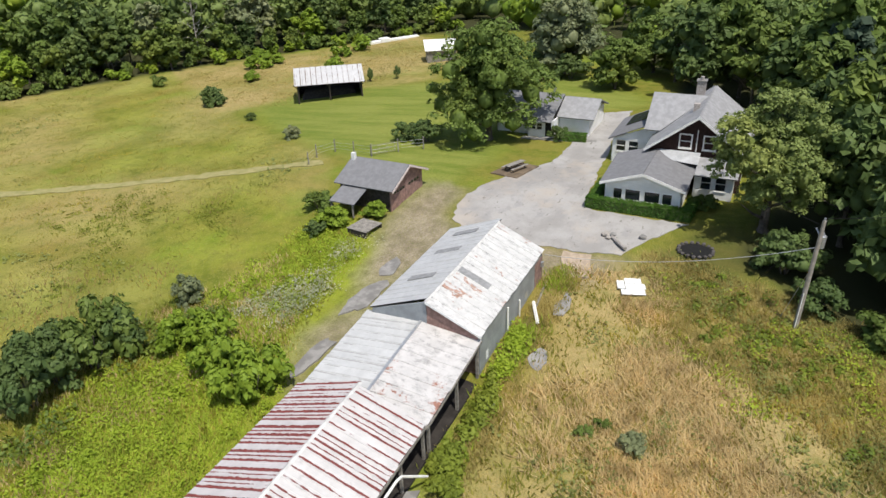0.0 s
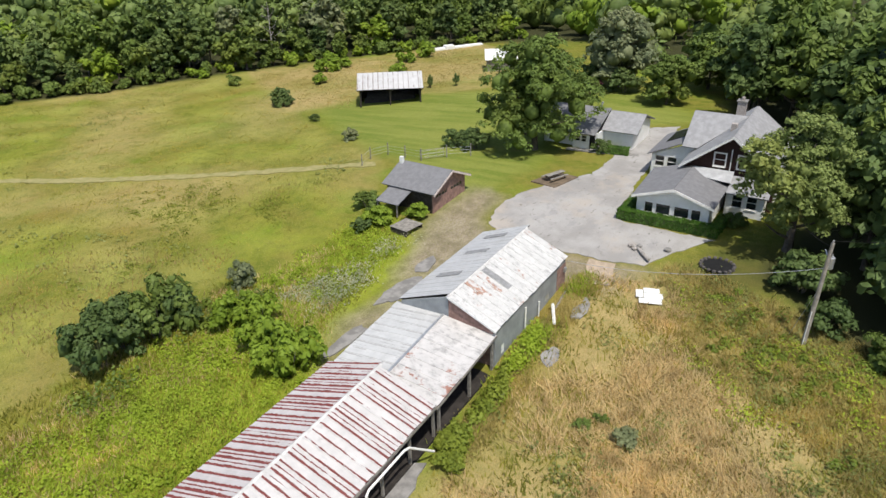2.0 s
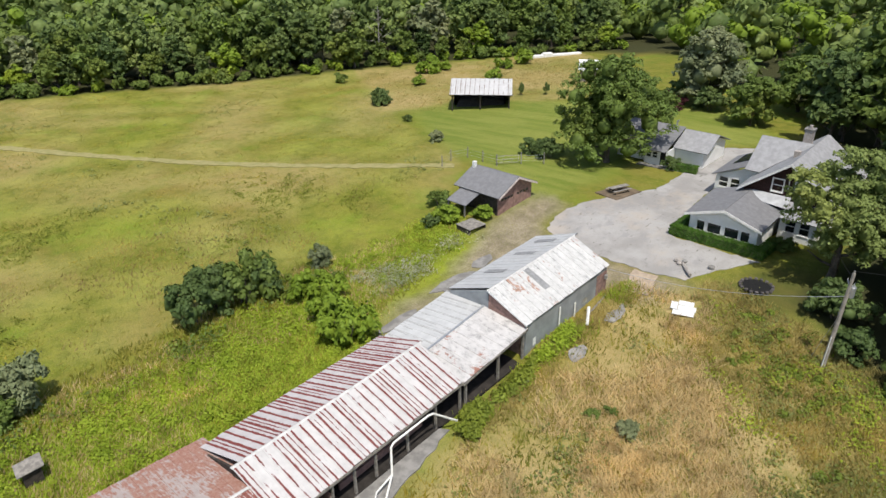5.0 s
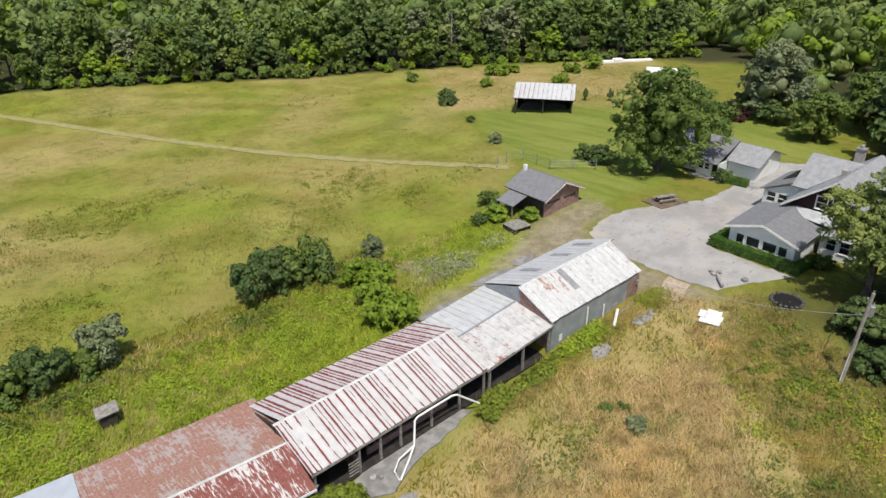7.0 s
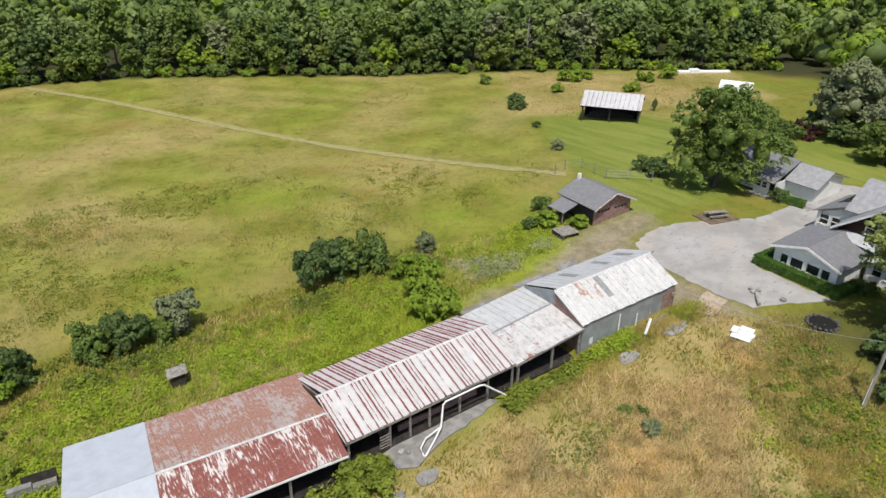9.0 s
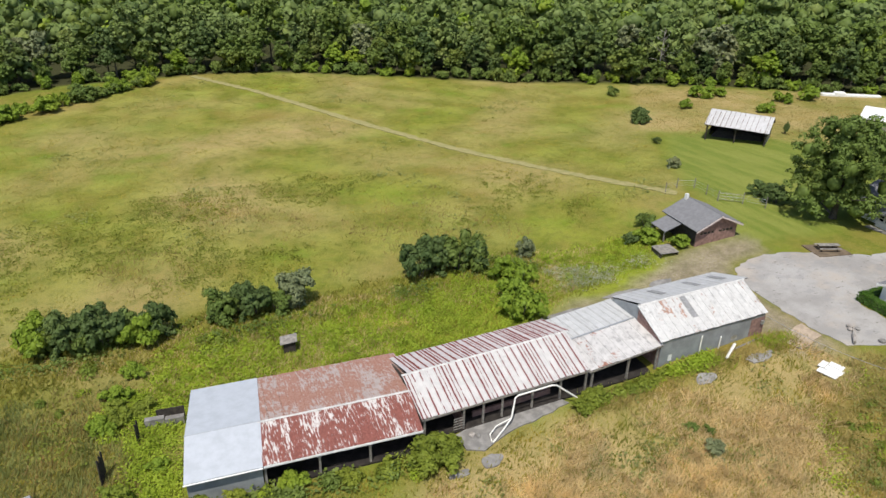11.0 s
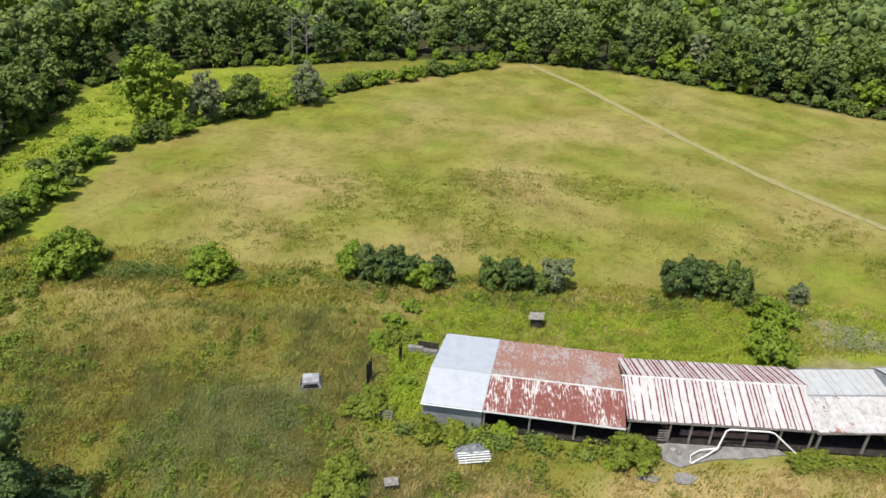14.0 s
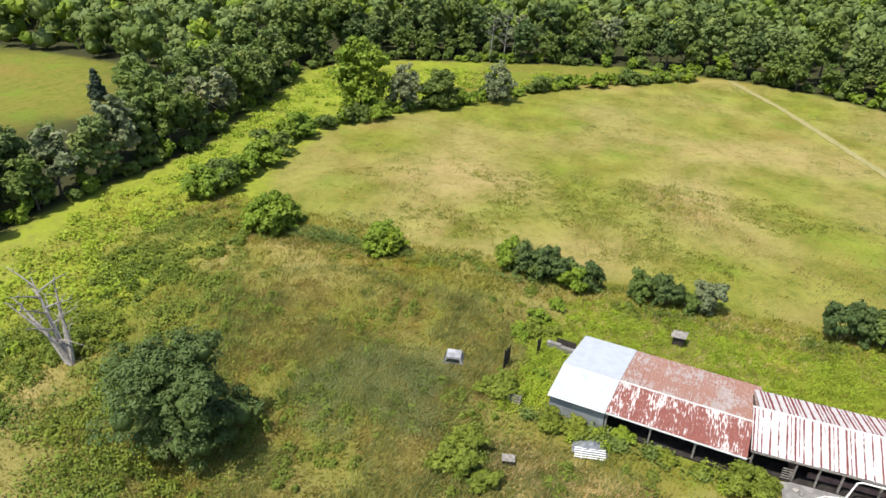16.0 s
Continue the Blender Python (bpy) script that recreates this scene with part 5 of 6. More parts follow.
for kind, lab, x, y, s in (
        (B_GREEN, "green bush at the field's edge", -10.8, 22.4, 0.85), (B_GREEN, "green bush at the field's edge", -7.2, 21.0, 0.8), (B_GREEN, "green bush at the field's edge", -3.9, 21.6, 0.9), (B_DARK, "dark green bush at the field's edge", -0.6, 21.2, 0.8),
        (B_DARK, "dark green bush at the field's edge", 7.6, 22.4, 0.7), (B_GREEN, "green bush at the field's edge", 11.8, 21.0, 0.7), (B_DARK, "dark green bush at the field's edge", 32.0, 23.2, 1.0), (B_DARK, "dark green bush at the field's edge", 36.4, 22.0, 0.8),
        (B_BRIGHT, "bright green bush at the field's edge", -12.5, 22.5, 1.15), (B_DARK, "dark green bush at the field's edge", -9.0, 21.6, 0.95), (B_DARK, "dark green bush at the field's edge", -5.6, 21.0, 1.0),
        (B_BRIGHT, "bright green bush at the field's edge", -2.2, 20.6, 0.95), (B_GREEN, "green bush at the field's edge", 6.0, 21.6, 0.95), (B_DARK, "dark green bush at the field's edge", 9.3, 21.2, 0.85),
        (B_GREY, "greyish bush at the field's edge", 14.0, 21.6, 1.1), (B_DARK, "dark green bush at the field's edge", 29.6, 22.6, 1.05), (B_GREEN, "tall green bush at the field's edge", 34.4, 22.2, 1.3),
        (B_GREY, "small round bush at the field's edge", 44.2, 22.3, 0.62), (B_BRIGHT, "vine-covered bright green mound behind the shed", 36.0, 9.2, 1.15), (B_BRIGHT, "vine-covered bright green mound behind the shed", 37.6, 12.6, 1.0),
        (B_BRIGHT, "vine-covered bright green mound behind the shed", 39.8, 16.2, 0.85), (B_BRIGHT, "vine-covered bright green mound behind the shed", 38.5, 19, 0.8)):
    place_bush(kind, lab, x, y, s * 1.15, x * 1.7, s * 1.6, group=ROW)
FIELD_B = "shrubs scattered over the fields"
for kind, lab, x, y, s in (
        (B_DOME, "large rounded green shrub standing in the field", -46.8, 18.4, 1.9), (B_DOME, "rounded green shrub standing in the field", -29.0, 19.2, 1.45), (B_DOME_DARK, "dark rounded shrub standing in the field", 98.8, 69.5, 1.1), (B_DARK, "small dark field shrub", 92.1, 55.7, 0.42),
        (B_GREY, "pale bare shrub in dry grass", 84.4, 41.6, 0.7), (B_RED, "maroon-leaved shrub by the lawn", 121, 19, 1.1), (B_DARK, "dense dark shrub by the lawn", 123.5, 13, 1.35), (B_DARK, "dense dark shrub by the lawn", 127, 20, 1.3),
        (B_GREEN, "green shrub by the garage", 63.0, 22.2, 0.9), (B_BRIGHT, "bright green shrub by the garage", 60.8, 19.4, 0.95), (B_BRIGHT, "bright green shrub by the garage", 63.6, 16.2, 0.75),
        (B_DARK, "green shrub before the cottage", 91.3, 5.2, 0.62), (B_DARK, "dark shrub under the big tree", 85.5, 21, 0.95), (B_DARK, "dark shrub under the big tree", 86, 24.5, 0.8),
        (B_GREEN, "green shrub at the sunroom's corner", 75.5, -14.4, 0.65), (B_GREY, "silvery weed clump in the dry grass", 41.3, -14.9, 0.5), (B_GREEN, "weed clump in the dry grass", 41.4, -11.9, 0.28), (B_GREEN, "weed clump in the dry grass", 42.6, -12.8, 0.26),
        (B_LIGHT, "leafy shrub against the open shed", 20.4, -6.1, 0.7), (B_LIGHT, "leafy shrub against the open shed", 18.4, -6.6, 0.6), (B_LIGHT, "leafy shrub against the open shed", 35.6, -5.4, 0.6), (B_LIGHT, "leafy shrub against the open shed", 33.8, -6.2, 0.5),
        (B_LIGHT, "leafy shrub against the white shed", 0.9, -5.8, 0.8), (B_LIGHT, "leafy shrub against the white shed", 3.6, -6.0, 0.72), (B_BRIGHT, "leafy shrub at the shed's post", 7.7, -5.3, 0.62), (B_LIGHT, "leafy shrub against the open shed", 12.0, -6.2, 0.5),
        (B_LIGHT, "weedy thicket in the yard", -4.5, 8.5, 0.75), (B_BRIGHT, "vine-covered thicket beside the white shed", -6.2, 7.0, 0.7), (B_LIGHT, "vine-covered thicket beside the white shed", -2.4, 8.6, 0.6), (B_BRIGHT, "vine-covered thicket beside the white shed", -3.4, 14.4, 0.65), (B_BRIGHT, "leafy thicket beside the white shed", -1.8, 1.2, 0.5), (B_LIGHT, "weedy thicket in the yard", -4.6, -3.0, 0.95), (B_LIGHT, "weedy thicket in the yard", -5.6, -11.8, 0.95), (B_BRIGHT, "weedy thicket in the yard", -4.6, 11.6, 0.75),
        (B_LIGHT, "weedy thicket in the yard", -5.6, -14.6, 1.15), (B_LIGHT, "leafy thicket beside the broken gate", -5.6, -3.4, 0.85), (B_LIGHT, "low leafy thicket in the yard", -2.6, -15.6, 0.7), (B_BRIGHT, "field shrub near the hay shed", 116, 76, 0.95), (B_BRIGHT, "field shrub near the hay shed", 132, 82, 1.0), (B_GREEN, "field shrub near the hay shed", 108, 92, 0.9),
        (B_DARK, "dark shrub by the track", 58.5, 19.6, 0.5), (B_DARK, "dark shrub under the pole's trees", 61.5, -24.5, 0.9), (B_DARK, "dark shrub under the pole's trees", 66, -22, 1.2), (B_GREEN, "green shrub under the pole's trees", 58.6, -29.0, 1.0)):
    place_bush(kind, lab, x, y, s, x * 2.3, group=FIELD_B)
for i, (x, y) in enumerate(((-61.6, 23.2), (-62.5, 28), (-63, 33), (-63.5, 38.3), (-64, 45), (-64.6, 51), (-64.3, 57.1), (-60, 69), (-57, 74), (-44, 93), (-30, 113), (-24, 120), (-18, 124), (-10, 131), (-3, 136), (4, 141))):
    place_bush((B_BRIGHT, B_GREEN, B_BRIGHT)[i % 3], "hedgerow bush on the field's western edge", x, y, (2.2, 1.9, 1.8)[i % 3] if i < 7 else 1.6, i * 1.3, group="hedgerow bushes")
place_bush(bush_kind(66, 2.7, 2.8, 15, 4500, 0.2, M_LEAF_COARSE), "leafy weed thicket beside the shed's end", 18.9, -6.9, 0.85, 1.0, group=FIELD_B)


def undergrowth(line, gap, back, group, label):
    """Low bushes that close the foot of a wood's edge."""
    for (x0, y0), (x1, y1) in zip(line, line[1:]):
        ln = math.hypot(x1 - x0, y1 - y0)
        ux, uy = (x1 - x0) / ln, (y1 - y0) / ln
        u = tr.uniform(0, gap)
        while u < ln:
            b = back + tr.uniform(-1.0, 1.5)
            k = (B_EDGE, B_EDGE, B_EDGE_BRIGHT)[int(tr.integers(3))]
            place_bush(k, label, x0 + ux * u - uy * b, y0 + uy * u + ux * b, tr.uniform(0.7, 1.3), tr.uniform(0, 6.28), tr.uniform(0.7, 1.5), group)
            u += gap * tr.uniform(0.6, 1.3)


for i, (x, y, s_) in enumerate(((130.7, 65.8, 1.0), (140.9, 70.8, 1.1), (149.9, 70.1, 1.5), (127.5, 82.5, 1.4))):
    place_bush(B_EDGE_BRIGHT, "bright green bush in the dry field behind the hay shed", x, y, s_, i * 1.9, group=FIELD_B)
undergrowth(NORTH_R, 4.0, 1.2, "undergrowth along the far wood", "low green undergrowth at the far wood's foot")
undergrowth([(-64.5, 60), (-57, 76), (-44, 95), (-24, 121), (6, 143)], 3.2, 0.5, "scrub along the western hedgerow", "low green scrub along the field's western edge")
undergrowth(WEST, 4.0, 1.5, "undergrowth along the western wood", "low green undergrowth at the western wood's foot")


# ---- hedges ----
def hedge(label, runs, width, height, size=0.16):
    """A clipped hedge: runs of a leafy box, joined at the corners."""
    r = np.random.default_rng(77)
    x0, y0 = runs[0]
    t = thing("hedge", label, "hedge", pose(x0, y0, gz(x0, y0)))
    vs, fs, n = [], [], 0
    for (ax, ay), (bx, by) in zip(runs, runs[1:]):
        ln = math.hypot(bx - ax, by - ay)
        ux, uy = (bx - ax) / ln, (by - ay) / ln
        k = int(ln * 260)
        u = r.uniform(-width / 2, ln + width / 2, k)
        face = r.integers(0, 4, k)
        v = np.where(face < 2, r.uniform(-0.5, 0.5, k), np.where(face == 2, -0.5, 0.5)) * width
        z = np.where(face < 2, height, r.uniform(0, 1, k) * height) + r.normal(0, 0.03, k)
        nrm = np.stack([np.where(face < 2, 0, -uy * np.sign(v)), np.where(face < 2, 0, ux * np.sign(v)), np.where(face < 2, 1.0, 0.3)], 1)
        p = np.stack([ax - x0 + ux * u - uy * v, ay - y0 + uy * u + ux * v, z], 1)
        q, f = leaf_quads(p, nrm, size, r)
        vs.append(q)
        fs.append(f + n)
        n += len(q)
        bm = bmesh.new()
        add_box(bm, -width / 2 + 0.07, ln + width / 2 - 0.07, -width / 2 + 0.06, width / 2 - 0.06, -0.3, height - 0.05, bevel=0.1)
        part("core", bm, M_LEAF_DARK, t, m=Matrix.Translation((ax - x0, ay - y0, 0)) @ Matrix.Rotation(math.atan2(uy, ux), 4, "Z"))
    part("foliage", mesh_np("foliage", np.concatenate(vs), np.concatenate(fs)), M_HEDGE, t)


M_HEDGE = leaf_mat("hedge_leaves", (0.045, 0.11, 0.012), (0.09, 0.18, 0.02))
hedge("clipped green hedge wrapped round the white sunroom", [(77.4, -4.1), (72.2, -4.1), (72.2, -13.2), (75.0, -13.4)], 1.0, 1.05)
hedge("clipped green hedge before the white cottage", [(91.7, 2.2), (91.5, 4.6)], 1.1, 1.0)

# ---- utility pole and wires ----
pole = thing("utility_pole", "leaning grey wooden utility pole with a transformer", "pole", pose(58.6, -23.16, -0.35, 2.1, 1.5, 0))
part("mast", tube([(0, 0, -0.4), (0, 0, 4), (0.02, 0, 9.3)], [0.19, 0.17, 0.13], 10), M_POLE, pole)
tf = part("transformer", tube([(0.36, -0.2, 7.1), (0.36, -0.2, 7.15), (0.36, -0.2, 8.0), (0.36, -0.2, 8.08)], [0.2, 0.25, 0.25, 0.2], 12), M_METAL, pole, "pale grey transformer can")
for s in (-0.1, 0.1):
    part("bushing", tube([(0.36 + s, -0.2, 8.05), (0.36 + s, -0.2, 8.3)], [0.05, 0.03], 6), M_METAL, tf)
part("bracket", box(0.1, 0.2, -0.15, -0.05, 7.3, 7.4), M_METAL, pole)
part("cutout", tube([(0.1, 0.1, 8.2), (0.45, 0.35, 8.5)], 0.05, 6), M_METAL, pole)
part("insulator", tube([(0, 0, 9.3), (0, 0, 9.5)], [0.05, 0.07], 6), M_METAL, pole)
part("riser", tube([(-0.19, 0.05, 0.0), (-0.17, 0.05, 3.6)], 0.04, 6), M_PVC, pole)


def cable(label, a, b, sag, r=0.025, material=None):
    """A hanging wire between two points."""
    a, b = Vector(a), Vector(b)
    pts = [a.lerp(b, t / 14) - Vector((0, 0, sag * 4 * (t / 14) * (1 - t / 14))) for t in range(15)]
    ob = part("cable", tube(pts, r, 5), material or M_BLACK, None, label)
    return tagged(ob, category="cable")


cable("thin pale service wire from pole to barn", (58.79, -23.41, 6.9), (57.3, -4.1, 3.3), 0.9, 0.022, M_METAL)
cable("dark guy wire from the pole to ground", (58.84, -23.48, 8.8), (63.8, -20.0, 0.8), 0.02, 0.018)
cable("short pale guy wire beside the pole", (58.75, -23.34, 5.2), (59.4, -21.9, -0.2), 0.0, 0.02, M_METAL)
cable("power line running on from the pole", (58.85, -23.49, 9.1), (76, -52, 9.5), 0.7, 0.02)
cable("service wire from pole to the house", (58.83, -23.47, 8.6), (80.5, -16.9, 5.5), 1.0, 0.02)

# ---- yard things ----
pad = sheet_on_ground("pavement", [(77.1, 8.7), (81.5, 7.4), (81.0, 4.3), (76.6, 5.4)], M_DIRT, "brown gravel pad under the picnic table", 0.15, wobble=0.1)
table = thing("picnic_table", "weathered grey picnic table on a gravel pad", "table", pose(79.1, 6.5, gz(79, 6.5) + 0.15, 0, 0, -22))
for i in range(5):
    part("top_board", box(-1.4, 1.4, -0.37 + i * 0.15, -0.235 + i * 0.15, 0.7, 0.74), M_GREYWOOD, table)
for y in (-0.85, 0.57):
    part("bench", box(-1.4, 1.4, y, y + 0.28, 0.42, 0.46), M_GREYWOOD, table)
for x in (-1.0, 1.0):
    part("crossbar", box(x - 0.04, x + 0.04, -0.8, 0.8, 0.36, 0.42), M_DARKWOOD, table)
    for s in (-1, 1):
        part("leg", tube([(x, s * 0.65, 0), (x, s * 0.25, 0.7)], 0.05, 6), M_DARKWOOD, table)
stones = thing("log", "cut log lying at the asphalt's edge", "log", pose(65.6, -8.4, gz(65.6, -8.4) + 0.2, 0, 0, 40))
part("trunk", tube([(-1.3, 0, 0.08), (0, 0.05, 0.1), (1.3, 0, 0.08)], [0.16, 0.18, 0.15], 9), M_DEADWOOD, stones)
for i, (x, y, s) in enumerate(((66.8, -6.9, 0.35), (67.1, -7.6, 0.28), (66.3, -7.3, 0.25), (67.4, -10.2, 0.35), (23.2, -5.3, 0.3), (23.6, -5.7, 0.22))):
    bm = bmesh.new()
    bmesh.ops.create_icosphere(bm, subdivisions=2, radius=s)
    for v in bm.verts:
        v.co *= 1 + 0.35 * noise.noise(v.co * 3 + Vector((i, 0, 0)))
        v.co.z *= 0.6
    ob = part("rock", bm, (M_DEADWOOD, M_CONCRETE)[i % 2], None, "loose pale rock lying on the pavement", m=pose(x, y, gz(x, y) + 0.22))
    tagged(ob, category="rock", group="loose rocks")
pit = thing("stone_ring", "dark round pit ringed with rough stones", "fire pit", pose(66.6, -14.9, gz(66.6, -14.9)))
for i in range(18):
    a = i * math.tau / 18
    bm = bmesh.new()
    bmesh.ops.create_icosphere(bm, subdivisions=1, radius=0.2)
    for v in bm.verts:
        v.co *= 1 + 0.4 * noise.noise(v.co * 4 + Vector((i * 3, 0, 0)))
    part("stone", bm, M_SOOT, pit, m=pose(1.45 * math.cos(a), 1.45 * math.sin(a), 0.2))
bm = bmesh.new()
bmesh.ops.create_circle(bm, cap_ends=True, segments=24, radius=1.35)
part("ash_bed", bm, M_BLACK, pit, "black burnt ash", m=pose(0, 0, 0.16))
boards = thing("board_stack", "white boards laid flat in the grass", "boards", pose(59.3, -11.1, gz(59.3, -11.1) + 0.1, 0, 0, 18))
for i, (x, y, w, l) in enumerate(((-1.1, -0.9, 0.85, 1.9), (-0.22, -1.0, 0.85, 1.6), (-0.2, 0.65, 1.3, 0.6), (0.66, -0.75, 0.8, 1.35))):
    part("board", box(x, x + w, y, y + l, 0.02 * i, 0.02 * i + 0.05), M_WHITE, boards)
beams = thing("timber", "white weathered beam leaning on rubble by the barn", "beam", pose(0, 0, 0))
part("beam", tube([(51.1, -5.7, 0.75), (53.0, -4.7, 1.35)], 0.13, 4), M_PVC, beams)
timber = thing("timber", "pale weathered beam lying beside the barn", "beam", pose(0, 0, 0))
part("beam", tube([(52.6, -4.9, 0.85), (56.9, -4.5, 1.05)], 0.1, 4), M_GREYWOOD, timber)
deck = thing("platform", "low grey weathered wooden platform in weeds", "platform", pose(60.6, 15.3, gz(60.6, 15.3), 0, 0, -8))
for i in range(9):
    part("board", box(-1.3 + i * 0.29, -1.03 + i * 0.29, -1.2, 1.2, 0.55, 0.6), M_GREYWOOD, deck)
for x in (-1.2, 1.2):
    part("skirt", box(x - 0.05, x + 0.05, -1.15, 1.15, -0.1, 0.55), M_DARKWOOD, deck)

# gutter hanging from the open shed
gut = thing("gutter_pipe", "broken white gutter pipe hanging from the eave", "pipe", pose(0, 0, 0))
part("run", tube([(34.0, -5.0, 0.6), (31.9, -4.62, 2.36), (31.4, -4.6, 2.5), (27.9, -4.66, 2.48), (27.6, -4.7, 2.3), (27.0, -5.3, 0.75)], 0.08), M_PVC, gut)
part("spout", tube([(27.0, -5.3, 0.75), (26.0, -5.9, 0.4), (24.4, -6.9, 0.22)], 0.075), M_PVC, gut)
part("branch", tube([(27.0, -5.3, 0.75), (25.4, -5.5, 0.55), (24.5, -6.1, 0.4), (24.3, -6.9, 0.3)], 0.06), M_PVC, gut)

# ---- west yard ----
cap = thing("truck_cap", "battered greyish white pickup cap lying in weeds", "truck cap", pose(-11.4, -0.2, 0, 0, 0, 12) @ Matrix.Scale(0.85, 4))
part("shell", prism([(-1.3, -0.85, 0.15), (1.3, -0.85, 0.15), (0.95, -0.7, 1.1), (-0.9, -0.7, 1.1)], 1.7, Vector((0, 1, 0))), plain("weathered_shell", (0.36, 0.36, 0.37), 0.6, 0.35, 1.2), cap)
part("rear_window", prism([(-1.24, -0.62, 0.42), (-1.24, 0.62, 0.42), (-1.03, 0.62, 1.0), (-1.03, -0.62, 1.0)], 0.04, Vector((-1, 0, 0.3))), M_GLASS, cap)
part("side_window", prism([(-0.9, -0.865, 0.45), (0.95, -0.865, 0.45), (0.78, -0.81, 0.92), (-0.75, -0.81, 0.92)], 0.03, Vector((0, -1, 0))), M_GLASS, cap)
part("base_rail", box(-1.35, 1.35, -0.92, 0.92, -0.05, 0.15), M_GREYWOOD, cap)
hutch = thing("hutch", "small leaning hutch with a grey board roof", "hutch", pose(11.4, 13.2, 0, 0, 0, -10))
part("roof", prism([(-0.8, -0.7, 1.15), (0.9, -0.7, 1.4), (0.9, 0.7, 1.5), (-0.8, 0.7, 1.25)], 0.06), M_GREYWOOD, hutch)
part("body", box(-0.5, 0.7, -0.5, 0.5, -0.1, 1.14), M_DARKWOOD, hutch)
for x, y, h, w in ((-5.8, 1.3, 2.6, 1.5), (-3.1, 4.7, 2.3, 0.9)):
    bd = thing("windbreak", "dark weathered upright board panel in weeds", "panel", pose(x, y, -0.1, 0, 3, 78), "dark upright panels")
    for i in range(int(w / 0.18)):
        part("board", box(i * 0.18 - w / 2, i * 0.18 + 0.165 - w / 2, -0.03, 0.03, 0, h - 0.2 * (i % 3)), M_DARKWOOD, bd)
wl = thing("low_wall", "low broken concrete wall beside the white shed", "wall", pose(-0.9, 6.3, 0, 0, 0, -6))
part("block", box(-1.6, 0.0, -0.25, 0.25, -0.2, 0.9), M_CONCRETE, wl)
part("block", box(0.05, 1.6, -0.3, 0.2, -0.2, 0.75), M_CONCRETE, wl)
part("fence_board", box(-0.6, 1.7, 0.25, 0.31, 0.4, 1.5), M_DARKWOOD, wl)
gate = thing("farm_gate", "broken grey wooden farm gate in weeds", "gate", pose(-3.9, -4.4, 0, -12, 0, -8))
for i in range(4):
    part("rail", box(-1.5, 1.3, -0.03, 0.03, 0.25 + 0.28 * i, 0.37 + 0.28 * i), M_GREYWOOD, gate)
for x in (-1.4, 0, 1.2):
    part("stile", box(x - 0.06, x + 0.06, -0.08, -0.031, 0, 1.4), M_GREYWOOD, gate)
pile = thing("scrap_pile", "grey tarp and white slats heaped by the shed", "pile", pose(5.2, -8.0, 0, 0, 0, 12))
bm = bmesh.new()
bmesh.ops.create_grid(bm, x_segments=12, y_segments=8, size=1.0)
for v in bm.verts:
    e = max(abs(v.co.x), abs(v.co.y))
    v.co = Vector((v.co.x * 1.7, v.co.y * 0.9 + 0.6, 0.55 * (1 - e ** 2) + 0.12 + 0.16 * noise.noise(v.co * 3)))
part("tarp", bm, plain("grey_tarp", (0.2, 0.21, 0.23), 0.5, 0.4, 2.0, bump=0.5), pile)
for i in range(5):
    part("slat", box(-1.5, 1.4, -0.95 + i * 0.24, -0.83 + i * 0.24, 0.24 + 0.05 * i, 0.28 + 0.05 * i), M_WHITE, pile)
part("brace", box(-0.9, -0.8, -0.98, 0.2, 0.12, 0.23), M_WHITE, pile)
crate = thing("crate", "grey weathered crate half hidden in weeds", "crate", pose(-1.6, -12.2, 0, 0, 0, 15))
part("lid", box(-0.6, 0.6, -0.45, 0.45, 0.6, 0.66), M_GREYWOOD, crate)
part("side", box(-0.52, 0.52, -0.4, 0.4, -0.1, 0.6), M_DARKWOOD, crate)

# fences
fence = thing("wire_fence", "wire fence with wooden posts behind the garage", "fence", pose(0, 0, 0))
FP = [(74, 31.5), (77, 32.4), (79.4, 31.2), (78.9, 28), (78.4, 25.1), (80.9, 22.7), (82.6, 20)]
for x, y in FP:
    part("post", tube([(x, y, gz(x, y) - 0.3), (x, y, gz(x, y) + 1.7)], 0.08, 6), M_GREYWOOD, fence)
for (x0, y0), (x1, y1) in zip(FP, FP[1:]):
    for h in (0.5, 0.9, 1.3):
        part("wire", tube([(x0, y0, gz(x0, y0) + h), (x1, y1, gz(x1, y1) + h)], 0.012, 4), M_METAL, fence)
fg = thing("wire_gate", "grey metal wire gate in the fence", "gate", pose(78.6, 25.4, gz(78.6, 25.4), 0, 0, -42))
for z in (0.25, 0.75, 1.35):
    part("rail", tube([(0, 0, z), (3.3, 0, z)], 0.03, 6), M_GREYWOOD, fg)
for x in (0.05, 1.1, 2.2, 3.25):
    part("stile", tube([(x, 0.03, 0.2), (x, 0.03, 1.4)], 0.025, 6), M_GREYWOOD, fg)
for x, y in ((119.7, 50.2), (122.1, 45.7)):
    place_bush(B_DARK, "thin dark sapling in the dry field", x, y, 0.3, x, 0.8, "saplings")

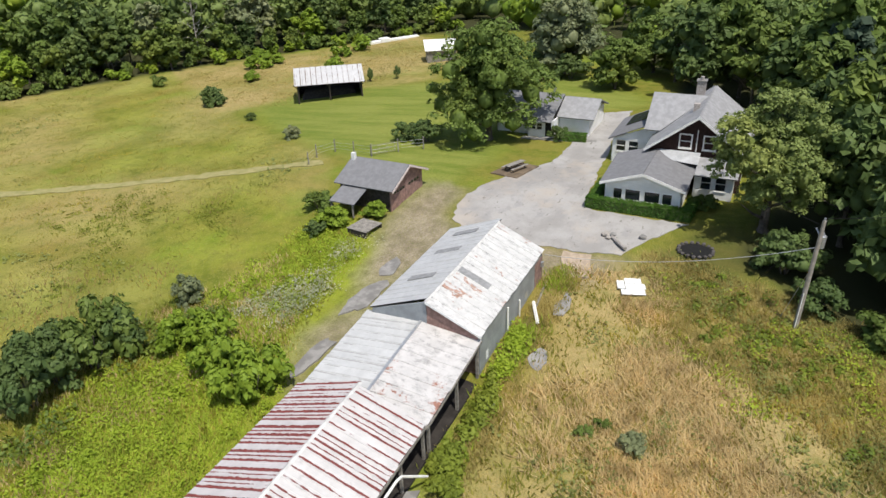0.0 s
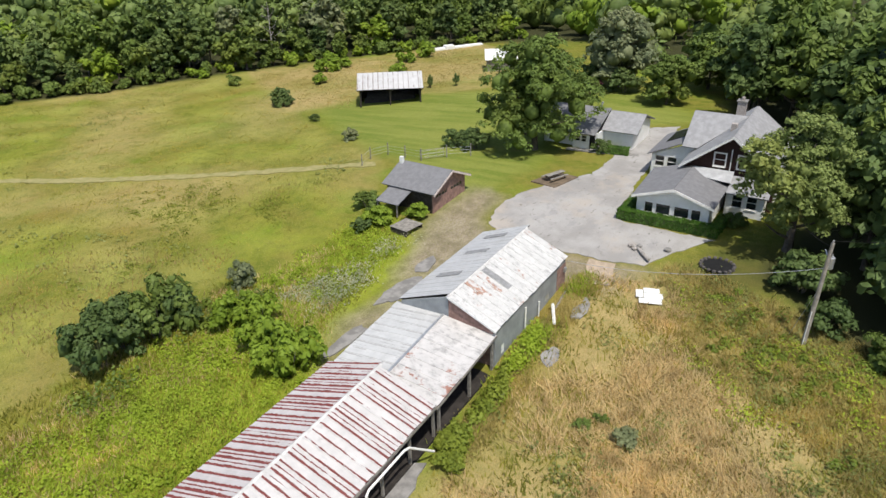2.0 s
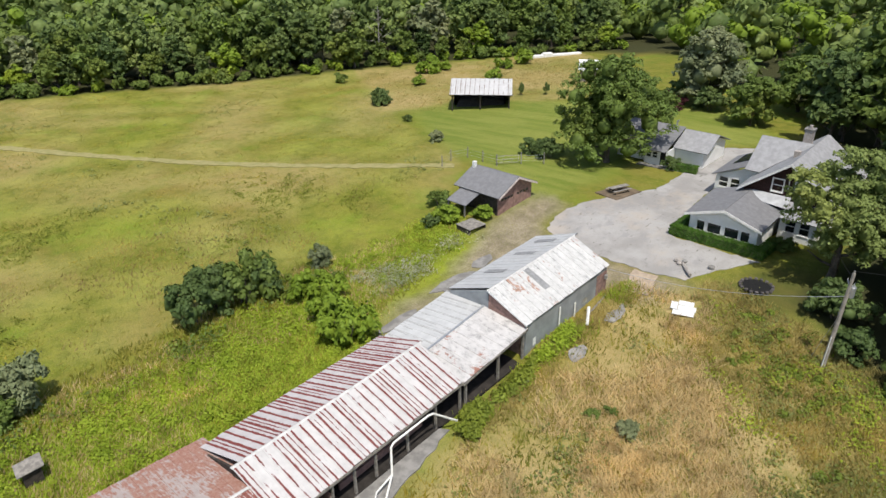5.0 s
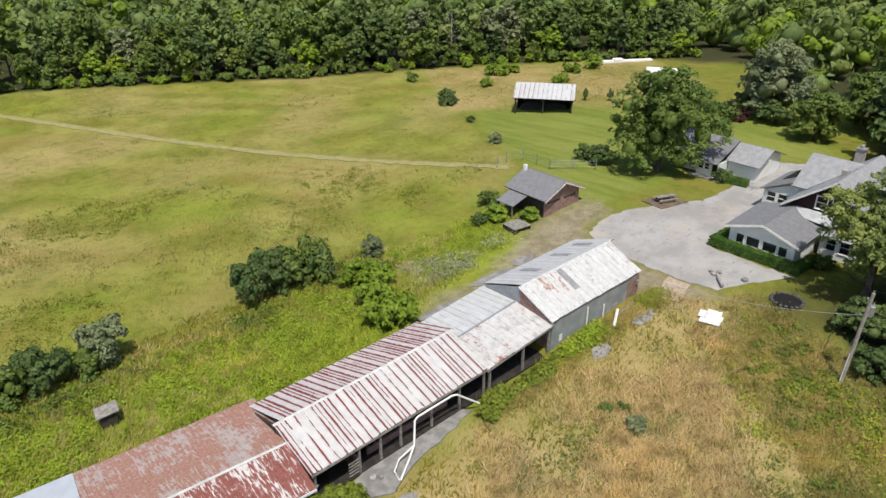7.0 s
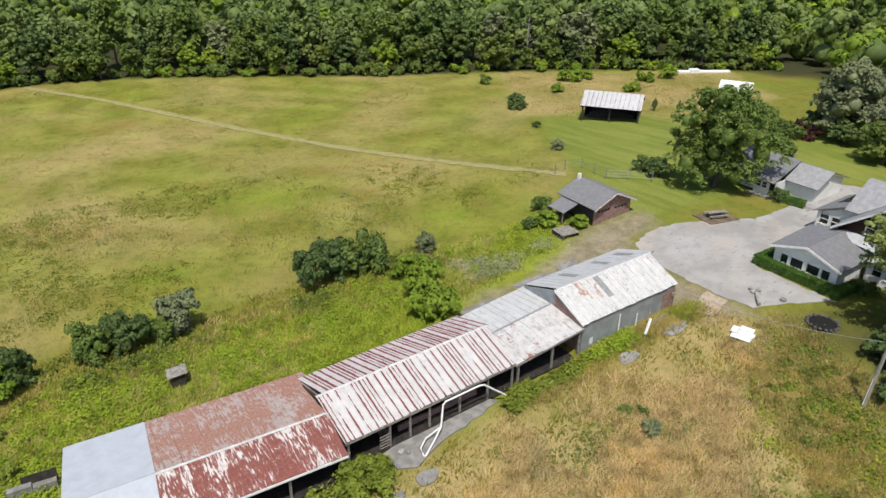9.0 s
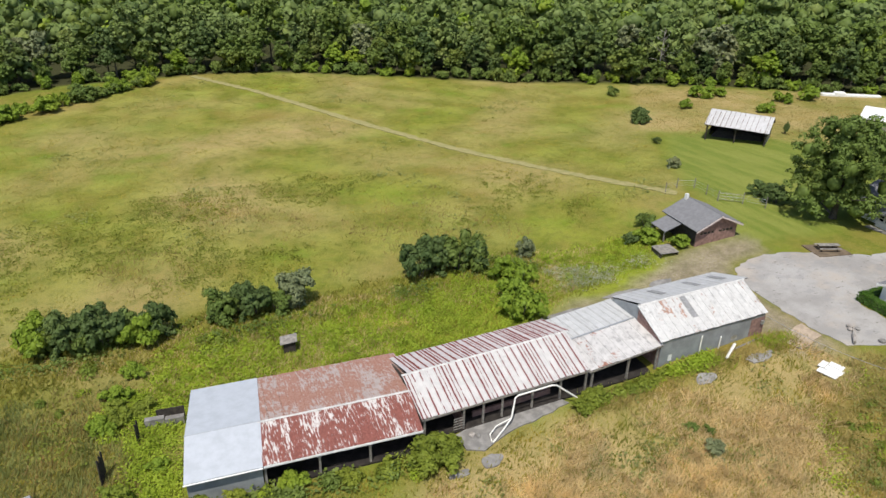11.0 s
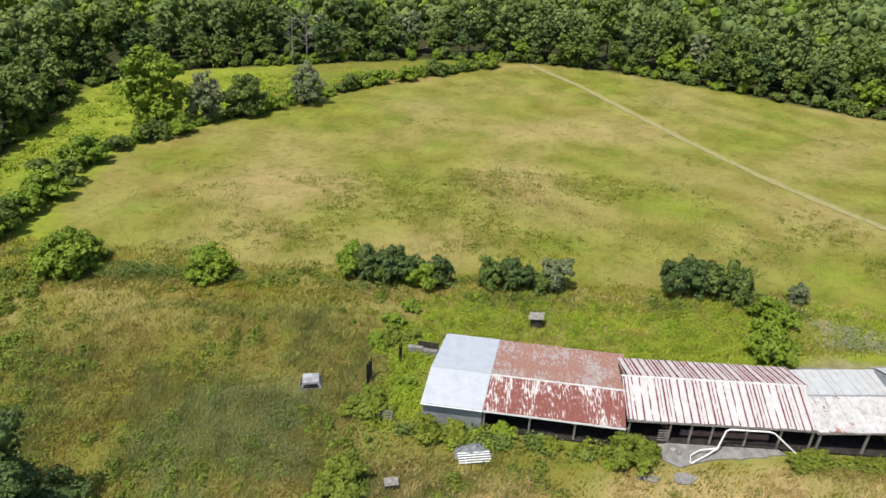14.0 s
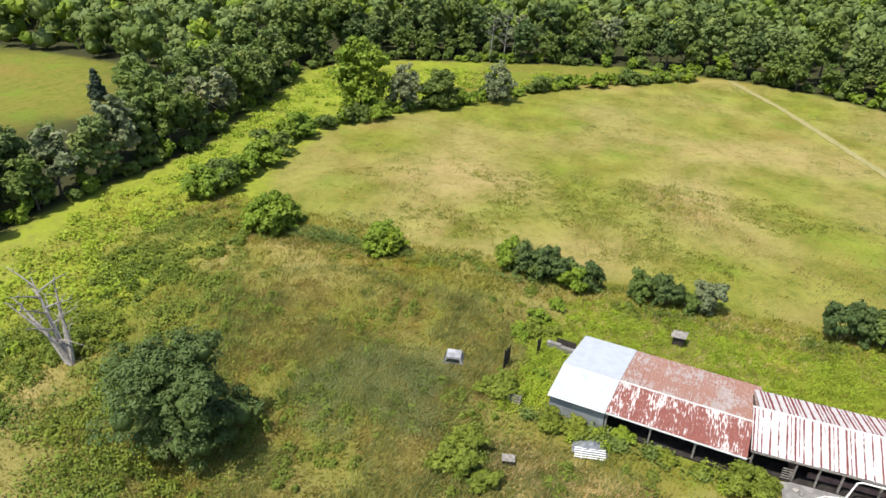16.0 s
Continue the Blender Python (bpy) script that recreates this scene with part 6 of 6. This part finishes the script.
# dead trees
def dead_tree(label, x, y, h, lean, seed, scale=1.0, group=""):
    r = np.random.default_rng(seed)
    t = thing("dead_tree", label, "tree", pose(x, y, gz(x, y)), group)
    top = Vector((lean[0], lean[1], h))
    part("trunk", tube([(0, 0, -0.3), top * 0.3, top * 0.65, top], [0.34 * scale, 0.27 * scale, 0.17 * scale, 0.03], 8), M_DEADWOOD, t)
    for i in range(11):
        p = top * (0.28 + 0.06 * i)
        a = i * 2.2 + r.uniform(-0.4, 0.4)
        d = Vector((math.cos(a), math.sin(a), r.uniform(0.3, 0.9))) * h * r.uniform(0.25, 0.45) * scale
        bm = bmesh.new()
        add_tube(bm, [p, p + d * 0.5 + Vector((0, 0, 0.15)), p + d], [0.11 * scale, 0.07 * scale, 0.015], 5)
        br = part("branch", bm, M_DEADWOOD, t)
        for k in range(3):
            q = p + d * (0.45 + 0.2 * k)
            e = Vector(r.normal(size=3)) * h * 0.09
            part("twig", tube([q, q + e + Vector((0, 0, 0.2))], [0.03, 0.008], 4), M_DEADWOOD, br)
    return t


snag = dead_tree("bleached leafless dead tree in the weeds", -48.4, -17.2, 9.0, (-4.6, 1.6), 3, 1.1)
for i, top in enumerate(((-6.6, 0.4, 6.6), (-3.0, 2.8, 8.4), (-1.2, 1.2, 6.4), (-5.2, -1.4, 7.4))):
    q = Vector(top)
    bend = Vector((0.35 * (i - 1.5), 0.3, 0.4))
    stem = part("stem", tube([(0.1 * i - 0.2, 0.08 * i, -0.3), q * 0.33 + bend, q * 0.7 + bend * 0.6, q], [0.3, 0.22, 0.13, 0.03], 7), M_DEADWOOD, snag)
    for k in range(7):
        f0 = q * (0.4 + 0.085 * k) + bend * 0.7
        f1 = f0 + Vector((math.cos(k * 2.3 + i), math.sin(k * 2.3 + i), 0.7)) * (1.7 - 0.13 * k)
        part("twig", tube([f0, f0.lerp(f1, 0.5) + Vector((0, 0, 0.12)), f1], [0.06, 0.035, 0.01], 4), M_DEADWOOD, stem)
for i, (x, y) in enumerate(((-50, 134), (-46.6, 136), (128, 100))):
    dead_tree("tall bare grey snag at the wood's edge", x, y, 14, (0.5, 0.3), 20 + i, 0.5, "dead snags")

# ---- grasses and weeds ----
WOOD_OR_HARD = [[(57.6, -13.0), (61.2, -12.4), (61.0, -9.6), (57.8, -9.6)], [(60.5, 10.5), (66, 12), (73.8, 10.0), (81.4, 5.4), (84, 3.0), (104, 4.2), (107.6, -1), (84, -2.2), (72.6, -3), (70.6, -5), (70.8, -13.8), (64.2, -10), (61.2, 1.5), (58.6, 5.5)],
                [(-0.5, -4.2), (19, -5.6), (58, -4.4), (59, 5.4), (36, 5.6), (20, 5.2), (20, 6), (1, 7.3)], [(72, -3.5), (94.5, -1.5), (94.5, -18), (77.5, -17.5), (72, -13.5)], [(90.8, 0), (102, 0), (102, 15), (90.8, 15)],
                [(64, 13.8), (72, 13.8), (72, 21.5), (64, 21.5)], [(21.8, -4.4), (33.2, -3.9), (33.2, -5.0), (27, -6.0), (23.4, -7.3), (22, -6.6)], [(101, 43), (114, 44), (112, 58), (101, 55)]]


def scatter(n, area, seed, density=None, soft=7.0):
    r = np.random.default_rng(seed)
    poly = np.array(area)
    lo, hi = poly.min(0), poly.max(0)
    p = r.uniform(lo, hi, (n * 2, 2))
    ok_ = inside(area, p[:, 0], p[:, 1])
    for hard in WOOD_OR_HARD:
        ok_ &= ~inside(hard, p[:, 0], p[:, 1])
    p = p[ok_]
    edge = near_line(area + area[:1], p[:, 0], p[:, 1])
    fray = np.array([noise.noise((a * 0.14, b * 0.14, seed * 2.3)) for a, b in p])
    p = p[sm(0.0, soft, edge + fray * soft) > r.random(len(p))]
    if density:
        s, thr = density
        v = np.array([noise.noise((a * s, b * s, seed * 1.7)) + 0.5 * noise.noise((a * s * 3, b * s * 3, seed * 3.1)) for a, b in p])
        p = p[v > thr]
    return p[:n], r


def blades(name, label, p, r, material, count, height, width, lean, spread=0.25):
    """Tufts of narrow upright blades: one mesh."""
    n = len(p)
    base = np.repeat(p, count, 0) + r.normal(0, spread, (n * count, 2))
    h = np.repeat(r.uniform(0.6, 1.3, n), count) * r.uniform(0.6, 1.1, n * count) * height
    a = r.uniform(0, math.tau, n * count)
    wind = np.repeat(r.normal(0, 0.4, (n, 2)), count, 0) + (0.35, 0.2)
    z = ground_z(base[:, 0], base[:, 1]) - 0.04
    w = width * r.uniform(0.6, 1.3, n * count)
    dx, dy = np.cos(a) * w, np.sin(a) * w
    tip = base + (wind + r.normal(0, 0.3, (n * count, 2))) * (lean * h)[:, None]
    v = np.stack([np.stack([base[:, 0] - dx, base[:, 1] - dy, z], 1), np.stack([base[:, 0] + dx, base[:, 1] + dy, z], 1), np.stack([tip[:, 0], tip[:, 1], z + h], 1)], 1).reshape(-1, 3)
    me = mesh_np(name, v, np.arange(len(v)).reshape(-1, 3))
    me.materials.append(material)
    tagged(new(name, me), label, "grass", kind="stuff")


def weeds(name, label, p, r, material, count, height, size, spread=0.4):
    """Leafy weed clumps: one mesh."""
    n = len(p)
    c = np.repeat(p, count, 0) + r.normal(0, spread, (n * count, 2))
    h = np.repeat(r.uniform(0.4, 1.25, n), count) * height
    z = ground_z(c[:, 0], c[:, 1]) + h * r.uniform(0.1, 1, n * count) ** 0.7
    pts = np.stack([c[:, 0], c[:, 1], z], 1)
    nr = np.concatenate([r.normal(0, 0.5, (n * count, 2)), np.ones((n * count, 1))], 1)
    v, f = leaf_quads(pts, nr, size, r, tilt=0.5)
    me = mesh_np(name, v, f)
    me.materials.append(material)
    tagged(new(name, me), label, "weeds", kind="stuff")


def mounds(name, label, p, r, material, count, radius, height, size):
    """Sprawling leafy mounds of bramble and vine: domes of leaves, each with a lit crown and a shaded skirt; one mesh."""
    n = len(p)
    rad = radius * r.uniform(0.5, 1.4, n)
    top = height * r.uniform(0.4, 1.3, n)
    d = unit(n * count, r)
    d[:, 2] = np.abs(d[:, 2])
    k = r.uniform(0.7, 1.08, (n * count, 1))
    rr, hh = np.repeat(rad, count)[:, None], np.repeat(top, count)
    squash = np.repeat(r.uniform(0.6, 1.3, (n, 2)), count, 0)
    c = np.repeat(p, count, 0) + d[:, :2] * rr * k * squash
    z = ground_z(c[:, 0], c[:, 1]) + d[:, 2] * hh * k[:, 0]
    v, f = leaf_quads(np.stack([c[:, 0], c[:, 1], z], 1), d, size, r, droop=0.25, tilt=0.5)
    me = mesh_np(name, v, f)
    me.materials.append(material)
    tagged(new(name, me), label, "brambles", kind="stuff")


FRONT = [(-60, -30), (-78, 18), (-60, 24), (-30, 20), (-8, 18), (-2, -4), (20, -6), (62, -5), (60, -22), (48, -40), (10, -34), (-30, -36)]
LOW_LEFT = [(-46, -28), (-48, 6), (-24, 16), (-3, 14), (-2, -6), (14, -7), (14, -16), (-5, -24), (-25, -34)]
BACK = [(-6, 6), (0, 20), (28, 21), (64, 22.5), (62, 16), (56, 12.5), (44, 11), (36, 6.5), (20, 6)]
WESTB = [(-76, -10), (-76, 36), (-84, 68), (-88, 103), (-50, 128), (12, 147), (-24, 121), (-42, 96), (-56, 80), (-66, 60), (-64, 24), (-52, 0), (-48, -25), (-70, -25)]
DRYA = [(20, -9), (34, -6), (48, -7), (60, -5), (62, -12), (54, -18), (46, -28), (30, -32), (10, -20)]
p, r = scatter(22000, FIELD, 1, None, 3.0)
blades("meadow_grass", "yellow-green meadow grass over the field", p, r, M_MEADOW, 4, 0.17, 0.075, 2.0, 0.5)
p, r = scatter(8000, FIELD, 2, (0.05, 0.15))
blades("meadow_grass", "tan seed heads across the field", p, r, M_TAN, 5, 0.18, 0.05, 2.0, 0.6)
p, r = scatter(2600, FIELD, 3, (0.06, 0.42))
weeds("field_weeds", "dark green weeds scattered over the field", p, r, M_GOLDENROD, 7, 0.35, 0.26, 0.5)
NEAR_FIELD = [(-40, 24), (-12, 25), (14, 25), (44, 26), (62, 26), (70, 34), (56, 58), (20, 66), (-20, 62), (-50, 44)]
p, r = scatter(2400, NEAR_FIELD, 36, (0.06, 0.08), 6.0)
mounds("field_weeds", "coarse green weed clumps in drifts over the field", p, r, M_FIELD_WEED, 24, 1.0, 0.3, 0.14)
p, r = scatter(2200, NEAR_FIELD, 37, (0.07, 0.1), 4.0)
blades("meadow_grass", "reddish brown seeding grass in patches", p, r, M_RUSSET, 7, 0.4, 0.045, 1.1, 0.6)
p, r = scatter(1800, [(-4, -9.5), (6, -9.2), (20, -8), (22, -20), (6, -22), (-4, -14)], 43, (0.12, -0.25), 3.0)
blades("dry_grass", "tan dry grass before the sheds", p, r, M_DRY, 7, 0.42, 0.05, 1.5, 0.4)
p, r = scatter(11000, DRYA, 4, (0.10, -0.35), 8.0)
blades("dry_grass", "tall dry golden grass", p, r, M_DRY, 6, 0.5, 0.06, 1.8, 0.3)
p, r = scatter(1300, DRYA, 5, (0.16, 0.18))
weeds("field_weeds", "green weeds among the dry grass", p, r, M_GOLDENROD, 8, 0.35, 0.18, 0.4)
p, r = scatter(14000, FRONT, 6, None, 1.5)
blades("rough_grass", "rough yellow-green grass and stalks", p, r, M_MEADOW, 5, 0.45, 0.07, 0.9, 0.35)
p, r = scatter(8000, LOW_LEFT, 7, (0.09, -0.1))
blades("rough_weeds", "grey-green weed stems in thick stands", p, r, M_GOLDENROD, 9, 0.7, 0.05, 0.6, 0.5)
p, r = scatter(420, LOW_LEFT, 8, (0.12, 0.05))
mounds("brambles", "leafy green bramble mounds among the weeds", p, r, M_BRAMBLE, 110, 0.8, 0.85, 0.17)
p, r = scatter(9000, LOW_LEFT, 9, (0.14, -0.15))
blades("dry_grass", "bleached dry stalks in patches", p, r, M_TAN, 6, 0.45, 0.06, 1.0, 0.35)
p, r = scatter(1500, BACK, 10, (0.11, 0.12), 3.0)
weeds("rough_weeds", "bright green weeds behind the sheds", p, r, M_WEED, 16, 0.5, 0.13, 0.6)
p, r = scatter(7500, BACK, 35, None, 2.0)
blades("rough_grass", "bright green grass behind the sheds", p, r, M_WEED, 6, 0.36, 0.06, 1.2, 0.4)
p, r = scatter(300, BACK, 11, (0.12, -0.1), 3.0)
mounds("brambles", "vine-green bramble mounds behind the sheds", p, r, M_WEED, 130, 0.9, 0.7, 0.13)
p, r = scatter(3000, BACK, 23, None, 2.0)
blades("rough_grass", "short yellow-green grass behind the sheds", p, r, M_MEADOW, 6, 0.35, 0.06, 0.9, 0.35)
p, r = scatter(3400, BACK, 18, (0.10, 0.05), 3.0)
blades("dry_grass", "dry stalks behind the sheds", p, r, M_DRY, 6, 0.4, 0.06, 0.9, 0.35)
p, r = scatter(800, [(42, 12), (44, 18), (58, 18), (61, 13), (52, 11)], 12, (0.2, -0.2), 3.0)
weeds("pale_wildflowers", "pale wildflowers behind the barn", p, r, M_FLOWER, 7, 0.6, 0.13, 0.4)
p, r = scatter(5000, WESTB, 13, (0.10, -0.1), 5.0)
weeds("rough_weeds", "bright green bracken along the western wood", p, r, M_WEED, 12, 0.7, 0.36, 0.7)
p, r = scatter(2200, [(44, -26), (60, -10), (66, -13), (62, -22), (56, -34), (44, -44)], 14, (0.16, 0.0), 5.0)
weeds("rough_weeds", "green weeds below the utility pole", p, r, M_GOLDENROD, 10, 0.4, 0.13, 0.6)
p, r = scatter(9000, [(30, -30), (44, -26), (58, -9), (66, -11), (64, -22), (56, -36), (40, -46)], 19, None, 2.0)
blades("rough_grass", "green and tan grass below the utility pole", p, r, M_TAN, 6, 0.42, 0.05, 1.3, 0.35)
p, r = scatter(420, [(-2, -4.6), (19, -6.0), (20, -7.5), (8, -7), (-2, -6.6)], 15, (0.35, -0.05), 0.6)
weeds("rough_weeds", "leafy weeds along the open sheds", p, r, M_LEAF, 16, 0.7, 0.24, 0.4)
p, r = scatter(60, [(33.5, -4.6), (44, -4.4), (46, -5.6), (38, -6.2), (33.5, -6.0)], 39, (0.3, -0.2), 0.4)
mounds("brambles", "leafy weed mounds before the link shed", p, r, M_LEAF_COARSE, 100, 0.7, 0.8, 0.16)
p, r = scatter(700, [(34, -4.5), (60, -4.2), (61, -7), (46, -7), (34, -7.4)], 40, None, 0.6)
blades("dry_grass", "tan and green grass along the barn", p, r, M_TAN, 8, 0.4, 0.05, 1.3, 0.4)
p, r = scatter(500, [(34, -4.5), (60, -4.2), (61, -6), (46, -6.4), (34, -6.6)], 41, (0.2, 0.0), 0.6)
blades("rough_grass", "green weeds along the barn", p, r, M_WEED, 9, 0.5, 0.05, 0.9, 0.4)
p, r = scatter(26, [(14, -5.4), (21, -5.6), (22, -7.6), (15, -7.2)], 42, None, 0.4)
mounds("brambles", "drooping vine mounds against the open shed", p, r, M_LEAF_COARSE, 130, 0.8, 1.3, 0.18)
p, r = scatter(260, [(43, -4.6), (50, -4.6), (49, -5.8), (44, -5.8)], 16, (0.5, -0.1), 0.6)
weeds("rough_weeds", "leafy weeds along the barn wall", p, r, M_WEED, 12, 0.5, 0.2, 0.35)
p, r = scatter(3000, [(96, 66), (100, 56), (116, 44), (150, 42), (166, 66), (133, 92), (119, 99)], 17)
blades("dry_grass", "dry grass round the hay shed", p, r, M_TAN, 5, 0.25, 0.08, 1.8, 0.6)
p, r = scatter(900, [(-50, 17), (-50, 21), (-30, 20.5), (-14, 20.5), (0, 19), (30, 20), (44, 21), (44, 18.5), (30, 18.4), (0, 17), (-14, 18), (-30, 17)], 20, (0.2, -0.3), 1.5)
weeds("rough_weeds", "dark weeds along the field's near edge", p, r, M_LEAF, 14, 0.9, 0.2, 0.6)
p, r = scatter(420, [(-4, -6), (-4.5, 9), (0.8, 8.5), (-0.2, -4.2)], 21, None, 0.8)
weeds("rough_weeds", "leafy weeds round the white shed's end", p, r, M_WEED, 18, 0.6, 0.13, 0.5)
p, r = scatter(1500, LOW_LEFT, 22, (0.12, 0.15))
weeds("rough_weeds", "bright leafy weeds in patches", p, r, M_BRAMBLE, 14, 0.55, 0.17, 0.6)
p, r = scatter(2600, LOW_LEFT, 38, (0.09, 0.05))
blades("dry_grass", "russet dead stems among the weeds", p, r, M_RUSSET, 8, 0.6, 0.045, 0.9, 0.5)
EDGE_STRIP = [(-62, 12), (-62, 27), (-30, 25), (0, 24), (46, 25), (46, 17), (0, 15), (-30, 13)]
p, r = scatter(4500, EDGE_STRIP, 24, None, 2.0)
blades("rough_grass", "rough grass along the field's near edge", p, r, M_MEADOW, 5, 0.5, 0.07, 0.9, 0.4)
p, r = scatter(1500, EDGE_STRIP, 25, (0.12, 0.0), 2.0)
blades("dry_grass", "brown stalks along the field's near edge", p, r, M_DRY, 6, 0.45, 0.06, 0.9, 0.4)
p, r = scatter(190, EDGE_STRIP, 26, (0.14, 0.1), 2.0)
mounds("brambles", "low leafy mounds along the field's near edge", p, r, M_BRAMBLE, 90, 0.9, 0.7, 0.2)
p, r = scatter(420, WESTB, 31, (0.08, 0.0), 5.0)
mounds("brambles", "bright bracken mounds along the western wood", p, r, M_WEED, 70, 1.3, 1.0, 0.3)
p, r = scatter(260, [(44, -26), (60, -10), (66, -13), (62, -22), (56, -34), (44, -44)], 32, (0.14, 0.0), 3.0)
mounds("brambles", "green weed mounds below the utility pole", p, r, M_BRAMBLE, 70, 0.8, 0.5, 0.18)
p, r = scatter(130, [(-8, -8), (-8, 15), (1, 12), (0, 6), (-1, -4), (8, -5), (20, -6), (20, -9), (4, -8)], 33, (0.2, 0.0), 1.0)
mounds("brambles", "vine mounds round the white shed's end", p, r, M_WEED, 130, 0.8, 0.9, 0.14)
p, r = scatter(1700, [(-21, -18), (-8, -18), (-6, -6), (-14, 2), (-24, -2), (-26, -10)], 34, (0.12, -0.1), 2.5)
weeds("rough_weeds", "stand of grey-green goldenrod stems", p, r, M_SAGE, 16, 0.7, 0.085, 0.5)
WEST_CORNER = [(-62, -28), (-64, 18), (-48, 18), (-42, 4), (-36, -12), (-22, -30), (-40, -36)]
p, r = scatter(2600, WEST_CORNER, 27, (0.13, -0.05), 3.0)
weeds("rough_weeds", "green bramble leaves in the western corner", p, r, M_BRAMBLE, 12, 0.7, 0.22, 0.7)
p, r = scatter(560, WEST_CORNER, 28, (0.10, -0.1), 3.0)
mounds("brambles", "thick green bramble mounds in the western corner", p, r, M_BRAMBLE, 90, 1.1, 1.0, 0.23)
p, r = scatter(1300, [(46, -20), (60, -10), (66, -13), (62, -22), (56, -34), (46, -40)], 29, (0.2, 0.05), 4.0)
weeds("rough_weeds", "bright leafy weeds below the utility pole", p, r, M_WEED, 11, 0.4, 0.16, 0.6)
